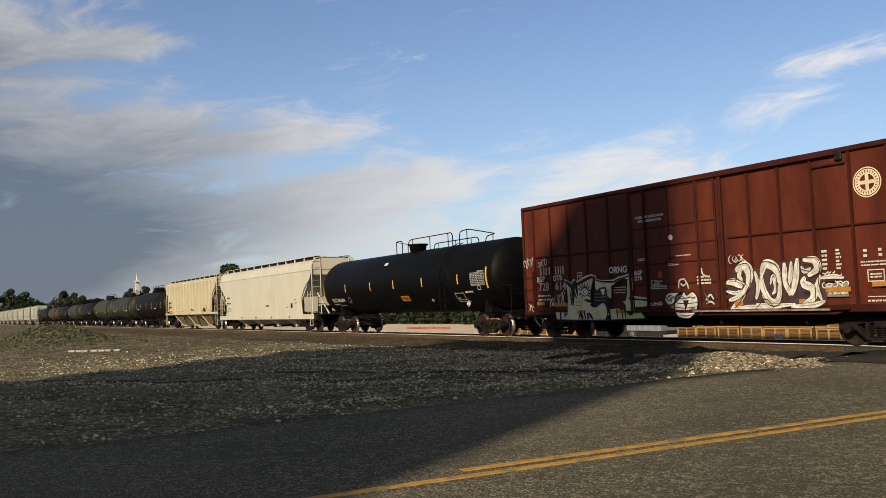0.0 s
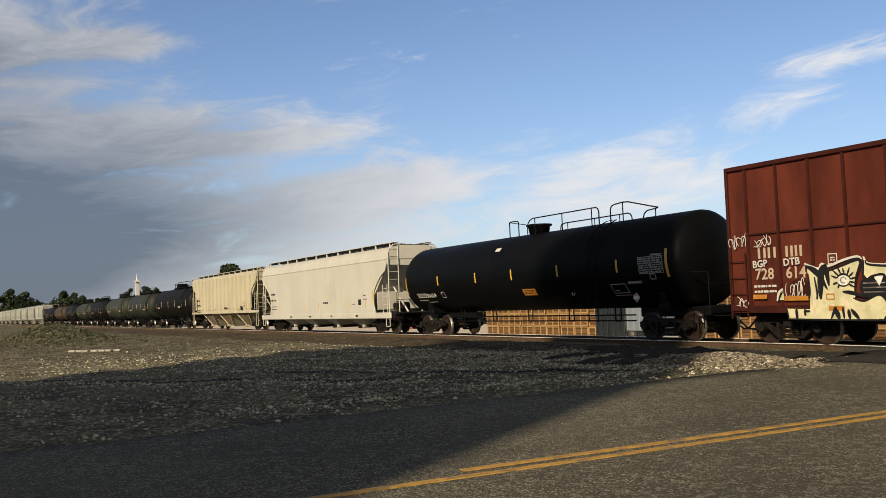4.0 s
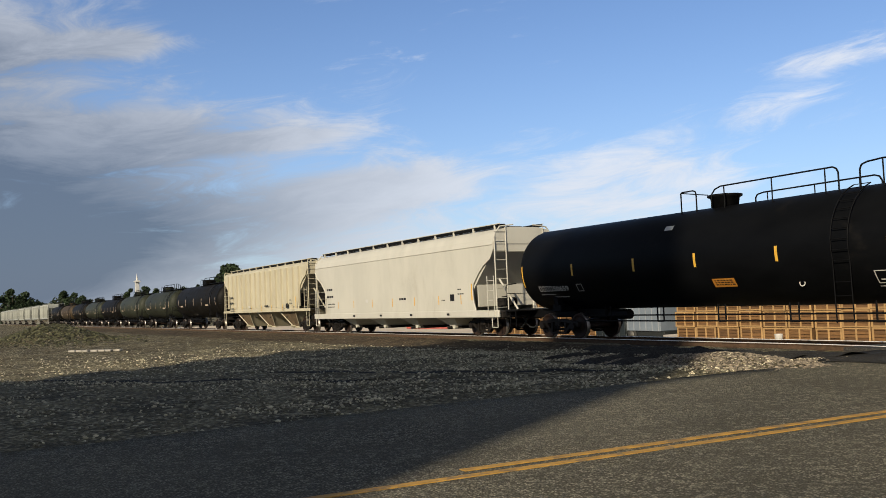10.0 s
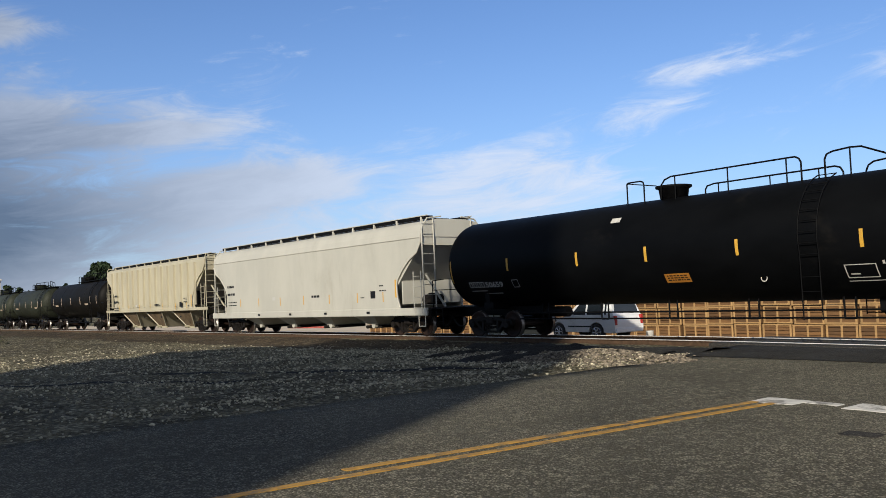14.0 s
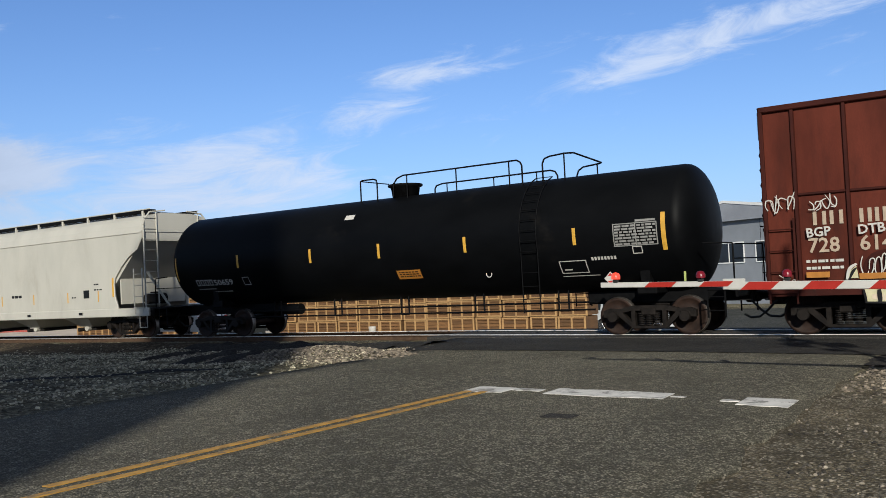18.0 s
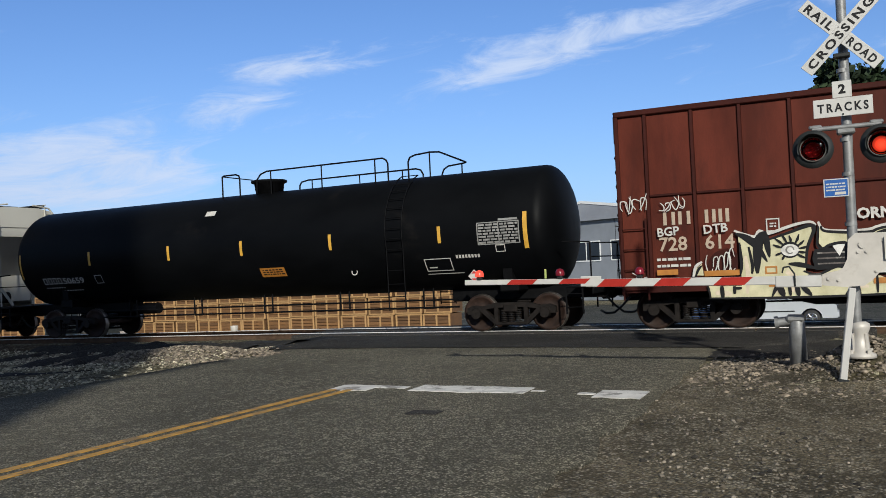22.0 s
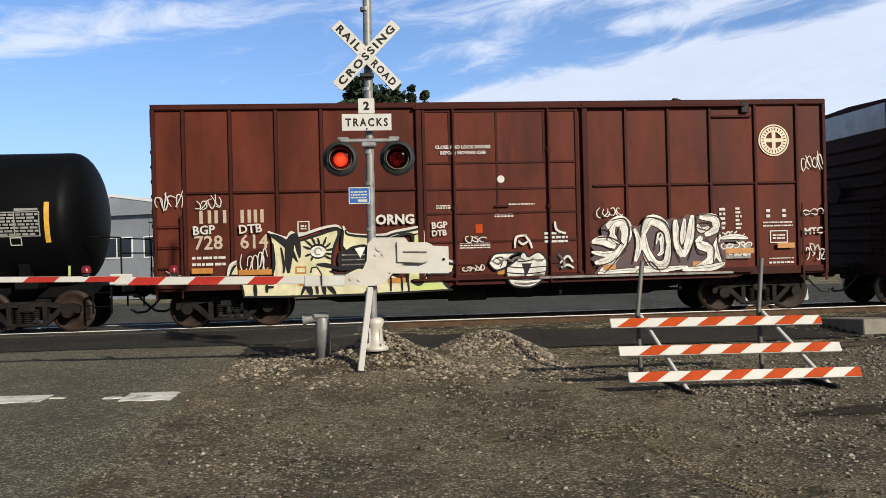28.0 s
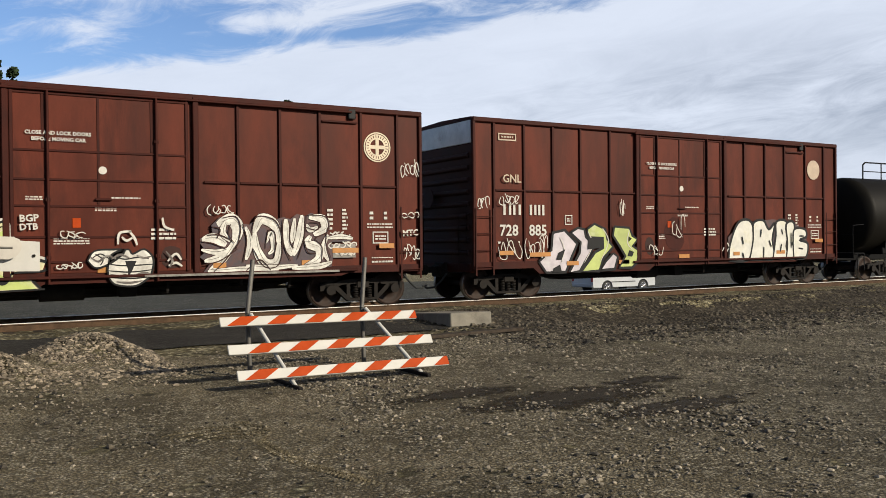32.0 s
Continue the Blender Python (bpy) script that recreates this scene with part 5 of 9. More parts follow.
        part("graffiti_fill", Kit().slab([(X(a), b) for a, b in dark], yg - 0.0005, yg + 0.002, 1), "mark_black", car, "dark sprayed block between the letters")
        for i, z in enumerate((1.58, 1.47, 1.36)):
            part("graffiti_line", mark(Kit(), X(4.12), X(4.78 - 0.06 * i), z, z + 0.03, yg - 0.001), "spray_dark", car, "grey sprayed line")
        part("graffiti_fill", Kit().slab([(X(4.40), 1.76), (X(4.66), 1.76), (X(4.54), 1.52)], yg - 0.006, yg, 1), "spray_white", car, "white sprayed wedge")
        for a, b, z in ((5.02, 5.70, 1.76), (5.02, 5.69, 1.67), (5.02, 5.60, 1.58)):
            part("stencil", bars(Kit(), X(a), X(b), z, z + 0.055, 1, yr, int(z * 100)), "mark_white", car, "small unreadable white stencil", None, "stuff")
        for st in (((2.50, 2.16), (2.74, 2.06), (2.92, 2.01), (3.01, 2.13), (3.19, 2.06), (3.65, 2.20), (4.01, 2.26), (4.12, 2.18)), ((4.17, 2.25), (4.28, 2.07), (4.70, 2.03)), ((4.70, 2.03), (5.10, 2.03), (5.34, 2.10), (5.97, 2.21)), ((5.93, 2.24), (6.00, 1.90), (5.95, 1.50), (6.30, 1.42), (6.66, 1.37), (6.68, 1.12)), ((1.60, 1.20), (1.66, 1.42), (1.80, 1.52))):
            part("graffiti_line", Kit().ribbon([(X(a), b) for a, b in flow(st, 3)], 0.065, yg, 0.006), "mark_white", car, "white sprayed outer outline")
        spikes = ((0.16, 0.15, ((2.52, 2.10), (2.74, 1.99), (2.94, 1.81), (3.14, 1.46))), (0.20, 0.25, ((3.15, 2.10), (3.02, 2.00), (2.97, 1.81), (2.94, 1.49), (2.93, 1.22))), (0.13, 0.2, ((3.14, 2.08), (3.15, 1.87), (3.19, 1.55))),
                  (0.075, 0.5, ((3.19, 1.93), (3.61, 2.06), (3.98, 2.18), (4.09, 2.11), (3.94, 1.72), (3.89, 1.30))), (0.06, 0.6, ((4.17, 2.15), (4.13, 1.78), (4.24, 1.69), (4.38, 1.76), (4.68, 1.78), (4.74, 1.52), (4.94, 1.40))), (0.06, 0.6, ((4.22, 2.16), (4.32, 2.04), (5.07, 1.98), (5.33, 2.05), (5.97, 2.15))), (0.06, 0.6, ((4.97, 1.84), (5.10, 1.86), (5.30, 1.97), (5.70, 2.03), (5.72, 1.75), (5.64, 1.38), (5.46, 1.34))), (0.05, 0.6, ((5.95, 2.08), (5.88, 1.50), (5.84, 1.40), (6.62, 1.32), (6.60, 1.13), (6.06, 1.10), (6.02, 0.98), (6.36, 0.98))), (0.06, 0.6, ((3.84, 1.24), (4.12, 1.16), (4.50, 1.31), (4.69, 1.18), (4.73, 0.92), (4.62, 0.72))), (0.09, 0.6, ((4.80, 1.16), (4.84, 0.90), (4.88, 0.72))), (0.05, 0.6, ((5.62, 0.72), (5.60, 1.00), (5.63, 1.20))), (0.10, 0.3, ((5.66, 0.98), (5.84, 0.90), (5.96, 0.96))),
                  (0.07, 0.4, ((2.60, 1.90), (2.62, 1.45), (2.59, 1.22))), (0.06, 0.6, ((2.78, 1.80), (2.84, 1.40), (2.82, 1.22))), (0.06, 0.2, ((1.64, 1.18), (1.72, 1.36), (1.80, 1.44))), (0.10, 0.3, ((3.56, 1.40), (3.80, 1.37), (4.10, 1.28))),
                  (0.09, 0.7, ((2.19, 0.98), (2.20, 0.72))), (0.07, 0.7, ((2.45, 0.97), (2.45, 0.80))), (0.06, 0.7, ((2.45, 0.92), (2.60, 0.92))), (0.09, 0.3, ((3.20, 0.72), (3.33, 0.98), (3.35, 0.98))), (0.14, 0.3, ((3.33, 0.98), (3.44, 0.72))), (0.07, 0.5, ((3.54, 1.02), (3.57, 0.73))),
                  (0.10, 0.4, ((3.69, 0.96), (3.73, 0.72))), (0.11, 0.2, ((3.76, 0.97), (3.98, 0.72))), (0.05, 0.6, ((5.21, 1.12), (5.21, 0.75))), (0.05, 0.6, ((5.45, 1.10), (5.47, 0.75))), 
                  (0.05, 0.7, ((1.92, 0.72), (3.00, 0.70), (4.60, 0.70), (6.62, 0.75))), (0.05, 0.5, ((6.36, 0.98), (6.46, 0.86), (6.57, 0.74))), (0.05, 0.5, ((1.90, 1.0), (1.95, 0.72))))
        for i, (wd, taper, st) in enumerate(spikes):
            part("graffiti_line", Kit().ribbon([(X(a), b) for a, b in flow(st)], wd, yg - 0.008 - 0.0005 * i, 0.0, taper), "mark_black", car, "black sprayed stroke")
        # the eye, with its white and its thick lashes
        ex, ez = X(3.60), 1.69
        ring = [(ex + 0.185 * math.cos(a), ez + 0.15 * math.sin(a)) for a in np.linspace(0, 2 * math.pi, 21)]
        part("graffiti_fill", Kit().slab(ring[:-1], yg - 0.012, yg - 0.009, 1), "spray_white", car, "white of the sprayed eye")
        part("graffiti_line", Kit().ribbon(ring[1:10], 0.055, yg - 0.014, 0.0, 0.5).ribbon(ring[11:20], 0.035, yg - 0.014, 0.0, 0.5), "mark_black", car, "black rim of the sprayed eye")
        part("graffiti_line", Kit().ribbon([(ex + 0.075 * math.cos(a), ez + 0.075 * math.sin(a)) for a in np.linspace(0, 5.4, 12)], 0.035, yg - 0.015, 0.0), "spray_grey", car, "grey iris of the sprayed eye")
        k = Kit()
        for a, size in ((0.15, 0.22), (0.55, 0.20), (0.95, 0.24), (1.4, 0.16), (1.85, 0.22), (2.3, 0.20), (2.75, 0.16), (3.5, 0.16), (4.0, 0.14), (5.6, 0.16), (6.0, 0.14)):
            c_, s_ = math.cos(a), math.sin(a)
            k.ribbon([(ex + 0.17 * c_, ez + 0.14 * s_), (ex + (0.17 + size * 0.5) * c_ - 0.02 * s_, ez + (0.14 + size * 0.5) * s_), (ex + (0.17 + size) * c_ - 0.06 * s_, ez + (0.14 + size) * s_ + 0.01)], 0.055, yg - 0.016, 0.0, 0.45)
        part("graffiti_line", k, "mark_black", car, "thick black lashes", None, "stuff")
        part("graffiti_line", outline(Kit(), X(3.09), X(3.33), 1.205, 1.365, yg - 0.012, 0.03), "mark_orange", car, "small ochre sprayed frame")
        for wd, st in ((0.09, ((2.70, 1.60), (2.74, 1.20), (2.70, 0.80))), (0.10, ((3.25, 1.10), (3.30, 0.80))), (0.12, ((3.50, 1.24), (3.66, 1.10), (3.62, 0.80))), (0.08, ((4.60, 0.92), (5.05, 0.88))), (0.12, ((2.05, 0.84), (2.38, 0.80)))):
            part("graffiti_fill", Kit().ribbon([(X(a), b) for a, b in flow(st)], wd, yg - 0.005, 0.0), "mark_cream", car, "tan sprayed shading")
        part("graffiti_fill", Kit().slab([(X(5.68), 0.76), (X(5.72), 1.12), (X(6.00), 0.95), (X(6.34), 0.94), (X(6.46), 0.76)], yg - 0.0065, yg, 1), "paint_green", car, "green sprayed wedge")
        part("graffiti_fill", Kit().slab([(X(5.76), 1.90), (X(5.90), 1.98), (X(5.84), 1.52), (X(5.76), 1.44), (X(5.72), 1.60)], yg - 0.0065, yg, 1), "paint_green", car, "green sprayed streak")
        base = ((9.78, 1.73), (9.95, 1.86), (10.11, 1.87), (10.09, 2.07), (10.29, 2.27), (10.68, 2.31), (10.76, 2.12), (10.98, 2.09), (11.24, 2.31), (11.54, 2.19), (11.81, 2.27), (11.98, 2.22), (12.14, 2.35), (12.35, 2.30), (12.50, 2.37), (12.85, 2.30), (13.00, 2.03), (12.93, 1.85), (13.61, 1.78), (13.58, 1.68), (13.01, 1.67), (13.07, 1.32), (13.03, 1.07), (12.40, 1.00), (11.91, 1.04), (11.61, 0.98), (10.88, 1.02), (9.89, 1.00), (10.05, 1.20), (9.81, 1.35), (9.96, 1.48))
        part("graffiti_fill", Kit().slab([(X(a), b) for a, b in base], yg - 0.004, yg, 1), "halo_blue", car, "dark sprayed ground of the white lettering")
        strokes = ((0.20, ((9.87, 1.74), (10.16, 1.77), (10.42, 1.62))),
                   (0.25, ((10.22, 2.09), (10.53, 2.21), (10.70, 1.99), (10.60, 1.58))),
                   (0.13, ((9.92, 1.26), (10.28, 1.35), (10.65, 1.62))),
                   (0.15, ((10.04, 1.05), (10.25, 1.20), (10.46, 1.45), (10.68, 1.80))),
                   (0.10, ((9.85, 1.52), (10.19, 1.46), (10.46, 1.53))),
                   (0.12, ((10.42, 2.17), (10.34, 1.91), (10.52, 1.71))),
                   (0.22, ((11.09, 1.91), (11.25, 2.22), (11.57, 2.09), (11.69, 1.66))),
                   (0.20, ((11.69, 1.66), (11.61, 1.23), (11.35, 1.18), (11.15, 1.50), (11.09, 1.91))),
                   (0.10, ((11.37, 1.66), (11.49, 1.90), (11.54, 1.53), (11.42, 1.40))),
                   (0.12, ((10.88, 2.04), (10.98, 1.66), (10.88, 1.27))),
                   (0.17, ((11.86, 2.22), (11.88, 1.72), (12.00, 1.35))),
                   (0.16, ((12.04, 1.35), (12.19, 1.78), (12.27, 2.32))),
                   (0.11, ((12.08, 2.24), (12.04, 1.91), (12.00, 1.66))),
                   (0.19, ((12.44, 2.27), (12.79, 2.23), (12.85, 1.99), (12.56, 1.85))),
                   (0.19, ((12.48, 1.82), (12.40, 1.64), (12.69, 1.52), (12.67, 1.26), (12.32, 1.09))),
                   (0.10, ((12.67, 2.04), (12.47, 1.96), (12.38, 2.10))),
                   (0.11, ((12.93, 1.85), (12.81, 1.53), (12.93, 1.21))),
                   (0.10, ((12.93, 1.76), (13.27, 1.80), (13.60, 1.75))),
                   (0.09, ((9.99, 1.03), (10.88, 1.07), (11.67, 1.02))),
                   (0.10, ((10.88, 1.14), (11.47, 1.08), (12.14, 1.12))),
                   (0.12, ((13.03, 1.18), (12.67, 1.08), (12.00, 1.05))))
        for i, (wd, pts) in enumerate(strokes):
            curve = [(X(a), b) for a, b in flow(pts)]
            part("graffiti_line", Kit().ribbon(curve, wd * 1.2 + 0.03, yg - 0.006 - 0.0008 * i, 0.0, 0.4), "box_end", car, "dark sprayed outline")
            part("graffiti_fill", Kit().ribbon(curve, wd * 1.2, yg - 0.0085 - 0.0008 * i, 0.0, 0.35), "spray_white", car, "white sprayed leaf-shaped stroke")
            part("graffiti_line", Kit().ribbon([(x + 0.16 * wd, z + 0.1 * wd) for x, z in curve[1:-1]], 0.016, yg - 0.0087 - 0.0008 * i, 0.0), "spray_grey", car, "thin grey line inside the stroke")
        lines = (((9.81, 1.71), (10.11, 1.66), (10.40, 1.53)),
                 ((9.99, 1.85), (10.28, 1.85), (10.56, 1.71)),
                 ((10.34, 2.24), (10.65, 2.27), (10.76, 1.98), (10.65, 1.53)),
                 ((9.89, 1.18), (10.28, 1.27), (10.68, 1.53)),
                 ((10.13, 1.02), (10.42, 1.30), (10.76, 1.75)),
                 ((10.80, 2.10), (10.90, 1.72), (10.80, 1.21)),
                 ((11.01, 1.85), (11.15, 2.27), (11.61, 2.17), (11.77, 1.66), (11.66, 1.14), (11.31, 1.11), (11.05, 1.53)),
                 ((11.34, 1.53), (11.43, 1.96), (11.59, 1.85), (11.55, 1.32), (11.37, 1.34)),
                 ((11.78, 2.21), (11.79, 1.66), (11.96, 1.23)),
                 ((11.96, 2.17), (11.95, 1.72), (12.04, 1.53)),
                 ((12.14, 1.27), (12.31, 1.78), (12.38, 2.32)),
                 ((12.38, 2.32), (12.87, 2.28), (12.93, 1.94), (12.60, 1.76), (12.77, 1.55), (12.75, 1.20)),
                 ((12.32, 2.04), (12.64, 1.96), (12.69, 2.12), (12.44, 2.14)),
                 ((12.31, 1.72), (12.40, 1.43), (12.60, 1.40)),
                 ((12.93, 2.04), (12.87, 1.66), (13.00, 1.27)),
                 ((10.88, 1.02), (11.21, 1.27), (11.47, 1.02)),
                 ((10.09, 2.04), (10.28, 1.98), (10.21, 1.78)),
                 ((10.52, 2.10), (10.48, 1.85), (10.61, 1.66)))
        for i, pts in enumerate(lines):
            part("graffiti_line", Kit().ribbon([(X(a), b) for a, b in flow(pts)], 0.026, yg - 0.030 - 0.0004 * i, 0.0), "box_end", car, "thin dark sprayed line")
        part("graffiti_fill", mark(Kit(), X(12.98), X(13.68), 1.28, 1.62, yg + 0.01), "spray_grey", car, "grey overpainted panel")
        for i, (a, b, z0, z1) in enumerate(((12.95, 13.70, 1.52, 1.68), (13.15, 13.65, 1.34, 1.46), (12.95, 13.5, 1.78, 1.92))):
            part("graffiti_tag", scrawl(Kit(), X(a), X(b), z0, z1, yg, 5, 0.035, 14 + i), "mark_white", car, "thin white sprayed tag")
        part("worn_edge", mark(Kit(), X(8.6), X(13.2), 0.94, 0.99, yo - 0.145), "spray_grey", car, "paint-splashed door track edge")
        yd = yg - 0.045
        heart = [(7.85, 1.11), (7.92, 1.44), (8.26, 1.55), (8.36, 1.45), (8.60, 1.55), (8.79, 1.35), (8.74, 1.00), (8.52, 0.80), (8.31, 0.75), (8.00, 0.80), (7.88, 0.94)]
        wing = [(7.45, 1.32), (7.58, 1.52), (7.90, 1.55), (8.20, 1.52), (7.94, 1.28), (7.62, 1.16)]
        for pts in (heart, wing):
            pts = [(X(a), b) for a, b in flow(pts + pts[:1], 4)]
            part("graffiti_fill", Kit().slab(pts[:-1], yd - 0.004, yd, 1), "spray_white", car, "white sprayed bubble shape")
            part("graffiti_line", Kit().ribbon(pts, 0.045, yd, 0.006), "mark_black", car, "black sprayed outline")
        part("graffiti_line", Kit().slab([(X(8.20), 1.30), (X(8.44), 1.30), (X(8.36), 1.12), (X(8.26), 0.94), (X(8.26), 1.12)], yd - 0.010, yd - 0.005, 1), "mark_black", car, "black sprayed wedge")
        for st in (((7.88, 1.24), (8.2, 1.20), (8.78, 1.22)), ((7.86, 1.10), (8.3, 1.06), (8.76, 1.10)), ((7.52, 1.36), (7.7, 1.46), (7.9, 1.36), (8.1, 1.44)), ((7.9, 0.95), (8.35, 0.92), (8.7, 0.95)), ((7.6, 1.46), (7.75, 1.34), (7.7, 1.22)), ((8.0, 1.40), (8.2, 1.34), (8.5, 1.38), (8.7, 1.34))):
            part("graffiti_line", Kit().ribbon([(X(a), b) for a, b in flow(st)], 0.028, yd, 0.010), "mark_black", car, "black sprayed stroke")
        for i, st in enumerate((((7.50, 1.40), (7.66, 1.30), (7.84, 1.42), (8.02, 1.34)), ((7.92, 1.34), (8.10, 1.44), (8.30, 1.36)), ((8.44, 1.42), (8.60, 1.36), (8.76, 1.40)), ((7.90, 1.02), (8.10, 0.98), (8.22, 1.02)), ((8.42, 1.00), (8.60, 1.04), (8.74, 1.00)), ((8.02, 0.86), (8.30, 0.83), (8.58, 0.87)), ((9.06, 1.50), (9.20, 1.30), (9.14, 1.14)))):
            part("graffiti_line", Kit().ribbon([(X(a), b) for a, b in flow(st)], 0.05, yd - 0.013 - 0.0004 * i, 0.0, 0.3), "spray_dark", car, "dark sprayed shading")
        for st in (((9.00, 2.24), (9.04, 2.05), (9.22, 1.97)), ((9.10, 1.28), (9.28, 1.44), (9.40, 1.30)), ((8.06, 1.66), (8.10, 1.90), (8.34, 1.94)), ((8.30, 1.94), (8.40, 1.80), (8.46, 1.64)), ((8.14, 1.82), (8.24, 1.74), (8.36, 1.80)), ((9.12, 1.18), (9.28, 1.24), (9.42, 1.16))):
            part("graffiti_line", Kit().ribbon([(X(a), b) for a, b in flow(st)], 0.055, yd, 0.004), "mark_white", car, "white sprayed stroke")
        for txt, a, z, size in (("BGP", 0.86, 2.12, 0.27), ("DTB", 1.86, 2.13, 0.27), ("BGP", 6.16, 2.14, 0.20), ("DTB", 6.16, 1.97, 0.18), ("MTC", 15.0, 1.80, 0.22)):
            letters("graffiti_tag", txt, size, "mark_white", car, pose(X(a), yg - (0.05 if 6 < a < 9 else 0.012), z, 0, -3, 0), "white hand-sprayed tag", 1.0, 0.006)
        for a, b, z0, z1, n, s in ((0.05, 0.65, 2.7, 3.1, 4, 41), (0.9, 1.5, 2.66, 2.95, 4, 42), (1.9, 2.5, 1.25, 1.75, 5, 45), (0.2, 0.65, 1.05, 1.35, 3, 46), (14.95, 15.5, 3.3, 3.75, 4, 47), (15.0, 15.5, 2.25, 2.45, 3, 48), (15.0, 15.5, 1.2, 1.6, 4, 50), (10.0, 10.6, 2.3, 2.6, 4, 51), (6.92, 7.40, 1.80, 1.97, 3, 53), (6.84, 7.36, 1.14, 1.27, 5, 54)):
            part("graffiti_tag", scrawl(Kit(), X(a), X(b), z0, z1, yg - (0.05 if 6 < a < 9.6 else 0), n, 0.024, s), "mark_white", car, "thin white sprayed tag")
        letters("graffiti_tag", "ORNG", 0.30, "mark_white", car, pose(X(4.9), yg - 0.01, 2.27), "white sprayed tag", 1.0, 0.012)
    else:
        shapes = (("paint_lilac", "pale lilac sprayed letter", [(2.16, 1.06), (2.61, 1.38), (2.66, 1.87), (3.09, 1.95), (3.55, 1.55), (3.33, 1.14), (3.12, 0.74), (2.42, 0.74)]),
                  ("paint_lilac", "pale lilac sprayed letter", [(3.30, 1.87), (3.57, 2.01), (3.81, 1.97), (3.87, 1.75), (4.19, 1.48), (3.87, 1.06), (3.63, 0.74), (3.25, 0.74), (3.63, 1.28), (3.68, 1.59)]),
                  ("paint_green", "lime-green sprayed letter", [(3.92, 1.97), (4.19, 2.13), (4.61, 1.97), (4.69, 1.67), (4.91, 1.44), (4.53, 1.10), (4.37, 0.74), (3.71, 0.74), (4.21, 1.30), (4.53, 1.42), (4.53, 1.71), (3.97, 1.73)]),
                  ("paint_green", "lime-green sprayed letter", [(4.96, 2.05), (5.55, 2.01), (5.68, 1.77), (5.89, 1.65), (5.68, 1.46), (5.95, 1.32), (5.87, 0.96), (5.65, 0.80), (5.15, 0.82), (5.39, 1.16), (5.15, 1.48), (4.91, 1.77)]),
                  ("paint_lilac", "white sprayed foot of the letter", [(4.91, 1.26), (5.09, 1.14), (4.96, 0.78), (4.45, 0.76), (4.61, 1.02)]))
        for i, (mat, lab, pts) in enumerate(shapes):
            pts = [(X(a), b) for a, b in pts]
            lift = yg - 0.004 * i
            part("graffiti_fill", Kit().slab(pts, lift - 0.003, lift, 1), mat, car, lab)
            part("graffiti_line", Kit().ribbon(pts + pts[:1], 0.10, lift, 0.0036), "mark_black", car, "thick black sprayed outline")
        for pts in ([(3.95, 1.71), (4.53, 1.73), (4.48, 1.42), (3.92, 1.38)], [(2.85, 1.30), (3.09, 1.40), (2.96, 1.10), (2.77, 1.10)], [(2.66, 0.86), (2.90, 0.96), (2.96, 0.74), (2.64, 0.74)], [(5.55, 1.34), (5.73, 1.28), (5.65, 1.14), (5.47, 1.16)], [(5.52, 1.75), (5.65, 1.69), (5.52, 1.59)]):
            part("graffiti_line", Kit().slab([(X(a), b) for a, b in pts], yg - 0.026, yg - 0.02, 1), "mark_black", car, "black sprayed block")
        for st in (((2.9, 1.75), (3.05, 1.4), (2.95, 1.0)), ((3.95, 1.9), (4.1, 1.5), (3.8, 1.0)), ((4.5, 2.0), (4.72, 1.6), (4.4, 1.0)), ((5.55, 1.95), (5.48, 1.55), (5.75, 1.3))):
            part("graffiti_line", Kit().ribbon([(X(a), b) for a, b in flow(st)], 0.03, yg - 0.02, 0.002), "mark_white", car, "pale sprayed highlight")
        blobs = ([(9.91, 0.92), (9.98, 1.48), (10.36, 2.17), (10.91, 2.26), (11.16, 1.84), (11.05, 1.37), (10.80, 0.92)],
                 [(10.91, 0.94), (11.09, 1.60), (11.12, 2.17), (11.60, 2.26), (11.87, 1.96), (12.19, 2.17), (12.05, 1.60), (12.16, 0.99), (11.60, 0.94)],
                 [(12.08, 0.97), (12.23, 1.72), (12.26, 2.21), (12.76, 2.24), (12.87, 1.78), (12.76, 1.37), (12.87, 0.97)],
                 [(12.76, 0.97), (12.83, 1.48), (12.76, 2.12), (13.15, 2.21), (13.22, 1.72), (13.26, 0.99)],
                 [(13.15, 0.99), (13.12, 1.48), (13.19, 1.96), (13.74, 1.96), (13.83, 1.70), (13.47, 1.58), (13.90, 1.46), (13.83, 1.01), (13.47, 0.92)])
        slits = (((10.53, 1.72), (10.59, 1.46)), ((10.55, 1.19), (10.62, 0.99)), ((11.48, 1.96), (11.44, 1.70)), ((11.60, 1.37), (11.59, 1.01)), ((11.87, 1.58), (11.98, 1.37)), ((12.51, 1.96), (12.58, 1.78)), ((12.51, 1.46), (12.44, 1.19)), ((13.01, 1.84), (13.01, 1.31)), ((13.44, 1.72), (13.69, 1.72)), ((13.40, 1.30), (13.65, 1.27)))
        part("graffiti_line", Kit().slab(splash(X(11.9), 1.6, 2.05, 0.66, 5, 7, 0.05), yg + 0.003, yg + 0.006, 1), "halo_blue", car, "dull blue oversprayed halo")
        for i, pts in enumerate(blobs):
            pts = [(X(a), b) for a, b in flow(pts + pts[:1], 4)]
            lift = yg - 0.004 * i
            part("graffiti_fill", Kit().slab(pts[:-1], lift - 0.003, lift, 1), "bubble_white", car, "white bubble letter with a black rim")
            part("graffiti_line", Kit().ribbon(pts, 0.095, lift, 0.0036), "mark_black", car, "black sprayed outline")
        for pts in slits:
            part("graffiti_line", Kit().ribbon([(X(a), b) for a, b in flow(pts)], 0.06, yg - 0.022, 0.002), "mark_black", car, "short black sprayed stroke")
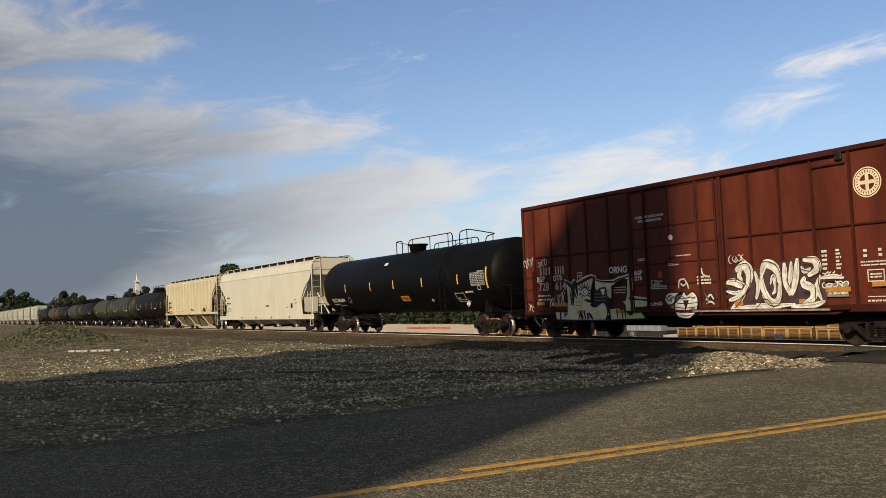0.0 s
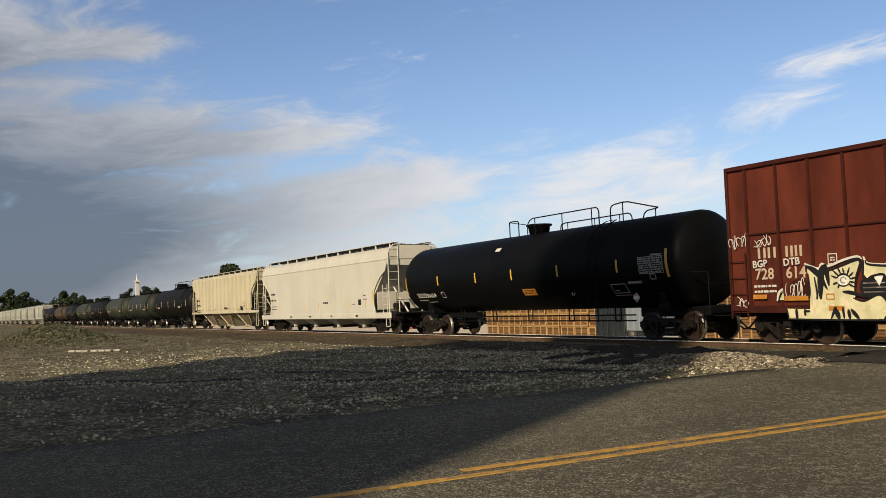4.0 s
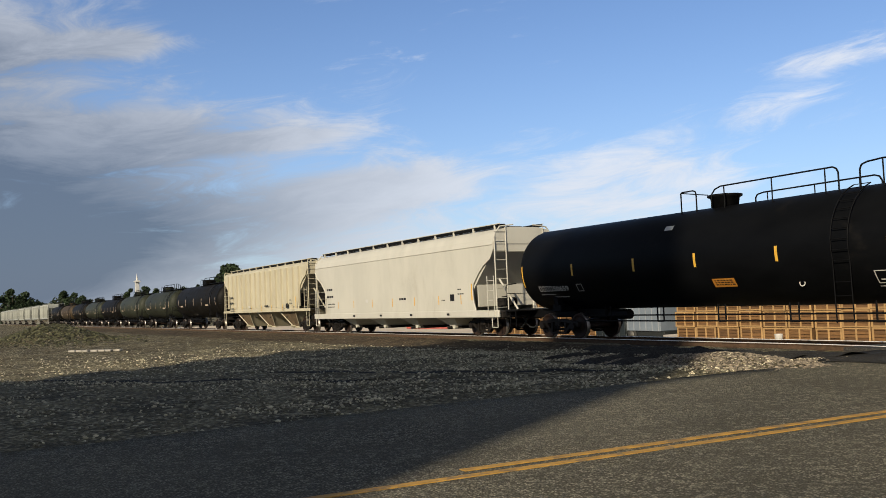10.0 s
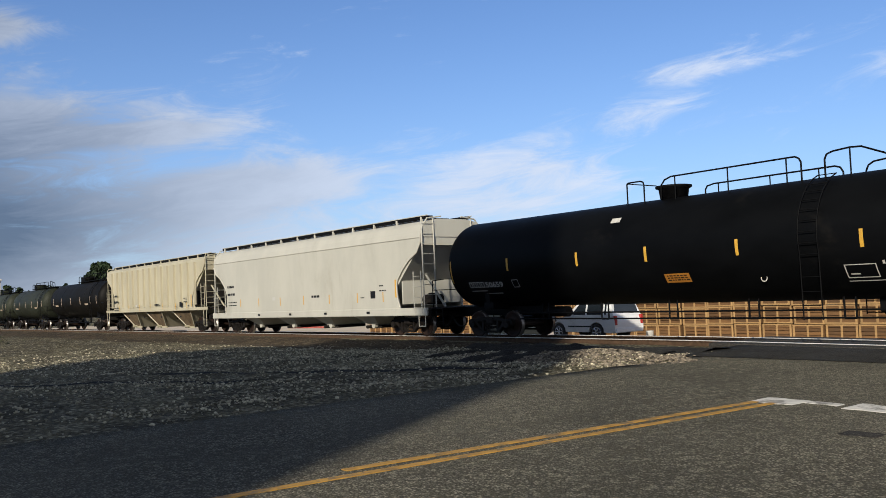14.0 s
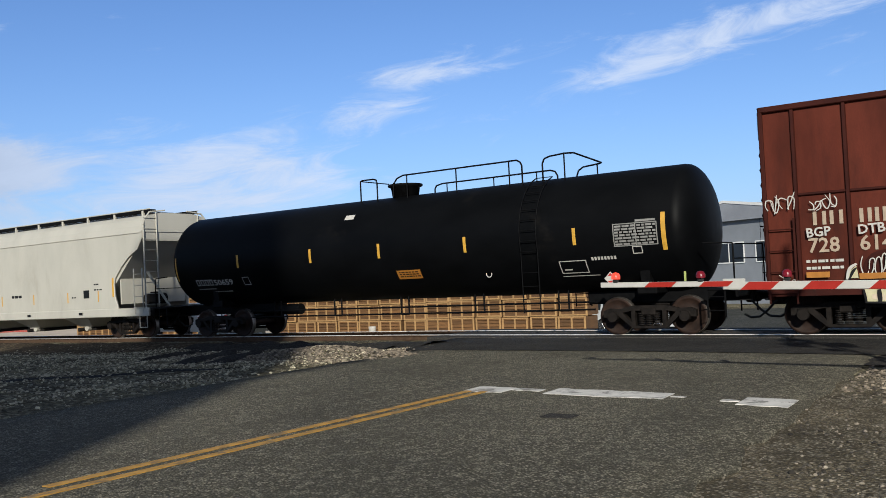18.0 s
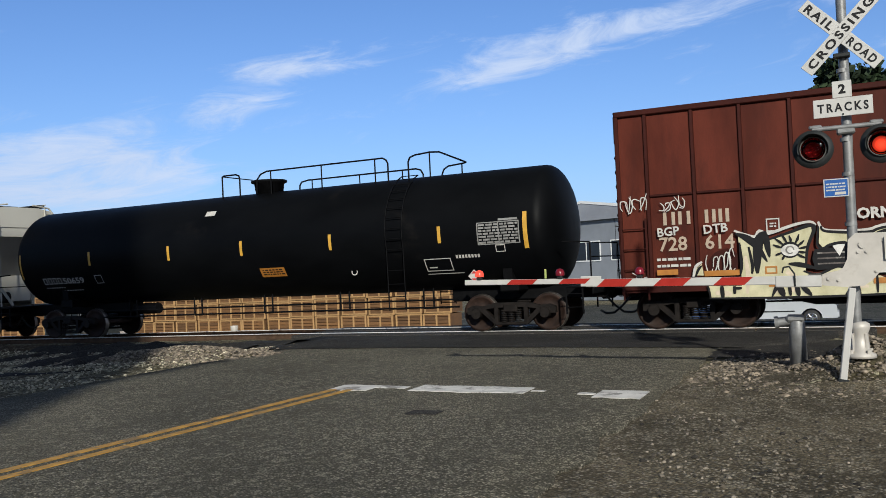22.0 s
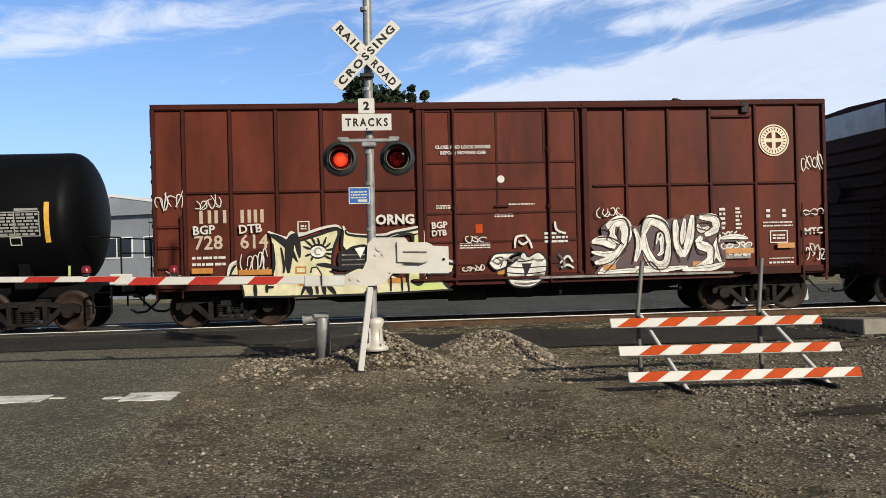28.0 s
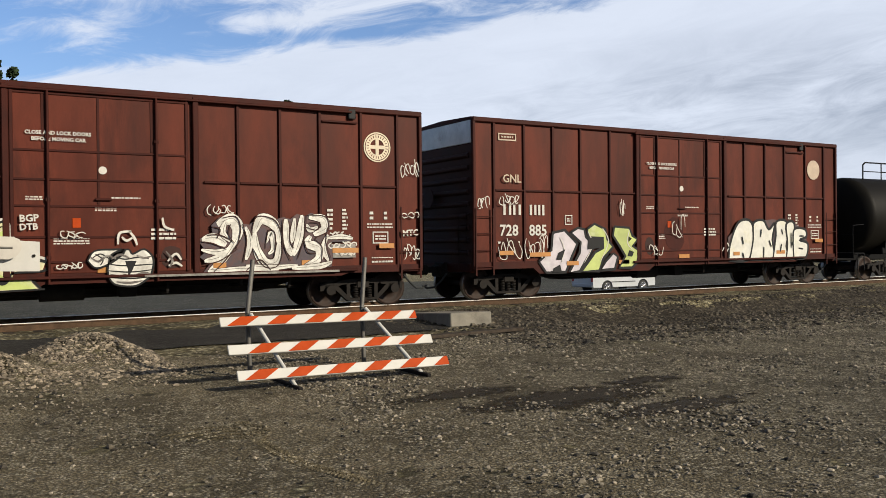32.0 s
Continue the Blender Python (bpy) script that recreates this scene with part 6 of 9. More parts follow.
        for st in (((9.6, 1.25), (9.85, 1.5), (10.0, 1.2)), ((9.75, 1.15), (9.95, 1.35), (10.05, 1.1))):
            part("graffiti_line", Kit().ribbon([(X(a), b) for a, b in flow(st)], 0.05, yg, 0.002), "mark_white", car, "white sprayed stroke")
        letters("graffiti_tag", "GNL", 0.31, "mark_tan", car, pose(X(0.95), yg - 0.004, 3.27), "faded hand-sprayed tag", 1.0, 0.004)
        for a, b, z0, z1, n, s in ((0.85, 1.5, 2.65, 2.95, 4, 72), (0.8, 1.6, 1.15, 1.75, 3, 73), (1.7, 2.5, 1.1, 1.8, 5, 74), (0.1, 0.5, 2.5, 2.9, 3, 75), (6.3, 6.9, 1.1, 1.5, 3, 76), (7.3, 7.9, 1.7, 2.3, 3, 77), (5.2, 5.4, 2.4, 2.9, 3, 78)):
            part("graffiti_tag", scrawl(Kit(), X(a), X(b), z0, z1, yg - (0.05 if 6 < a < 9.6 else 0), n, 0.026, s), "mark_white", car, "thin white sprayed tag")
    return car


def shell_profile(r, x0, x1, head):
    left = [(x0 + head * (1 - math.sin(math.pi / 2 - math.pi / 2 * i / 10)), max(0.001, r * math.sin(math.pi / 2 * i / 10))) for i in range(11)]
    right = [(x1 - (x - x0), rr) for x, rr in reversed(left)]
    return left + right


def shell(r, cz, x0, x1, head, n=48):
    return Kit().lathe(shell_profile(r, x0, x1, head), n, 0, (0, 0, cz))


def tank_car(xc, x0, x1, trucks, r, cz, material, label, detail=True, group="tank cars"):
    """A tank car; x0, x1 are the shell's ends from the car's centre."""
    car = thing("tank_car", pose(xc, TRACK_Y, 0), label, "railway wagon", group)
    part("tank", shell(r, cz, x0, x1, 0.62, 56 if detail else 28), material, car)
    k = Kit()
    for x in (x0 + 0.62, (x0 + x1) / 2 - 3.1, (x0 + x1) / 2 + 3.1, x1 - 0.62):
        if not detail:
            part("weld_band", Kit().lathe([(x - 0.03, r), (x - 0.02, r + 0.012), (x + 0.02, r + 0.012), (x + 0.03, r)], 20, 0, (0, 0, cz)), material, car)
    for s, x in ((-1, trucks[0]), (1, trucks[1])):
        k = Kit()
        e = x0 if s < 0 else x1
        out = e + s * 0.75
        k.box(((x - s * 1.9 + out) / 2, 0, 0.92), (abs(out - x + s * 1.9), 0.62, 0.34), 0.03)
        k.box((x, 0, 1.12), (0.5, 2.2, 0.26), 0.03)
        for q in (-1, 1):
            k.slab([(q * 0.85, 1.05), (q * 1.08, 1.05), (q * 1.16, cz - 0.98), (q * 0.9, cz - 1.1)], x - 0.12, x + 0.12, 0)
        part("stub_sill", k, "black_steel", car)
        k = Kit()
        k.box((e + s * 0.42, 0, 1.06), (0.62, 2.9, 0.05), 0.01)
        k.box((e + s * 0.76, 0, 0.98), (0.05, 2.9, 0.2), 0.01)
        part("end_platform", k, "black_steel", car)
        k = Kit()
        for q in (-1.38, 1.38):
            k.pipe([(e + s * 0.72, q, 1.06), (e + s * 0.72, q, 2.1), (e + s * 0.05, q, 2.14)], 0.02, 6)
        k.pipe([(e + s * 0.74, -1.38, 1.75), (e + s * 0.74, 1.38, 1.75)], 0.018, 6)
        for q in (-1.42, 1.42):
            ladder(k, e + s * 0.3 - 0.2, e + s * 0.3 + 0.2, 0.42, 1.05, q, 2)
        part("end_railing", k, "black_steel", car)
    running_gear(car, trucks)
    couplers(car, ((-1, x0 - 0.7), (1, x1 + 0.7)))
    # top fittings
    top = cz + r
    k = Kit()
    mid = (x0 + x1) / 2
    k.lathe([(top - 0.15, 0.0), (top - 0.15, 0.38), (top + 0.26, 0.44), (top + 0.30, 0.53), (top + 0.36, 0.53), (top + 0.37, 0.34), (top + 0.38, 0.0)], 20, 2, (mid + 0.05, 0, 0))
    part("dome", k, "black_steel" if detail else material, car)
    k = Kit()
    k.box((mid + 2.4, 0, top + 0.06), (8.6, 0.9, 0.05), 0.01)
    if not detail:
        part("walkway", k, "black_steel", car)

    def hoop(a, b, hgt, low, y, slope=0.0, posts=2):
        kk = Kit()
        c = 0.14
        kk.pipe([(a, y, top - low), (a, y, top + hgt - c), (a + c * 0.35, y, top + hgt - c * 0.35), (a + c, y, top + hgt), (b - c, y, top + hgt - slope), (b - c * 0.3, y, top + hgt - slope - c * 0.4), (b, y, top + hgt - slope - c), (b, y, top - low)], 0.026, 7)
        for i in range(1, posts):
            x = a + (b - a) * i / posts
            kk.pipe([(x, y, top - low), (x, y, top + hgt - slope * i / posts)], 0.022, 6)
        return part("railing", kk, "black_steel", car)
    if detail:
        yn, yf = -0.55, 0.55

        def rail(pts, r=0.024):
            part("railing", Kit().pipe([(mid + 0.28 + q[0], q[1], q[2]) for q in pts], r, 7), "black_steel", car)
        hi, lo = top + 0.57, top + 0.33
        rail([(-1.52, yn, top - 0.14), (-1.52, yn, hi - 0.03), (-1.45, yn, hi), (-1.02, yn, hi), (-0.91, yn, hi - 0.04), (-0.88, yn, hi - 0.13), (-0.88, yn, top - 0.14)])
        rail([(-1.52, yn, hi - 0.02), (-0.5, yn + 0.1, hi - 0.20)], 0.016)
        rail([(-0.28, yn, top - 0.05), (-0.26, yn, hi - 0.22), (-0.12, yn, hi - 0.07), (0.10, yn, hi), (3.92, yn, hi), (4.03, yn, hi - 0.06), (4.08, yn, hi - 0.16), (4.08, yn, top - 0.14)])
        for x in (0.23, 1.96, 3.68):
            rail([(x, yn, top - 0.14), (x, yn, hi)], 0.02)
        rail([(0.47, yf, top - 0.14), (0.48, yf, lo - 0.14), (0.55, yf, lo - 0.04), (0.77, yf, lo), (4.38, yf, lo), (4.53, yf, lo - 0.05), (4.60, yf, lo - 0.18), (4.60, yf, top - 0.14)])
        for x in (0.92, 2.55, 3.95):
            rail([(x, yf, top - 0.14), (x, yf, lo)], 0.018)
        rail([(4.70, yn, top - 0.14), (4.70, yn, hi - 0.18), (4.76, yn, hi - 0.06), (4.92, yn, hi - 0.01), (5.34, yn, hi + 0.02), (5.62, yn, hi), (5.92, yf, lo + 0.04), (5.86, yf, lo + 0.02), (5.38, yf, lo - 0.02), (5.24, yf, lo - 0.10), (5.18, yf, lo - 0.24), (5.18, yf, top - 0.14)])
        rail([(5.34, yn, top - 0.14), (5.34, yn, hi + 0.02)], 0.02)
        rail([(5.79, yf, top - 0.14), (5.79, yf, lo + 0.02)], 0.02)
    else:
        y = -0.45
        hoop(mid - 1.6, mid - 0.95, 0.50, 0.12, y, 0.0, 1)
        hoop(mid - 0.3, mid + 4.15, 0.58, 0.12, y, 0.0, 3)
        hoop(mid + 4.85, mid + 6.45, 0.62, 0.12, y, 0.20, 2)
        part("valve_box", Kit().box((mid - 0.6, 0, top + 0.22), (1.1, 0.8, 0.5), 0.04), "black_steel", car)
        for v in (0.10, 0.27, 0.46, 0.64, 0.82, 0.93):
            x = x0 + (x1 - x0) * v
            part("stripe", on_shell(Kit(), 0, r, cz, x, x + 0.09, cz - 0.35, cz + 0.25), "mark_tan", car, "faded reflective tick")
        for v in (0.14, 0.72):
            x = x0 + (x1 - x0) * v
            part("stencil", on_shell(Kit(), 0, r, cz, x, x + 0.9, cz - 0.42, cz - 0.30, n=2), "mark_tan", car, "faded unreadable stencil")
    # side ladder, under-tank pipes
    lx = mid + 5.0
    for q in (-1, 1):
        k = Kit()
        pts = [(q * (r + 0.10) * math.cos(a), cz + (r + 0.10) * math.sin(a)) for a in np.linspace(-0.25, 1.25, 10)]
        for x in (lx - 0.24, lx + 0.24):
            k.pipe([(x, p, z) for p, z in pts], 0.018, 5)
            k.pipe([(x, q * (r + 0.05), cz - 0.42), (x, q * (r + 0.02), 0.62)], 0.018, 5)
        for p, z in pts[::1]:
            k.rod((lx - 0.24, p, z), (lx + 0.24, p, z), 0.012, 5)
        for z in (0.66, 0.98, 1.3, 1.65):
            k.rod((lx - 0.24, q * (r + 0.03), z), (lx + 0.24, q * (r + 0.03), z), 0.013, 5)
        part("side_ladder", k, "black_steel", car)
    k = Kit()
    for y, z in ((-1.0, 0.84), (-1.0, 0.65)):
        k.pipe([(trucks[0] + 1.5, y, z), (trucks[1] - 1.4, y, z)], 0.027, 6)
    for x in np.linspace(trucks[0] + 2.6, trucks[1] - 2.4, 5):
        k.pipe([(x, -1.0, cz - r + 0.1), (x, -1.0, 0.64), (x + 0.28, -1.0, 0.64), (x + 0.28, -1.0, cz - r + 0.1)], 0.026, 5)
    k.rod((trucks[0] + 2.3, -0.4, 0.86), (trucks[0] + 3.2, -0.4, 0.86), 0.17, 12)
    part("piping", k, "black_steel", car)
    return car


def on_shell(k, xc, r, cz, x0, x1, z0, z1, lift=0.006, n=5):
    """A painted patch that follows the shell; x from the car's centre, z over the rail."""
    vs = []
    for i in range(n + 1):
        z = z0 + (z1 - z0) * i / n
        y = -math.sqrt(max(0.01, (r + lift) ** 2 - (z - cz) ** 2))
        vs += [(x0, y, z), (x1, y, z)]
    k.put(vs, [(2 * i, 2 * i + 1, 2 * i + 3, 2 * i + 2) for i in range(n)])
    return k


TANK_XC, TANK_R, TANK_CZ = -15.1, 1.55, 2.60


def main_tank():
    car = tank_car(TANK_XC, -9.6, 9.05, (-7.5, 7.6), TANK_R, TANK_CZ, "tank_black", "long black tank car with yellow stripes and white stencils")

    def at(x, z):
        """A mark's place along the shell."""
        ys = TRACK_Y - math.sqrt(TANK_R ** 2 - (z - TANK_CZ) ** 2)
        return x * ys / 20.0 - TANK_XC, z
    for x, w0, w1, z0, z1 in [(x, 0.045, 0.045, 2.28, 2.70) for x in (-21.45, -18.24, -15.55, -12.57, -9.3)] + [(-6.98, 0.05, 0.06, 2.03, 2.92), (-24.55, 0.0, 0.06, 1.95, 2.75)]:
        a, _ = at(x, 2.5)
        part("stripe", on_shell(Kit(), TANK_XC, TANK_R, TANK_CZ, a - w0, a + w1, z0, z1), "mark_yellow", car, "yellow reflective stripe")

    def flat(x0, x1, z):
        ys = math.sqrt(TANK_R ** 2 - (z - TANK_CZ) ** 2)
        f = (TRACK_Y - ys) / 20.0
        return x0 * f - TANK_XC, x1 * f - TANK_XC, -ys
    a, b, y = flat(-14.87, -14.04, 1.77)
    part("placard", on_shell(Kit(), TANK_XC, TANK_R, TANK_CZ, a, b, 1.65, 1.90), "mark_orange", car, "orange panel with small print")
    k = Kit()
    for i, z in enumerate((1.84, 1.78, 1.72)):
        x = a + 0.08
        while x < b - 0.12:
            wd = 0.05 + 0.03 * ((i * 7 + int(x * 31)) % 3)
            on_shell(k, TANK_XC, TANK_R, TANK_CZ, x, x + wd, z - 0.016, z + 0.016, 0.009, 1)
            x += wd + 0.03
    part("placard_print", k, "mark_black", car, "small dark unreadable print")
    k = Kit()
    a, b, y = flat(-8.21, -7.16, 2.45)
    for i in range(7):
        z = 2.20 + i * 0.072
        x = a
        r = random.Random(i)
        while x < b - 0.05:
            wd = min(b - x, r.uniform(0.06, 0.2))
            on_shell(k, TANK_XC, TANK_R, TANK_CZ, x, x + wd, z, z + 0.045, n=1)
            x += wd + 0.03
    on_shell(k, TANK_XC, TANK_R, TANK_CZ, b - 0.5, b, 2.74, 2.79, n=1)
    for x in (a - 0.04, b + 0.01, (a + b) / 2):
        on_shell(k, TANK_XC, TANK_R, TANK_CZ, x, x + 0.025, 2.17, 2.72)
    for z in (2.17, 2.70):
        on_shell(k, TANK_XC, TANK_R, TANK_CZ, a - 0.04, b + 0.03, z, z + 0.022, n=1)
    part("stencil", k, "mark_dim", car, "white stencilled panel", None, "stuff")
    k = Kit()
    a, b, y = flat(-9.71, -8.96, 1.74)
    for q in ((a, b, 1.58, 1.60), (a, b, 1.88, 1.90), (a, a + 0.025, 1.58, 1.9), (b - 0.025, b, 1.58, 1.9), (a - 0.02, b + 0.25, 1.50, 1.52)):
        on_shell(k, TANK_XC, TANK_R, TANK_CZ, *q, n=2)
    on_shell(k, TANK_XC, TANK_R, TANK_CZ, a + 0.1, a + 0.32, 1.66, 1.69, n=1)
    part("stencil", k, "mark_white", car, "white stencilled panel", None, "stuff")
    k = Kit()
    a, b, y = flat(-8.85, -8.2, 1.92)
    x = a
    for i in range(8):
        on_shell(k, TANK_XC, TANK_R, TANK_CZ, x, x + 0.055, 1.88, 1.96, n=1)
        x += 0.085
    part("stencil", k, "mark_white", car, "white stencilled panel", None, "stuff")
    k = Kit()
    a, b, y = flat(-7.75, -7.5, 2.0)
    for q in ((a, b, 1.98, 2.0), (a, b, 2.14, 2.16), (a, a + 0.02, 1.98, 2.16), (b - 0.02, b, 1.98, 2.16)):
        on_shell(k, TANK_XC, TANK_R, TANK_CZ, *q, n=2)
    part("stencil", k, "mark_white", car, "white stencilled panel", None, "stuff")
    k = Kit()
    a, b, y = flat(-23.45, -21.5, 1.8)
    for i in range(8):
        x = a + (b - a) * i / 18
        on_shell(k, TANK_XC, TANK_R, TANK_CZ, x, x + 0.08, 1.63, 1.66, n=1)
        on_shell(k, TANK_XC, TANK_R, TANK_CZ, x + 0.7, x + 0.78, 1.53, 1.56, n=1)
    part("stencil", k, "mark_white", car, "white stencilled panel", None, "stuff")
    k = Kit()
    a, b, y = flat(-23.45, -22.75, 1.85)
    for i in range(4):
        x = a + i * 0.21
        for q in ((x, x + 0.15, 1.76, 1.79), (x, x + 0.15, 1.93, 1.96), (x, x + 0.03, 1.76, 1.96), (x + 0.12, x + 0.15, 1.76, 1.96)):
            on_shell(k, TANK_XC, TANK_R, TANK_CZ, *q, n=1)
    part("stencil", k, "mark_white", car, "white stencilled panel", None, "stuff")
    k = Kit()
    a, b, y = flat(-21.2, -20.9, 1.85)
    for q in ((a, b, 1.72, 1.74), (a, b, 1.96, 1.98), (a, a + 0.02, 1.72, 1.98), (b - 0.02, b, 1.72, 1.98)):
        on_shell(k, TANK_XC, TANK_R, TANK_CZ, *q, n=2)
    part("stencil", k, "mark_white", car, "white stencilled panel", None, "stuff")
    k = Kit()
    a, b, y = flat(-16.75, -16.4, 3.55)
    on_shell(k, TANK_XC, TANK_R, TANK_CZ, a, b, 3.50, 3.64)
    part("stencil", k, "mark_white", car, "white stencilled mark")
    a, b, y = flat(-22.55, -21.4, 1.85)
    tilt = math.degrees(math.asin((TANK_CZ - 1.86) / TANK_R))
    letters("number", "50659", 0.29, "mark_white", car, pose(a, y - 0.0, 1.76, tilt, 0, 0), "painted car number", 1.25, 0.004)
    k = Kit()
    n = 12
    a, b, y = flat(-11.82, -11.82, 1.67)
    vs = [(a + q * math.cos(6.2832 * i / n), y - 0.02, 1.67 + q * math.sin(6.2832 * i / n)) for q in (0.07, 0.095) for i in range(n)]
    k.put(vs, [(i, (i + 1) % n, n + (i + 1) % n, n + i) for i in range(n)])
    part("stencil", k, "mark_white", car)
    # warning diamond
    k = Kit()
    a, b, y = flat(-8.15, -8.15, 1.45)
    k.slab([(a - 0.16, 1.42), (a, 1.26), (a + 0.16, 1.42), (a, 1.58)], -TANK_R - 0.03, -TANK_R - 0.02, 1)
    di = part("warning_diamond", k, "mark_white", car, "red and white diamond placard")
    part("diamond_tip", Kit().slab([(a - 0.07, 1.48), (a + 0.07, 1.48), (a, 1.555)], -TANK_R - 0.036, -TANK_R - 0.031, 1).slab([(a - 0.07, 1.36), (a + 0.07, 1.36), (a, 1.285)], -TANK_R - 0.036, -TANK_R - 0.031, 1), "mark_red", di)
    return car


def hopper_car(xc, half, ztop, material, ribbed, label, gates, trucks, detail=True):
    """A covered hopper with sloped ends, roof walk and discharge gates."""
    car = thing("hopper_car", pose(xc, TRACK_Y, 0), label, "railway wagon", "covered hoppers")
    hw, zb, zs = (1.58, 1.50, 1.32) if ribbed else (1.58, 1.12, 0.82)
    zr = ztop - 0.30
    # body with deep sloping ends between two thin side sheets that have a shallow cut
    if not ribbed:
        zr = ztop - 0.70
    zc = zr - (0.42 if not ribbed else 0.62)
    cut, deep = 1.2, 2.6

    low = 0.42 if not ribbed else 0.20
    edge = [(0.0, zr - 0.22), (0.27, zr - 0.60), (0.81, zr - 0.87), (1.23, zr - 1.20), (1.59, zr - 1.58), (1.67, zr - 1.82), (1.64, zb + low), (1.48, zb)]

    def side_outline():
        """The side sheet: its ends are cut back in a curve below the eaves."""
        return [(-half, zr), (half, zr)] + [(half - q, z) for q, z in edge] + [(q - half, z) for q, z in reversed(edge)]
    core = [(-half + 0.1, zr), (half - 0.1, zr), (half - 0.1, zc + 0.1), (half - deep, zb), (-half + deep, zb), (-half + 0.1, zc + 0.1)]
    part("body", Kit().slab(core, -hw + 0.05, hw - 0.05, 1), material, car)
    for s in (-1, 1):
        part("side_sheet", Kit().slab(side_outline(), s * (hw - 0.025) - 0.025, s * (hw - 0.025) + 0.025, 1), material, car)
    for s in (-1, 1):
        for d in (-1, 1):
            part("end_trim", Kit().pipe([(d * (half - q), s * (hw + 0.005), z) for q, z in edge], 0.028, 6), material, car)
    k = Kit()
    if ribbed:
        prof = [(-hw, zr - 0.0), (-hw + 0.02, zr + 0.10), (-hw + 0.22, zr + 0.24), (-0.7, ztop), (0.7, ztop), (hw - 0.22, zr + 0.24), (hw - 0.02, zr + 0.10), (hw, zr - 0.0)]
    else:
        prof = [(-hw - 0.01, zr), (-hw + 0.06, zr + 0.22), (-hw + 0.18, zr + 0.45), (-hw + 0.36, zr + 0.60), (-0.7, ztop), (0.7, ztop), (hw - 0.36, zr + 0.60), (hw - 0.18, zr + 0.45), (hw - 0.06, zr + 0.22), (hw + 0.01, zr)]
    k.slab(prof, -half, half, 0)
    part("roof", k, material, car)
    if ribbed:
        rib = outward(mesh_of("side_rib", Kit().slab([(-0.05, 0), (-0.035, -0.11), (0.035, -0.11), (0.05, 0)], zb + 0.15, zr, 2)))
        rib.materials.append(M[material])
        cnt = 15
        for s in (-1, 1):
            for i in range(cnt):
                ob = new("side_rib", rib)
                ob.parent = car
                ob.matrix_basis = pose(-half + 1.3 + i * (2 * half - 2.6) / (cnt - 1), s * hw, 0, 0, 0, 0 if s < 0 else 180)
    else:
        for s in (-1, 1):
            part("belt_rail", Kit().box((0, s * (hw + 0.005), zr - 0.02), (2 * half - 0.1, 0.045, 0.05), 0.015), material, car)
    # sill
    for s in (-1, 1):
        k = Kit()
        k.box((0, s * (hw - 0.02), (zb + zs) / 2), (2 * half + 0.5, 0.09, zb - zs), 0.02)
        part("side_sill", k, material, car)
    # roof walk with stands and hatch covers
    k = Kit()
    for s in (-1, 1):
        k.box((0, s * 0.95, ztop + 0.08), (2 * half - 0.3, 0.3, 0.11), 0.01)
    part("roof_walk", k, "black_steel", car, "dark grated running boards")
    for s in (-1, 1):
        part("walk_edge", Kit().box((0, s * 1.105, ztop + 0.145), (2 * half - 0.2, 0.03, 0.035), 0.006), material, car, "pale edge bar of the running board")
    stand = outward(mesh_of("walk_stand", Kit().box((0, 0, 0), (0.07, 0.10, 0.40), 0.01)))
    stand.materials.append(M[material])
    for i in range(12):
        for s in (-1, 1):
            ob = new("walk_stand", stand)
            ob.parent = car
            ob.matrix_basis = pose(-half + 0.5 + i * (2 * half - 1.0) / 11, s * 1.1, ztop - 0.10)
    k = Kit()
    k.box((0, 0, ztop + 0.04), (2 * half - 1.2, 0.75, 0.1), 0.02)
    part("hatch_cover", k, "grime", car)
    # ends: posts, ladders, platforms, slope sheets
    for s in (-1, 1):
        e = s * half
        k = Kit()
        k.box((e - s * 0.06, 0, (zr + zc) / 2 + 0.05), (0.05, 2 * hw - 0.12, zr - zc - 0.1), 0.0)
        part("end_sheet", k, material, car)
        part("bulkhead", Kit().box((e - s * 1.5, 0, (zb + zc) / 2 - 0.1), (0.06, 2 * hw - 0.3, zc - zb - 0.5), 0.0), "grime" if ribbed else material, car, "dusty end bulkhead")
        k = Kit()
        for q in (-1, 1):
            k.pipe([(e + s * 0.02, q * (hw - 0.06), zs + 0.2), (e + s * 0.02, q * (hw - 0.06), zr + 0.25), (e - s * 0.02, q * (hw - 0.12), zr + 0.38), (e - s * 0.05, q * (hw - 0.4), ztop + 0.02), (e - s * 0.05, q * 0.5, ztop + 0.10)], 0.03, 6)
            k.pipe([(e + s * 0.02, q * 0.95, zb), (e + s * 0.02, q * 0.95, ztop + 0.0)], 0.028, 6)
            for z in np.linspace(zs + 0.4, ztop - 0.2, 9):
                k.rod((e + s * 0.03, q * (hw - 0.06), z), (e + s * 0.03, q * 0.95, z), 0.014, 5)
            ladder(k, e - s * 0.02, e - s * 0.5, zs + 0.1, zr - 1.3, q * (hw + 0.03), 4, 0.014)
            k.rod((e - s * 0.1, q * 0.4, zb), (e - s * (cut * 0.55), q * 0.9, zr - 1.4), 0.05, 6)
            k.pipe([(e + s * 0.1, q * (hw - 0.02), zs), (e + s * 0.1, q * (hw - 0.02), 0.42), (e - s * 0.3, q * (hw - 0.02), 0.42), (e - s * 0.3, q * (hw - 0.02), zs)], 0.02, 5)
        part("end_ladder", k, material, car)
        k = Kit()
        k.box((e - s * 0.7, 0, zb - 0.06), (1.9, 2.6, 0.08), 0.01)
        k.box((e + s * 0.22, 0, 0.92), (0.12, 2.9, 0.24), 0.02)
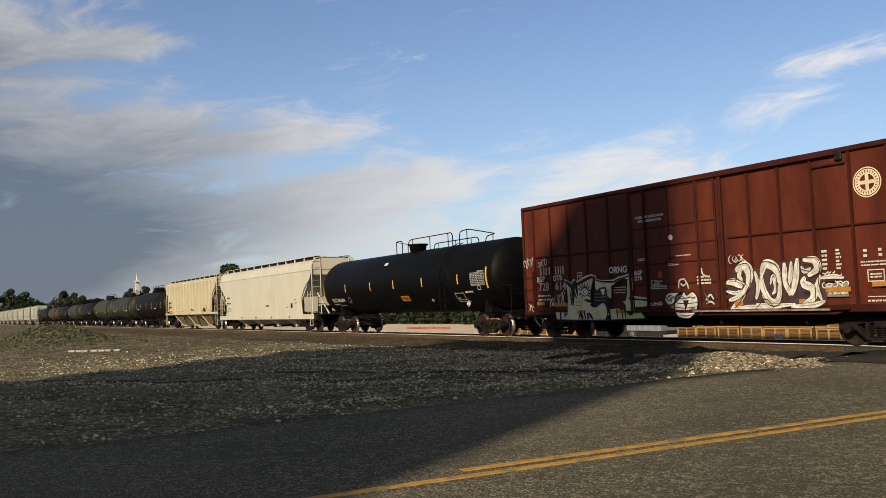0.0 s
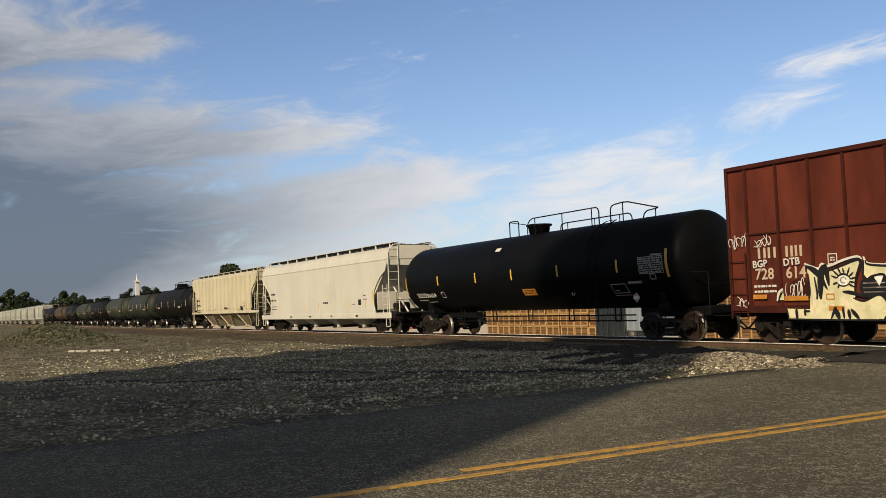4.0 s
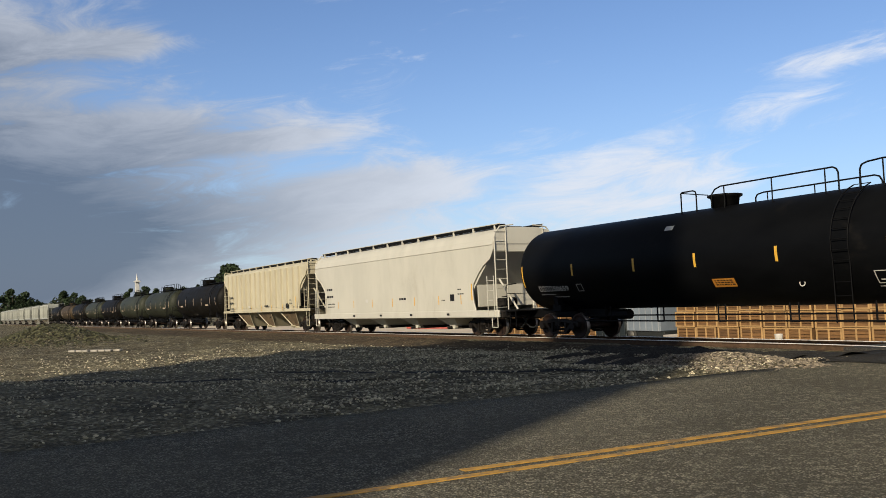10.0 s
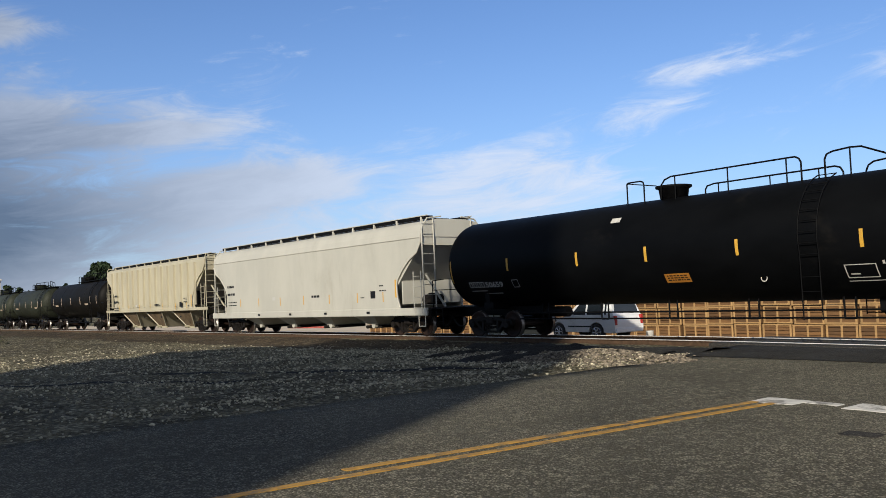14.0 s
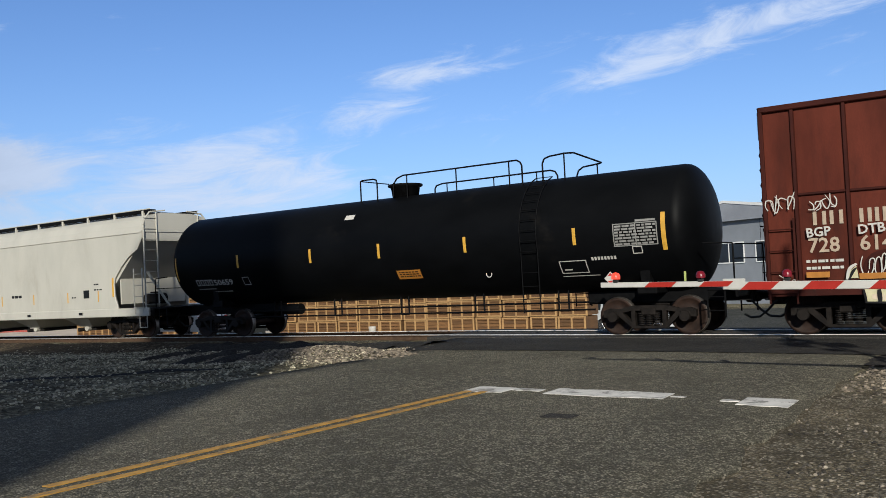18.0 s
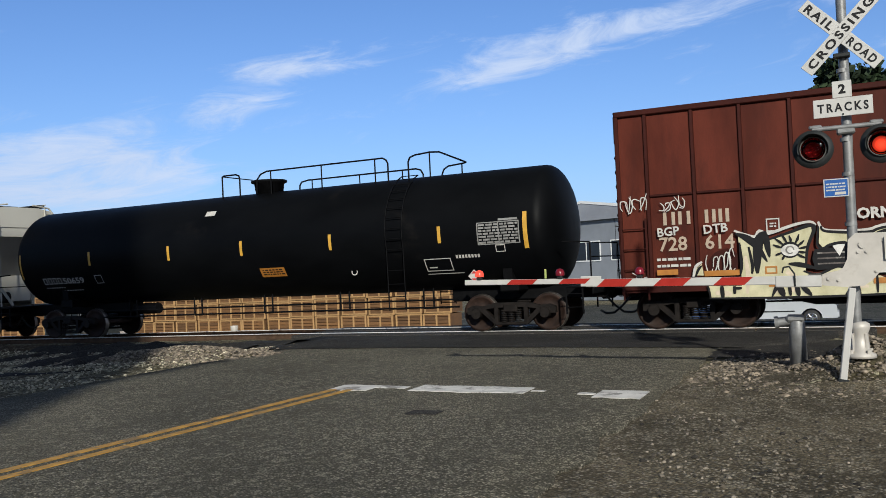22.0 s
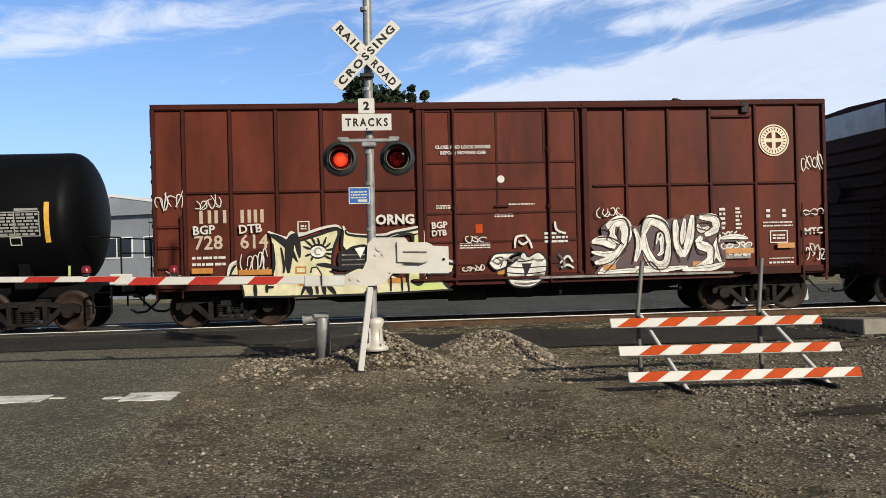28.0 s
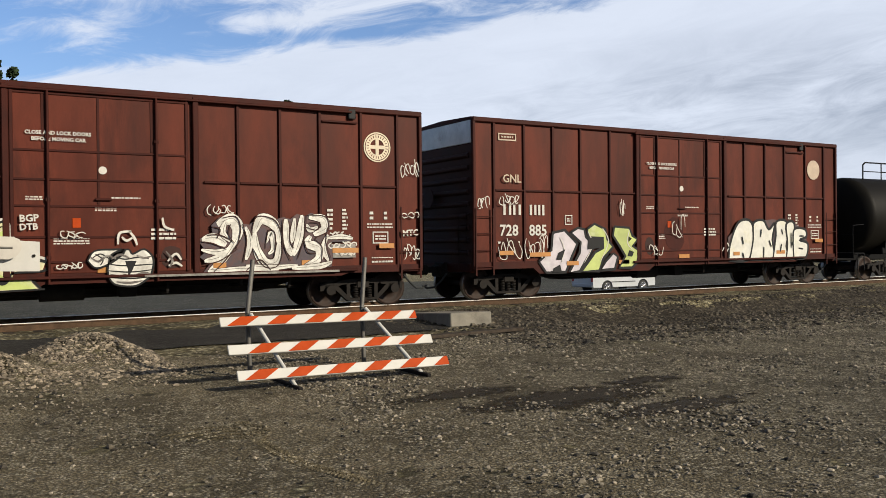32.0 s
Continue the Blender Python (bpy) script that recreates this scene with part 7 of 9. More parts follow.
        k.rod((e - s * 1.0, -0.7, zb + 0.3), (e - s * 1.0, 0.1, zb + 0.3), 0.2, 12)
        k.box((e - s * 0.6, -0.6, zb + 0.35), (0.35, 0.3, 0.4), 0.03)
        k.rod((e - s * 0.16, 0.5, 2.4), (e - s * 0.10, 0.5, 2.4), 0.27, 14)
        part("end_platform", k, "grime", car)
    # discharge
    for x in gates:
        k = Kit()
        if ribbed:
            k.put([(x - 1.6, -1.5, zb), (x + 1.6, -1.5, zb), (x + 0.55, -0.75, 0.30), (x - 0.55, -0.75, 0.30), (x - 1.6, 1.5, zb), (x + 1.6, 1.5, zb), (x + 0.55, 0.75, 0.30), (x - 0.55, 0.75, 0.30)], [(0, 3, 7, 4), (1, 2, 6, 5), (3, 2, 6, 7)])
            for q in (-1, 1):
                for d in (-1, 1):
                    k.pipe([(x + d * 1.58, q * 1.49, zb), (x + d * 0.55, q * 0.76, 0.31)], 0.045, 6)
                k.box((x, q * 0.77, 0.30), (1.3, 0.08, 0.10), 0.01)
        else:
            k.put([(x - 0.85, -1.42, zs + 0.05), (x + 0.85, -1.42, zs + 0.05), (x + 0.35, -0.9, 0.46), (x - 0.35, -0.9, 0.46), (x - 0.85, 1.42, zs + 0.05), (x + 0.85, 1.42, zs + 0.05), (x + 0.35, 0.9, 0.46), (x - 0.35, 0.9, 0.46)], [(0, 1, 2, 3), (4, 5, 6, 7), (0, 3, 7, 4), (1, 2, 6, 5), (3, 2, 6, 7)])
            k.rod((x, -0.9, 0.42), (x, 0.9, 0.42), 0.13, 10)
        g = part("hopper_outlet", k, material, car)
        # chute sides lean under the car; their shade is put into the colour
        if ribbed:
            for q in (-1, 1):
                part("chute_side", Kit().put([(x - 1.58, q * 1.49, zb), (x + 1.58, q * 1.49, zb), (x + 0.55, q * 0.76, 0.31), (x - 0.55, q * 0.76, 0.31)], [(0, 1, 2, 3)]), "hopper_chute_shade", g, "dusty brown chute side with shade painted into the colour")
        part("outlet_gate", Kit().box((x, 0, 0.36), (0.75, 1.5, 0.12), 0.02).rod((x - 0.2, -1.1, 0.36), (x - 0.2, -0.7, 0.36), 0.07, 8), "grime" if not ribbed else material, g)
    k = Kit()
    k.box((0, 0, 0.92), (2 * half + 0.6, 0.5, 0.3), 0.02)
    if not ribbed:
        k.box((0, 0, 0.92), (2 * half - 3.4, 1.1, 0.3), 0.02)
    part("underframe", k, "grime", car)
    running_gear(car, trucks)
    couplers(car, ((-1, -half - 0.1), (1, half + 0.1)))
    if detail:
        y = -hw
        if ribbed:
            y -= 0.112
        L, R = -half, half
        for i, q in enumerate(((L + 1.7, L + 2.5, 2.36, 2.60, 1), (L + 1.7, L + 2.6, 1.96, 2.20, 1), (L + 1.8, L + 2.8, 1.6, 1.72, 1), (L + 1.8, L + 2.8, 1.45, 1.55, 1), (R - 2.9, R - 2.55, 2.0, 2.1, 1), (R - 2.9, R - 2.4, 1.80, 1.90, 1), (L + half * 1.12, L + half * 1.2, 1.65, 1.85, 1), (R - 4.3, R - 4.0, 1.55, 1.65, 1))):
            part("stencil", bars(Kit(), *q, y, i + 1, 0.5), "mark_black", car, "small dark stencil", None, "stuff")
        part("placard", mark(Kit(), R - 3.55, R - 3.2, 1.55, 1.85, y), "mark_black", car, "small dark placard")
        for v in (0.28, 0.45, 0.62, 0.8):
            part("tie_down", mark(Kit(), L + 2 * half * v, L + 2 * half * v + 0.22, 0.93, 1.02, y - (0.05 if not ribbed else 0)), "mark_black", car)
        for v in (0.17, 0.28, 0.40, 0.52, 0.64, 0.76, 0.86):
            part("stripe", mark(Kit(), L + 2 * half * v, L + 2 * half * v + 0.06, 1.40, 1.80, y - 0.001), "mark_yellow", car, "faded yellow reflective stripe")
        part("stripe", mark(Kit(), R - 1.80, R - 1.70, 1.55, 2.25, y - 0.001), "mark_yellow", car, "faded yellow reflective stripe")
        part("label", mark(Kit(), L + 2 * half * 0.36, L + 2 * half * 0.375, 1.66, 1.82, y - 0.001), "sign_white", car)
    return car


TRAIN = [(box_car(-4.58, 1), 0.55), (box_car(12.6, 2), 0.55), (main_tank(), 0.0),
         (tank_car(38.6, -8.4, 8.4, (-6.6, 6.6), 1.5, 2.5, "tank_dark", "dark grey tank car coupled behind the box cars"), 0.55)]
part("railing", Kit().pipe([(-7.0, -0.4, 3.9), (-7.0, -0.4, 4.5), (-6.85, -0.4, 4.6), (-4.2, -0.4, 4.6), (-4.0, -0.4, 4.4), (-4.0, -0.4, 3.9)], 0.03, 6).pipe([(-5.8, -0.4, 3.9), (-5.8, -0.4, 4.6)], 0.025, 6).pipe([(-7.0, -0.4, 4.25), (-4.0, -0.4, 4.25)], 0.02, 6), "black_steel", TRAIN[3][0])
TRAIN.append((hopper_car(-35.35, 9.55, 4.52, "hopper_white", False, "smooth off-white covered hopper with dark running boards", (-5.4, -1.9, 1.6, 5.1), (-7.75, 7.8)), -0.2))
TRAIN.append((hopper_car(-54.95, 8.75, 4.42, "hopper_tan", True, "ribbed cream covered hopper with sloping discharge chutes", (-4.65, 0.0, 4.65), (-7.1, 7.1)), -0.2))
for i, (half, r, mat, lab) in enumerate(((7.3, 1.45, "tank_dark", "dark weathered tank car"), (6.3, 1.4, "tank_grey", "weathered grey tank car"), (6.4, 1.38, "tank_grey", "weathered grey tank car"), (6.2, 1.32, "tank_dark", "dark weathered tank car"),
                                         (6.2, 1.3, "tank_grey", "weathered grey tank car"), (6.4, 1.3, "tank_dark", "dark weathered tank car"), (6.4, 1.3, "tank_rust", "ochre-stained rusty tank car"), (6.6, 1.32, "tank_dark", "dark weathered tank car"))):
    if not i:
        at_x = -64.9
    at_x -= half + 1.0
    TRAIN.append((tank_car(at_x, -half, half, (-half + 1.7, half - 1.7), r, 2.32 + (r - 1.3) * 0.8, mat, lab, False), -0.2))
    at_x -= half + 1.0
for i in range(8):
    at_x -= 9.0
    TRAIN.append((hopper_car(at_x, 8.0, 4.3, "hopper_far", True, "pale grey ribbed covered hopper far down the train", (-3.9, 0.0, 3.9), (-6.5, 6.5), False), -0.2))
    at_x -= 9.0
SLACK = {car.name: s for car, s in TRAIN}


# ---- the crossing signal ----
FLASHERS = []


def crossing_signal():
    sig = thing("crossing_signal", pose(0.13, 12.3, 0.0), "level crossing signal mast with white crossbuck, red lamps and lowered gate", "crossing signal")
    base_z = height(0.16, 12.44)
    k = Kit()
    k.rod((0, 0.12, base_z + 0.3), (0.03, 0.12, 5.7), 0.062, 16)
    for z in (1.95, 2.6, 3.05, 3.95, 5.1):
        k.rod((0, 0.12, z), (0, 0.12, z + 0.05), 0.074, 16)
    part("mast", k, "galvanized", sig, "galvanized steel mast")
    k = Kit()
    k.lathe([(0.0, 0.0), (0.0, 0.19), (0.05, 0.19), (0.08, 0.115), (0.32, 0.10), (0.38, 0.125), (0.44, 0.125), (0.47, 0.07)], 16, 2, (0.03, 0.14, base_z))
    for i in range(4):
        a = i * math.pi / 2 + 0.7
        k.box((0.03 + 0.155 * math.cos(a), 0.14 + 0.155 * math.sin(a), base_z + 0.07), (0.06, 0.06, 0.08), 0.01)
        k.box((0.03 + 0.108 * math.cos(a), 0.14 + 0.108 * math.sin(a), base_z + 0.2), (0.03, 0.03, 0.24), 0.005)
    part("mast_base", k, "alu_paint", sig, "pale cast base")
    # crossbuck
    for ang, text, y in ((-46, ("RAIL", "ROAD"), -0.03), (46, ("CROSSING",), -0.045)):
        m = pose(0.0, y, 4.43) @ pose(0, 0, 0, 0, -ang, 0)
        k = Kit().box((0, 0, 0), (1.23, 0.012, 0.178), 0.004, m)
        blade = part("crossbuck_blade", k, "sign_white", sig, "white reflective blade with black letters")
        if len(text) == 2:
            for t, x in ((text[0], -0.345), (text[1], 0.345)):
                lettering(t, 0.43, 0.112, "mark_black", blade, m @ pose(x, -0.008, -0.056), "black letters", 1.35, 0.004)
        else:
            lettering(text[0], 1.10, 0.112, "mark_black", blade, m @ pose(0.0, -0.008, -0.056), "black letters", 1.35, 0.004)
        for x in (-0.05, 0.05):
            part("bolt", Kit().rod((x, -0.006, 0.07), (x, -0.012, 0.07), 0.009, 8), "galvanized", blade).data.transform(m)
    for z in (4.43, 4.16):
        part("clamp", Kit().box((0.0, 0.05, z), (0.2, 0.14, 0.055), 0.01), "lamp_black", sig)
    k = Kit().box((-0.02, -0.03, 3.715), (0.23, 0.01, 0.215), 0.004)
    s1 = part("number_plate", k, "sign_white", sig, "white plate for the number of tracks")
    lettering("2", 0.085, 0.125, "mark_black", s1, pose(-0.02, -0.037, 3.655), "black figure", 1.0, 0.006)
    k = Kit().box((-0.02, -0.03, 3.485), (0.70, 0.01, 0.238), 0.004)
    s2 = part("track_plate", k, "sign_white", sig, "white plate reading tracks")
    lettering("TRACKS", 0.60, 0.118, "mark_black", s2, pose(-0.02, -0.037, 3.425), "black letters", 1.4, 0.004)
    part("bolt", Kit().rod((-0.02, -0.035, 3.39), (-0.02, -0.043, 3.39), 0.013, 8), "lamp_black", s2)
    # lamps
    k = Kit()
    k.rod((-0.40, 0.02, 3.23), (0.42, 0.02, 3.23), 0.032, 10)
    k.box((0.0, 0.08, 3.20), (0.22, 0.16, 0.12), 0.02)
    for x in (-0.36, 0.36):
        k.rod((x, 0.02, 3.23), (x, 0.02, 3.12), 0.03, 8)
        k.box((x, 0.02, 3.26), (0.16, 0.06, 0.05), 0.015)
    part("lamp_arm", k, "galvanized", sig, "cross arm carrying the lamps")
    for x, lit_first in ((-0.40, True), (0.40, False)):
        z = 2.97
        k = Kit()
        k.lathe([(0.23, 0.0), (0.22, 0.14), (0.02, 0.165), (-0.01, 0.25), (-0.025, 0.25), (-0.025, 0.155)], 28, 1, (x, -0.02, z))
        lamp_ob = part("lamp", k, "lamp_black", sig, "black round lamp background")
        part("bezel", Kit().lathe([(-0.030, 0.150), (-0.060, 0.153), (-0.060, 0.163), (-0.030, 0.168)], 28, 1, (x, -0.02, z)), "post_grey", lamp_ob, "thin grey rim round the lens")
        part("lens", Kit().lathe([(-0.075, 0.0), (-0.068, 0.08), (-0.040, 0.150)], 24, 1, (x, -0.02, z)), "lens_red", lamp_ob, "clear red lens")
        part("reflector", Kit().lathe([(0.21, 0.0), (0.20, 0.12), (-0.028, 0.150)], 24, 1, (x, -0.02, z)), "lens_dark", lamp_ob, "dark bowl behind the lens")
        ring = [(0.118 * math.cos(q), 0.118 * math.sin(q)) for q in np.linspace(0, 6.2832, 25)[:-1]]
        # disc added inside the lamp; turning its glowing side makes the flash
        bulb = part("lamp_element", Kit().slab(ring, -0.006, 0.006, 1), "lens_dark", lamp_ob, "added disc, glowing on one side, turned to make the lamp flash", pose(x, 0.075, z - 0.006))
        bulb.data.materials.append(M["lens_glow"])
        for face in bulb.data.polygons:
            face.material_index = 1 if face.normal.y < -0.5 else 0
        FLASHERS.append((bulb, x, 0.075, z - 0.006, 0.0 if lit_first else 0.70))
        k = Kit()
        n = 16
        vs = []
        for i in range(n + 1):
            a = math.radians(-20 + 220 * i / n)
            for yy, rr in ((-0.04, 0.172), (-0.22 + 0.10 * abs(math.cos(a)) ** 2, 0.185), (-0.04, 0.180), (-0.22 + 0.10 * abs(math.cos(a)) ** 2, 0.193)):
                vs.append((x + rr * math.cos(a), yy, z + rr * math.sin(a)))
        k.put(vs, [(4 * i + a, 4 * i + b, 4 * i + 4 + b, 4 * i + 4 + a) for i in range(n) for a, b in ((0, 1), (1, 3), (3, 2))], True)
        part("hood", k, "lamp_black", lamp_ob, "curved hood")
        part("rear_lamp", Kit().lathe([(0.30, 0.0), (0.30, 0.15), (0.22, 0.16), (0.10, 0.14), (0.05, 0.10)], 20, 1, (x, 0.0, z)), "lamp_black", lamp_ob)
    k = Kit().box((-0.15, -0.02, 2.45), (0.30, 0.008, 0.24), 0.004)
    bs = part("notice", k, "sign_blue", sig, "small blue notice with a white rim")
    k = Kit()
    outline(k, -0.298, -0.002, 2.333, 2.567, -0.024, 0.012)
    for i, z in enumerate((2.50, 2.46, 2.42)):
        bars(k, -0.27, -0.04, z - 0.012, z + 0.014, 1, -0.024, i, 0.3)
    mark(k, -0.17, -0.04, 2.36, 2.395, -0.024)
    part("notice_print", k, "sign_white", bs)
    # gate mechanism
    k = Kit()
    plate = [(-0.38, 1.20), (-0.37, 1.34), (-0.20, 1.37), (-0.12, 1.42), (-0.07, 1.53), (-0.05, 1.77), (0.04, 1.85), (0.47, 1.84), (0.52, 1.78), (0.52, 1.52), (0.47, 1.49), (0.31, 1.36), (0.20, 1.24), (0.11, 1.18), (-0.11, 1.17)]
    k.slab(plate, -0.16, -0.13, 1)
    k.slab([(0.1 + (x - 0.1) * 0.93, 1.5 + (z - 1.5) * 0.93) for x, z in plate], -0.13, 0.0, 1)
    for x, z in ((0.11, 1.70), (0.06, 1.61), (0.16, 1.61), (0.36, 1.74), (-0.30, 1.28), (0.26, 1.36), (-0.18, 1.26), (0.44, 1.60)):
        k.rod((x, -0.16, z), (x, -0.178, z), 0.02 if x != 0.11 else 0.045, 10)
    part("gate_support", k, "alu_paint", sig, "pale painted gate support plate")
    k = Kit().slab([(0.22, 1.34), (0.47, 1.50), (0.80, 1.72), (1.09, 1.70), (1.09, 1.32)], -0.11, 0.02, 1)
    part("counterweight", k, "sign_white", sig, "white counterweight block")
    part("bolt", Kit().rod((1.02, -0.11, 1.52), (1.02, -0.125, 1.52), 0.02, 8), "grime", sig)
    k = Kit()
    k.slab([(0.36, 1.50), (0.72, 1.48), (0.80, 1.51), (0.86, 1.58), (0.88, 1.65), (0.85, 1.73), (0.78, 1.765), (0.36, 1.78)], -0.20, -0.16, 1)
    part("weight_arm", k, "alu_paint", sig, "rounded weight arm with a long slot")
    part("slot", Kit().rod((0.44, -0.195, 1.635), (0.77, -0.195, 1.625), 0.016, 8), "post_grey", sig)
    k = Kit().box((0.16, 0.22, 1.52), (0.50, 0.30, 0.44), 0.03)
    part("gate_motor", k, "lamp_black", sig, "dark gate mechanism case")
    part("arm_bracket", Kit().box((-0.46, -0.02, 1.27), (0.18, 0.12, 0.16), 0.02), "post_grey", sig, "grey bracket of the gate arm")
    k = Kit()
    m = pose(-0.03, -0.26, 1.14) @ pose(0, 0, 0, 0, 8.0, 0)
    k.box((0, 0, -0.58), (0.085, 0.05, 1.20), 0.01, m)
    k.box((-0.043, 0.05, -0.58), (0.015, 0.10, 1.20), 0.0, m)
    part("support_leg", k, "sign_white", sig, "leaning white channel leg")
    part("leg_foot", Kit().box((0, 0.02, -1.2), (0.13, 0.12, 0.12), 0.01, m), "lamp_black", sig)
    # arm
    arm = part("gate_arm", Kit().box((-2.02, -0.13, 1.315), (2.95, 0.05, 0.112), 0.008).box((-4.42, -0.13, 1.345), (1.94, 0.035, 0.078), 0.006), "sign_white", sig, "lowered gate arm with red and white slanted stripes")
    x = -1.33
    while x > -5.2:
        w_ = 0.40
        h0, h1 = (1.261, 1.369) if x > -3.42 else (1.308, 1.382)
        if x < -3.42 and x + w_ > -3.42:
            x = -3.50
        sl = (h1 - h0) * 1.1
        if x - w_ > -5.42:
            part("stripe", Kit().slab([(x, h0), (x - w_, h0), (x - w_ + sl, h1), (x + sl, h1)], -0.162, -0.157, 1), "sheet_red", arm, "red reflective stripe")
        x -= 0.80
    for x in (-2.72, -3.88, -5.15):
        k = Kit()
        k.box((x, -0.13, 1.405), (0.08, 0.07, 0.05), 0.01)
        part("arm_lamp", k, "lamp_black", arm)
        part("arm_lens", Kit().lathe([(0.0, 0.066), (0.05, 0.066), (0.09, 0.048), (0.105, 0.0)], 14, 2, (x, -0.13, 1.43)), "lens_lit" if x < -5 else "lens_dark", arm, "small glowing red gate lamp" if x < -5 else "small red gate lamp")
    part("arm_cable", Kit().pipe([(-0.85, -0.16, 1.38), (-0.83, -0.18, 1.45), (-0.76, -0.19, 1.46), (-0.70, -0.18, 1.36), (-0.70, -0.17, 1.2)], 0.012, 6), "lamp_black", sig)
    part("arm_joint", Kit().box((-0.66, -0.13, 1.30), (0.56, 0.07, 0.15), 0.01), "sign_white", arm)
    part("arm_joint", Kit().box((-3.42, -0.13, 1.34), (0.30, 0.06, 0.15), 0.01), "sign_white", arm)
    part("arm_flag", Kit().box((-4.1, -0.13, 1.46), (0.03, 0.02, 0.14), 0.004), "paint_green", arm)
    arm.matrix_basis = pose(-0.6, 0, 1.254) @ pose(0, 0, 0, 0, 1.24, 0) @ pose(0.6, 0, -1.295)
    return sig


crossing_signal()


def relay_post():
    z = height(-0.66, 13.1)
    p = thing("junction_post", pose(-0.62, 13.1, z), "short galvanized steel post with a pipe head beside the signal", "post")
    k = Kit().lathe([(0.0, 0.0), (0.0, 0.12), (0.62, 0.105), (0.66, 0.09), (0.66, 0.0)], 16, 2)
    part("post", k, "galvanized", p)
    k = Kit().box((-0.02, 0, 0.67), (0.24, 0.22, 0.10), 0.03)
    k.rod((0.05, 0, 0.65), (-0.26, -0.02, 0.62), 0.065, 12)
    k.rod((-0.24, -0.02, 0.62), (-0.29, -0.02, 0.615), 0.085, 12)
    part("head", k, "galvanized", p, "sideways pipe head")


relay_post()


def barricade():
    """Three striped boards on a leaning frame, with tall posts behind."""
    fl, fr = Vector((3.80, 10.0, 0)), Vector((5.60, 10.05, 0))
    tl, tr = Vector((3.62, 11.05, 0)), Vector((5.28, 11.05, 0))
    b = thing("barricade", pose(0, 0, height(4.6, 10.3) + 0.0), "road barricade with three orange and white striped boards", "barricade")
    for f, t in ((fl, tl), (fr, tr)):
        k = Kit().rod(f + Vector((0.03, -0.06, 0.0)), t + Vector((0, 0, 0.85)), 0.028, 6)
        part("strut", k, "sign_white", b, "leaning white steel strut")
        part("post", Kit().pipe([t + Vector((0, 0.05, 0.0)), t + Vector((-0.03, 0.05, 0.86)), t + Vector((0.10, 0.2, 1.56))], 0.032, 7), "post_grey", b, "bent grey steel post")
        part("foot", Kit().box(f + Vector((0.0, 0.25, 0.03)), (0.06, 1.0, 0.05), 0.01), "grime", b)
    for v, z, x0, x1 in ((0.04, 0.19, 3.10, 6.02), (0.38, 0.46, 3.10, 5.97), (0.77, 0.77, 3.12, 5.93)):
        y0, y1 = fl.y + (tl.y - fl.y) * v - 0.05, fr.y + (tr.y - fr.y) * v - 0.05
        turn = math.atan2(y1 - y0, x1 - x0)
        m = Matrix.Translation(((x0 + x1) / 2, (y0 + y1) / 2, z)) @ pose(0, 0, 0, -32, 0.9, math.degrees(turn))
        ln, hg = x1 - x0, 0.132
        board = part("board", Kit().box((0, 0, 0), (ln, 0.03, hg), 0.006, m), "sign_white", b, "white board with orange stripes")
        x = -ln / 2 + 0.08 + (0.16 if v > 0.3 and v < 0.5 else 0)
        while x < ln / 2 - 0.12:
            e = min(x + 0.25, ln / 2 - 0.0)
            sl = 0.19
            e2, x2 = min(e + sl, ln / 2), min(x + sl, ln / 2)
            part("stripe", Kit().slab([(x, -hg / 2 + 0.004), (e, -hg / 2 + 0.004), (e2, hg / 2 - 0.004), (x2, hg / 2 - 0.004)], -0.022, -0.018, 1, m), "sheet_orange", board, "orange reflective stripe")
            x += 0.52
    return b


barricade()


def slab_heap():
    z = height(9.4, 15)
    s = part("concrete_panel", Kit().box((0, 0, 0.0), (0.95, 2.6, 0.29), 0.02), "old_concrete", None, "", pose(9.75, 16.35, z + 0.05, -4, 0, -6))
    tagged(s, "grey concrete crossing panel lying beside the rails", "concrete slab")
    p = part("timber_plank", Kit().box((0, 0, 0), (2.6, 0.22, 0.06), 0.008), "tie", None, "", pose(8.6, 13.6, height(8.6, 13.6) + 0.03, 0, 0, 6))
    tagged(p, "weathered plank lying in the dirt", "plank")


slab_heap()


k = Kit()
for i in range(7):
    k.box((-1.15 + 0.38 * i, 0.05 * math.sin(i * 2.3), 0.03), (0.34 - 0.03 * (i % 3), 0.30 + 0.06 * math.sin(i), 0.09), 0.02)
tagged(part("concrete_rubble", k, "concrete", None, "", pose(-41.3, 6.2, height(-41.3, 6.2) + 0.02, 0, 0, 45)), "pale broken concrete strip lying on the gravel", "rubble")


def stain(pts, label):
    k = Kit().slab(pts, 0.0, 0.002, 2)
    k.v = [(x, y, height(x, y) + 0.014 + z) for x, y, z in k.v]
    st = part("damp_patch", k, "damp")
    return tagged(st, label, "damp soil", kind="structure")


def blot(cx, cy, rx, ry, seed):
    return [(cx + rx * (1 + 0.3 * noise.noise((3 * math.cos(a), 3 * math.sin(a), seed))) * math.cos(a), cy + ry * (1 + 0.5 * noise.noise((3 * math.cos(a), 3 * math.sin(a), seed + 5))) * math.sin(a)) for a in np.linspace(0, 6.1, 36)]


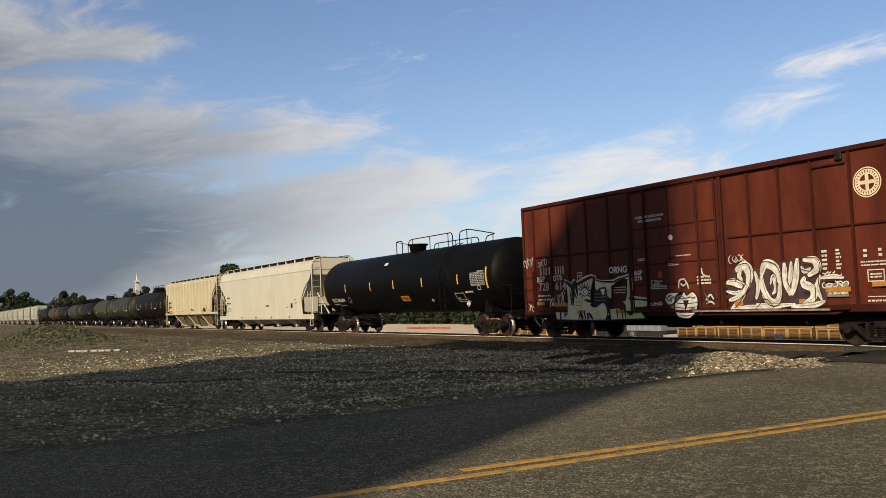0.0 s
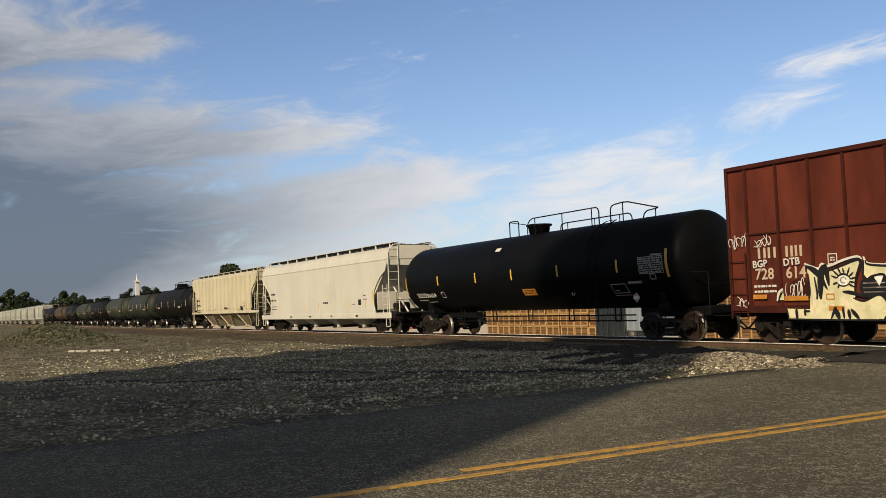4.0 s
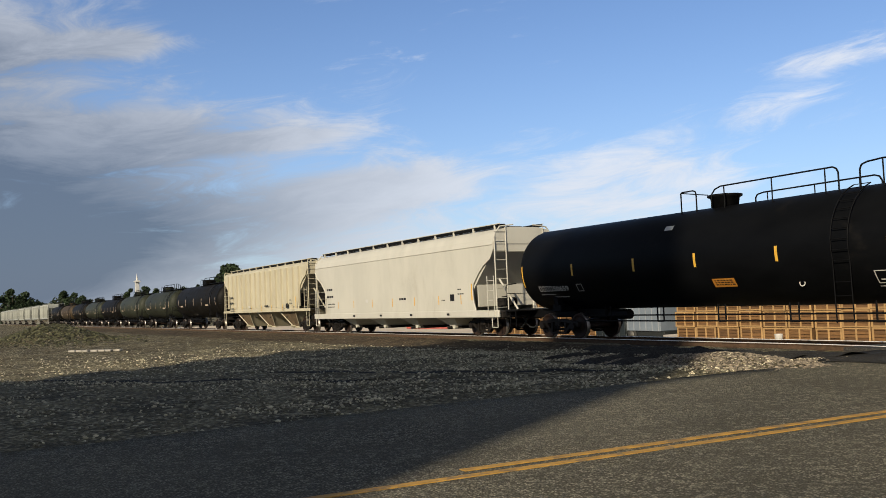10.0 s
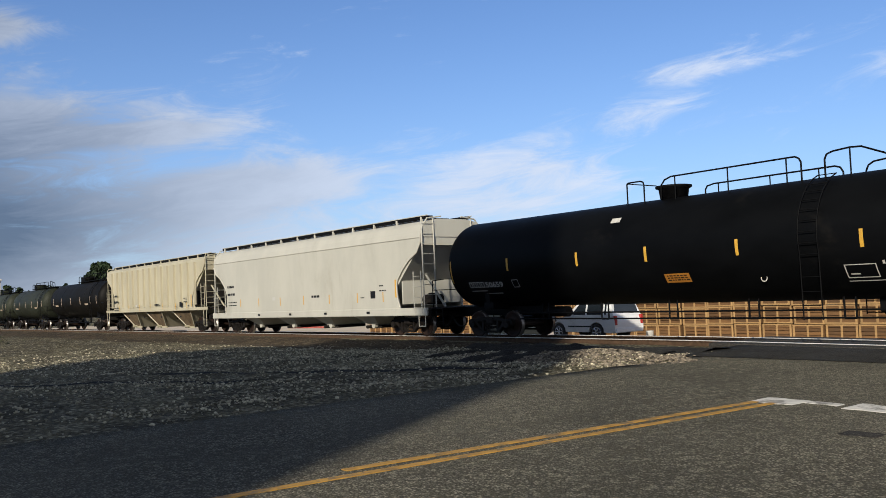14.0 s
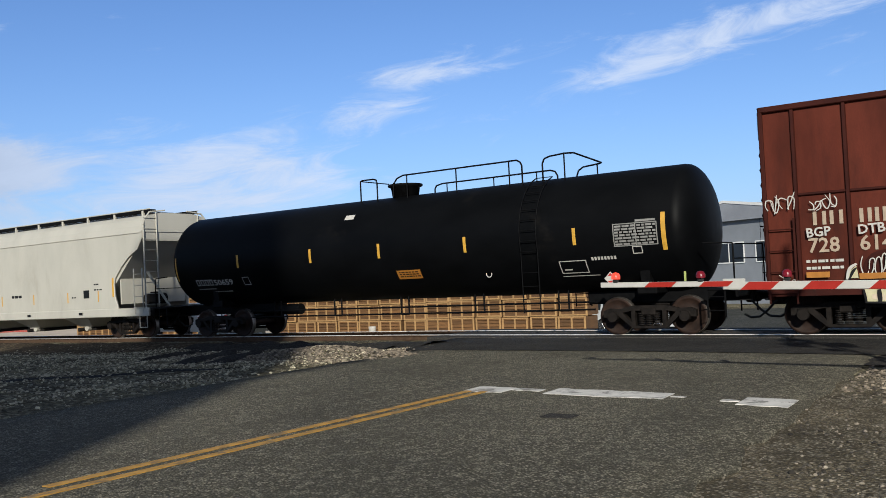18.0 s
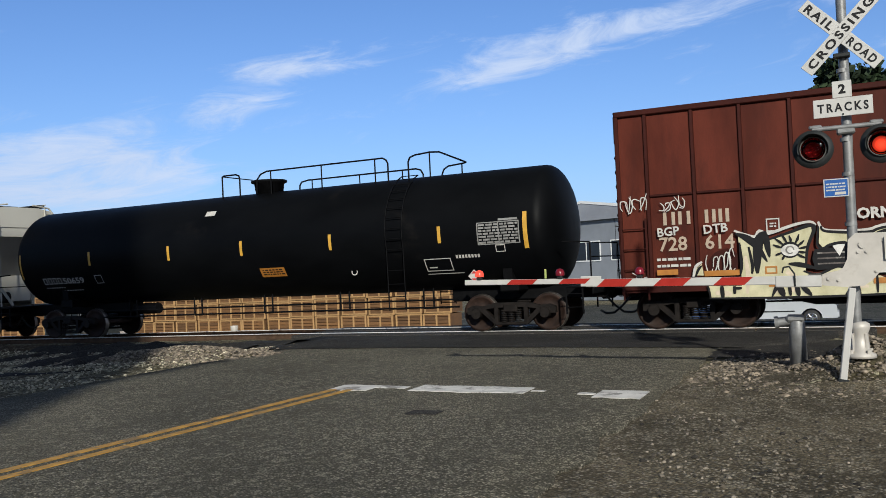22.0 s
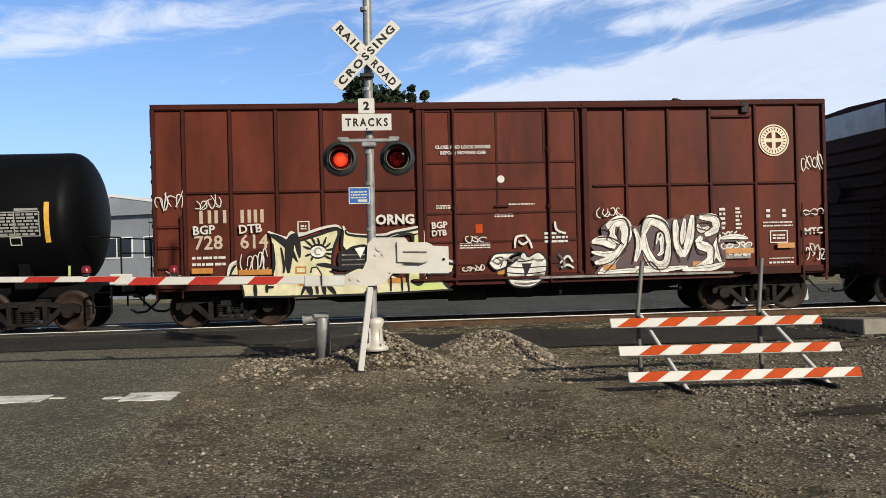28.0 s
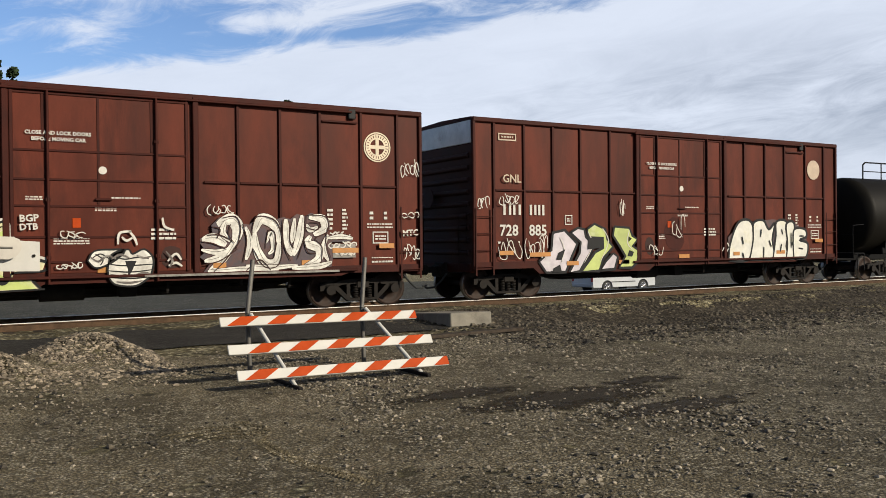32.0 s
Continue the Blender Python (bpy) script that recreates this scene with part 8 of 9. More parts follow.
# ---- behind the tracks ----
def crates():
    """Stacks of slatted wooden bins."""
    W, D, H = 1.33, 1.2, 0.785
    first = thing("wooden_bin", pose(-100, 60, -1.3), "slatted wooden fruit bin in a stack behind the tracks", "crate", "stacked wooden bins")
    for i in range(5):
        part("slat", Kit().box((0, -D / 2 + 0.012, 0.13 + i * 0.147), (W - 0.02, 0.022, 0.128), 0.003), "crate", first)
    for z in (0.045, H - 0.035):
        part("rail", Kit().box((0, -D / 2 - 0.010, z), (W, 0.024, 0.06), 0.003), "crate_light", first, "pale edge rail")
    for x in (-W / 2 + 0.05, 0.0, W / 2 - 0.05):
        part("upright", Kit().box((x, -D / 2 - 0.012, H / 2), (0.085, 0.025, H - 0.02), 0.003), "crate_light", first, "pale upright batten")
    part("bin_floor", Kit().box((0, 0.02, 0.1), (W - 0.02, D - 0.06, 0.03)), "crate", first)
    for s in (-1, 1):
        part("side_wall", Kit().box((s * (W / 2 - 0.02), 0.03, H / 2), (0.03, D - 0.08, H - 0.05)), "crate", first)
    part("back_wall", Kit().box((0, D / 2 - 0.03, H / 2), (W - 0.05, 0.03, H - 0.05)), "crate", first)
    for y in (-0.2, 0.35):
        part("runner", Kit().box((0, y, 0.04), (W, 0.12, 0.06)), "crate", first)
    r = random.Random(4)
    spots = [(-32.68 + 1.387 * i, 34.5) for i in range(13)] + [(-50.93 + 1.387 * i, 34.5) for i in range(9)]
    used = False
    for x, y in spots:
        z = height(x, y) + 0.03
        top = r.choice((3, 3, 4, 4))
        for j in range(top):
            m = pose(x + r.uniform(-0.03, 0.03), y + r.uniform(-0.06, 0.06), z + j * H, 0, 0, r.uniform(-1.5, 1.5))
            if not used:
                first.matrix_basis, used = m, True
            else:
                copy_thing(first, m)


crates()
k = Kit().lathe([(0, 0.0), (0, 0.15), (0.42, 0.19), (0.44, 0.19), (0.44, 0.17), (0.1, 0.14)], 16, 2)
tagged(part("bucket", k, "sign_white", None, "", pose(-26.4, 33.2, height(-26.4, 33.2) + 0.03)), "white plastic bucket in front of the stacked bins", "bucket")
dump = thing("container", pose(-38.16, 34.5, height(-38.16, 34.5) + 0.03), "dark teal steel container standing in the yard", "container")
part("body", Kit().box((0, 0, 1.45), (2.56, 1.9, 2.6), 0.04), "container_teal", dump)
for i in range(6):
    part("rib", Kit().box((-1.2 + i * 0.48, -0.98, 1.45), (0.08, 0.07, 2.5), 0.01), "container_teal", dump)
for y in (-0.7, 0.7):
    part("skid", Kit().box((-0.1, y, 0.07), (3.0, 0.16, 0.14), 0.01), "lamp_black", dump)

TRAFFIC = []


def vehicle(name, paint, label, kind, m):
    """A road vehicle, nose towards -x."""
    L, hw, belt, roof, hood = {"suv": (4.25, 0.94, 1.08, 1.74, 1.02), "sedan": (4.7, 0.9, 0.98, 1.46, 0.92), "wagon": (4.7, 0.92, 1.05, 1.62, 1.0)}[kind]
    r = 0.37 if kind == "suv" else 0.33
    v = thing(name, m, label, "car")
    h = L / 2
    wx = (-h + 0.95, h - 1.05)
    low = [(-h + 0.02, 0.34), (-h, 0.55), (-h + 0.03, hood - 0.18), (-h + 0.18, hood - 0.05), (-h + 1.25, hood), (-h + 1.45, belt), (h - 0.12, belt + 0.02), (h - 0.02, belt - 0.2), (h, 0.5), (h - 0.05, 0.34)]
    base = []
    for cx in reversed(wx):
        base += [(cx + (r + 0.07) * math.cos(a), r + (r + 0.07) * math.sin(a)) for a in np.linspace(0.0, math.pi, 9)]
    poly = low + [(x, max(z, 0.30)) for x, z in base]
    part("body", Kit().slab(poly, -hw, hw, 1), paint, v)
    back = {"suv": 0.16, "wagon": 0.35, "sedan": 1.0}[kind]
    rake = {"suv": 0.75, "wagon": 0.85, "sedan": 0.95}[kind]
    cab = [(-h + 1.42, belt), (-h + 1.42 + rake, roof - 0.03), (-h + 1.6 + rake, roof), (h - back - 0.28, roof), (h - back - 0.15, roof - 0.05), (h - 0.10, belt)]
    k = Kit()
    n = len(cab)
    vs = [(x, -hw + 0.03 + 0.16 * (z - belt) / (roof - belt), z) for x, z in cab] + [(x, hw - 0.03 - 0.16 * (z - belt) / (roof - belt), z) for x, z in cab]
    k.put(vs, [tuple(range(n - 1, -1, -1)), tuple(range(n, 2 * n))] + [(i, (i + 1) % n, n + (i + 1) % n, n + i) for i in range(n)])
    cabin = part("cabin", k, paint, v)
    z0, z1 = belt + 0.05, roof - 0.12
    xs = (-h + 1.62 + 0.1, -h + 2.55, (h - back - 0.2 - h + 2.6) / 2 + 0.3, h - back - 0.35)
    yy = lambda z: -hw + 0.03 + 0.16 * (z - belt) / (roof - belt) - 0.012
    for a, b, lean in ((xs[0], xs[1], rake * 0.85), (xs[1] + 0.1, xs[2], 0.0), (xs[2] + 0.1, xs[3], 0.0)):
        for s in (1, -1):
            kk = Kit().put([(a, s * yy(z0), z0), (b, s * yy(z0), z0), (b, s * yy(z1), z1), (a + lean * (z1 - z0) / (roof - belt), s * yy(z1), z1)], [(0, 1, 2, 3)])
            part("side_window", kk, "car_glass", cabin, "dark tinted window")
    kk = Kit().put([(-h + 1.44, -hw + 0.12, belt + 0.05), (-h + 1.44, hw - 0.12, belt + 0.05), (-h + 1.36 + rake, hw - 0.22, roof - 0.1), (-h + 1.36 + rake, -hw + 0.22, roof - 0.1)], [(0, 1, 2, 3)])
    part("windscreen", kk, "car_glass", cabin)
    kk = Kit().put([(h - 0.125 - back * 0.02, -hw + 0.16, belt + 0.06), (h - 0.125 - back * 0.02, hw - 0.16, belt + 0.06), (h - back - 0.08, hw - 0.26, roof - 0.10), (h - back - 0.08, -hw + 0.26, roof - 0.10)], [(0, 1, 2, 3)])
    part("rear_window", kk, "car_glass", cabin, "dark rear window")
    for s in (-1, 1):
        part("headlight", Kit().box((-h + 0.06, s * (hw - 0.22), hood - 0.22), (0.14, 0.36, 0.16), 0.02), "chrome", v, "clear headlight")
        part("tail_light", Kit().box((h - 0.04, s * (hw - 0.1), belt - 0.2), (0.10, 0.16, 0.4), 0.02), "mark_red", v, "red tail light")
        part("side_trim", Kit().box((0.1, s * (hw + 0.005), 0.62), (L - 2.9, 0.02, 0.05), 0.005), "lamp_black", v)
        part("mirror", Kit().box((-h + 1.72, s * (hw + 0.08), belt + 0.08), (0.12, 0.16, 0.14), 0.03), paint, v)
    part("bumper", Kit().box((-h + 0.02, 0, 0.45), (0.14, 2 * hw - 0.1, 0.2), 0.03).box((h - 0.02, 0, 0.45), (0.14, 2 * hw - 0.1, 0.2), 0.03), paint, v)
    wheels = []
    for x in wx:
        for s in (-1, 1):
            wh = part("wheel", Kit().lathe([(-0.11, 0.0), (-0.11, r * 0.66), (-0.12, r * 0.9), (-0.08, r), (0.08, r), (0.11, r * 0.9), (0.11, 0.0)], 24, 1), "tyre", v, "", pose(x, s * (hw - 0.12), r))
            k = Kit().lathe([(s * 0.112, r * 0.64), (s * 0.125, r * 0.64), (s * 0.125, r * 0.55), (s * 0.112, r * 0.55)], 24, 1)
            for i in range(6):
                a = i * math.pi / 3
                k.rod((0, s * 0.118, 0), (r * 0.6 * math.cos(a), s * 0.118, r * 0.6 * math.sin(a)), 0.035, 5)
            part("rim", k, "chrome", wh, "bright spoked rim")
            wheels.append((wh, x, s * (hw - 0.12), r))
    return v, wheels


def drive(name, paint, label, kind, y, knots, left):
    """A vehicle that drives along a line; knots: (seconds, x)."""
    x_at = lambda t: float(np.interp(t, [q[0] for q in knots], [q[1] for q in knots]))
    spot = lambda x: pose(x, y, height(x, y) + 0.03, 0, 0, 0 if left else 180)
    v, wheels = vehicle(name, paint, label, kind, spot(x_at(0)))
    ts = [i * 0.5 for i in range(65)]
    TRAFFIC.append((v, [(t, spot(x_at(t))) for t in ts]))
    for wh, wx, wy, r in wheels:
        rows = []
        fast = [i * 0.1 for i in range(321)]
        x_0 = x_at(0)
        for t in fast:
            rows.append((t, pose(wx, wy, r, 0, -abs(x_at(t) - x_0) / r * 57.2958, 0)))
        TRAFFIC.append((wh, rows))
    return v


drive("suv", "car_white", "white sport utility car driving past behind the train", "suv", 29.3, ((0, 32.8), (11, -14.8), (13, -22.8), (14, -26.5), (15, -29.9), (16, -32.4), (18, -35.4), (24, -47.0), (32, -62.0)), True)
drive("passing_car", "car_pearl", "pale silver estate car driving along the street behind the train", "wagon", 37.8, ((0, -24.0), (14.9, -24.0), (18.5, -13.1), (21.3, -4.7), (21.9, -2.9), (22.5, -1.1), (23.1, 0.72), (26.5, 11.65), (28.8, 20.5), (29.5, 23.5), (30.6, 27.9), (31.4, 31.5), (32, 33.9)), False)
drive("passing_car", "car_blue", "dark blue car driving along the street behind the train", "sedan", 39.8, ((0, 133.0), (21.5, -0.6), (32, -66.0)), True)


def cargo_trailer():
    """A small closed trailer with ribbed sheet sides on a dark chassis."""
    v = thing("cargo_trailer", pose(-35.32, 34.2, height(-35.32, 34.2) + 0.03), "small pale grey-blue box trailer parked beside the stacked bins", "trailer")
    part("box", Kit().box((0, 0, 1.42), (2.6, 1.7, 1.75), 0.03), "trailer_grey", v)
    for i in range(6):
        x = -1.18 + i * 0.472
        part("side_seam", Kit().box((x, -0.86, 1.42), (0.05, 0.03, 1.70), 0.006), "wall_grey", v)
    part("top_rail", Kit().box((0, -0.86, 2.24), (2.62, 0.04, 0.08), 0.01), "wall_white", v)
    part("chassis", Kit().box((0, 0, 0.46), (3.0, 1.5, 0.18), 0.02).box((-1.7, 0, 0.42), (0.8, 0.12, 0.10), 0.01), "lamp_black", v, "dark steel chassis")
    part("skirt", Kit().box((0.42, -0.74, 0.25), (1.9, 0.05, 0.30), 0.01), "lamp_black", v)
    for q in (-1, 1):
        wh = part("wheel", Kit().lathe([(-0.1, 0.0), (-0.1, 0.22), (-0.11, 0.30), (-0.07, 0.33), (0.07, 0.33), (0.1, 0.30), (0.1, 0.0)], 20, 1), "tyre", v, "", pose(-0.95, q * 0.72, 0.33))
        part("rim", Kit().lathe([(q * 0.102, 0.20), (q * 0.115, 0.20), (q * 0.115, 0.0)], 16, 1), "post_grey", wh, "dull steel rim")


cargo_trailer()


# ---- buildings ----
def long_building(name, m, L, D, H, roof_rise, n, label):
    b = thing(name, m, label, "building")
    part("wall", Kit().box((0, 0, H / 2), (L, D, H)), "wall_grey", b)
    k = Kit().slab([(-D / 2 - 0.4, H), (D / 2 + 0.4, H), (D / 2 + 0.4, H + 0.15), (0, H + roof_rise), (-D / 2 - 0.4, H + 0.15)], -L / 2 - 0.4, L / 2 + 0.4, 0)
    part("roof", k, "roof_grey", b, "low-pitched grey metal roof")
    part("fascia", Kit().box((0, -D / 2 - 0.42, H - 0.05), (L + 0.8, 0.06, 0.35)), "wall_white", b)
    for i in range(n):
        x = -L / 2 + L * (i + 0.5) / n
        win = part("window", Kit().box((x, -D / 2 - 0.015, H * 0.62), (L / n * 0.62, 0.05, H * 0.26)), "window", b)
        k = Kit()
        w2, h2 = L / n * 0.31, H * 0.13
        for dx, dz, sx, sz in ((-w2, 0, 0.08, 2 * h2), (w2, 0, 0.08, 2 * h2), (0, -h2, 2 * w2, 0.08), (0, h2, 2 * w2, 0.08), (0, 0, 0.06, 2 * h2)):
            k.box((x + dx, -D / 2 - 0.045, H * 0.62 + dz), (sx, 0.05, sz))
        part("window_frame", k, "wall_white", win)
    for i in range(n // 3):
        x = -L / 2 + L * (i + 0.5) / (n // 3)
        part("door", Kit().box((x, -D / 2 - 0.02, H * 0.22), (L / n * 0.8, 0.06, H * 0.42)), "wall_white", b)
    for i in range(5):
        y = -D / 2 + D * (i + 0.5) / 5
        win = part("window", Kit().box((-L / 2 - 0.015, y, H * 0.62), (0.05, D / 5 * 0.72, H * 0.24)), "window", b)
        k = Kit()
        for dy, dz, sy, sz in ((-D / 5 * 0.36, 0, 0.1, H * 0.24), (D / 5 * 0.36, 0, 0.1, H * 0.24), (0, -H * 0.12, D / 5 * 0.72, 0.1), (0, H * 0.12, D / 5 * 0.72, 0.1), (0, 0, 0.08, H * 0.24)):
            k.box((-L / 2 - 0.045, y + dy, H * 0.62 + dz), (0.05, sy, sz))
        part("window_frame", k, "wall_white", win)
    part("verge_board", Kit().slab([(-D / 2 - 0.4, H - 0.1), (0, H + roof_rise - 0.1), (D / 2 + 0.4, H - 0.1), (D / 2 + 0.4, H + 0.2), (0, H + roof_rise + 0.12), (-D / 2 - 0.4, H + 0.2)], -L / 2 - 0.46, -L / 2 - 0.41, 0), "wall_white", b)
    part("roof_vent", Kit().lathe([(0, 0.3), (0.5, 0.3), (0.5, 0.42), (0.75, 0.3), (0.8, 0.0)], 12, 2, (-L * 0.2, 0, H + roof_rise * 0.9)), "galvanized", b)
    return b


long_building("warehouse", pose(-5.8, 104.4, height(0, 70) - 0.1, 0, 0, 62), 64, 23, 7.2, 1.7, 12, "long grey warehouse with windows behind the tracks")
long_building("depot", pose(62, 92, height(60, 90) - 0.1, 0, 0, 4), 50, 16, 3.6, 0.9, 12, "low pale depot building beyond the street")


def shadow_building():
    """Tall building added unseen behind the viewer, stepped so its shadow covers the crossing."""
    b = thing("feed_mill", pose(0, -15, -0.1), "tall plain unseen building, added and shaped to cast the shadow on the crossing", "building")
    part("tower", Kit().box((-0.6, -2.25, 20.5), (4.6, 4.5, 5.0)), "wall_grey", b)
    part("lower_tower", Kit().box((0.6, -2.25, 9.0), (7.0, 4.5, 18.0)), "wall_grey", b)
    part("annex", Kit().box((-6.35, -4, 8.9), (6.9, 8, 17.8)), "wall_grey", b)
    k = Kit().slab([(-24, 0), (-9.8, 0), (-9.8, 13.2), (-14.2, 8.3), (-24, 7.4)], -8, 0, 1)
    part("wing", k, "wall_grey", b)
    part("roof", Kit().box((-0.6, -2.25, 23.1), (4.6, 4.5, 0.2), 0.05), "roof_grey", b)
    for i in range(4):
        for j in range(3):
            part("window", Kit().box((-2.0 + i * 1.6, 0.02, 3 + j * 5), (1.1, 0.08, 1.6)), "window", b)


shadow_building()


# ---- trees ----
def tree(at, hgt, wide, seed, label, dark=True, conifer=False, clumps=900, size=0.35, base=0.3):
    r = random.Random(seed)
    t = thing("tree", at, label, "tree", "trees")
    k = Kit()
    k.rod((0, 0, -0.3), (0.1, 0, hgt * 0.55), hgt * 0.03, 8, hgt * 0.014)
    limbs = []
    for i in range(9):
        a, z = r.uniform(0, 6.3), hgt * r.uniform(0.3, 0.6)
        e = Vector((wide * 0.6 * math.cos(a), wide * 0.6 * math.sin(a), z + hgt * r.uniform(0.1, 0.3)))
        k.rod((0, 0, z), e, hgt * 0.009, 5, hgt * 0.003)
        limbs.append(e)
    part("trunk", k, "bark", t)
    k = Kit()
    lobes = []
    for i in range(11):
        u = r.uniform(base, 1.0)
        spread = wide * ((1 - u) ** 0.7 if conifer else math.sin(math.pi * min(1, 0.18 + 0.75 * (u - base) / (1 - base))))
        a = r.uniform(0, 6.3)
        lobes.append((spread * 0.55 * math.cos(a), spread * 0.55 * math.sin(a), hgt * (u * 0.9), max(0.3, spread * r.uniform(0.4, 0.62))))
    for i in range(clumps):
        lx, ly, lz, lr = r.choice(lobes)
        d = Vector((r.gauss(0, 1), r.gauss(0, 1), r.gauss(0, 0.8))).normalized() * lr * r.random() ** 0.4
        c = Vector((lx, ly, lz)) + d
        s = size * r.uniform(0.5, 1.3)
        n = Vector((r.gauss(0, 1), r.gauss(0, 1), r.gauss(0, 1))).normalized()
        u = n.orthogonal().normalized()
        v = n.cross(u)
        pts = [c + (u * math.cos(q) * s + v * math.sin(q) * s * 0.6) * r.uniform(0.6, 1.1) + n * r.uniform(-0.2, 0.2) * s for q in (0, 1.25, 2.5, 3.8, 5.0)]
        k.put(pts, [(0, 1, 2), (0, 2, 3), (0, 3, 4)])
    part("crown", k, "leaf_dark" if dark else "leaf", t)
    return t


Y0 = height(0, 75)
tree(pose(0.9, 70, Y0), 19.6, 3.5, 1, "dark leafy tree rising behind the box car", True, clumps=2600, size=0.40, base=0.62)
tree(pose(4.5, 73, Y0), 19.1, 1.9, 2, "slim dark conifer rising behind the box car", True, True, 1300, 0.26, 0.5)
tree(pose(5.6, 73, Y0), 18.7, 1.6, 5, "slim dark conifer rising behind the box car", True, True, 1100, 0.24, 0.5)
tree(pose(-0.9, 74, Y0), 18.9, 1.9, 3, "slim dark conifer rising behind the box car", True, True, 1100, 0.26, 0.5)
tree(pose(21.2, 70, Y0), 16.8, 1.2, 7, "slim dark conifer rising behind the box car", True, True, 700, 0.24, 0.5)
tree(pose(26.4, 70, Y0), 17.4, 1.9, 8, "dark treetop just showing over the box car", True, True, 900, 0.26, 0.5)
for i, (x, y, top, ww) in enumerate(((-429, 26, 9.0, 3.7), (-429, 30, 12.2, 4.8), (-429, 34, 11.5, 4.2), (-428, 37, 8.6, 2.8), (-428, 41, 6.2, 3.9), (-428, 45, 5.8, 3.4), (-427, 50, 10.8, 4.2), (-426, 55, 9.8, 4.2), (-416, 59, 9.0, 4.1), (-405, 63, 6.6, 3.5), (-394, 67, 5.3, 3.1), (-374, 70, 10.3, 2.7), (-363, 73, 10.8, 3.4), (-352, 77, 10.6, 2.8), (-291, 71, 10.2, 2.9), (-196, 59, 12.4, 3.4), (-271, 71, 8.8, 1.8), (-187, 71, 12.6, 2.1))):
    base_z = height(x, y)
    tree(pose(x, y, base_z), (top - base_z) * 1.02, ww * (1.15 if y > 55 and x > -250 else 1.7), 20 + i, "dark leafy tree far down the line", True, clumps=2600, size=0.19 * ww, base=0.05 if x < -250 else 0.35)
# bushes behind the lot
for i in range(9):
    x = -132 + i * 5.6
    y = 67.5 + 1.2 * math.sin(i * 2.1)
    tree(pose(x, y, height(x, y)), 4.3 + 0.7 * math.sin(i * 1.7), 3.2, 60 + i, "dense dark bush along the back of the lot", True, clumps=900, size=0.42, base=0.06)["category"] = "bush"
kerb = thing("parking_kerb", pose(-96, 54, height(-96, 54) + 0.03, 0, 0, 8), "low red-painted kerb across the dirt lot", "kerb")
for i in range(3):
    part("block", Kit().box((-3 + i * 3.0, 0, 0.11), (2.8, 0.3, 0.22), 0.04), "kerb_red", kerb)
tower = thing("steeple", pose(-334, 65, 0.7), "slim white tower far down the line", "tower")
part("shaft", Kit().box((0, 0, 5.5), (1.4, 1.4, 11), 0.05), "sign_white", tower)
part("tower_cap", Kit().rod((0, 0, 11), (0, 0, 13.6), 0.5, 8, 0.05).box((0, 0, 10.6), (3.4, 1.8, 0.5), 0.05), "sign_white", tower)

for cx, cy, rx, ry, sd in ((6.1, 7.5, 1.5, 0.55, 2), (6.7, 6.5, 1.3, 0.34, 6), (5.2, 8.4, 0.9, 0.28, 9), (7.6, 7.9, 0.8, 0.3, 21)):
    stain(blot(cx, cy, rx, ry, sd), "dark damp patch in the dirt")
stain(blot(14.5, 13.2, 3.4, 0.4, 12), "dark damp streak in the ballast")
stain(blot(12.2, 12.0, 2.2, 0.3, 15), "dark damp streak in the ballast")


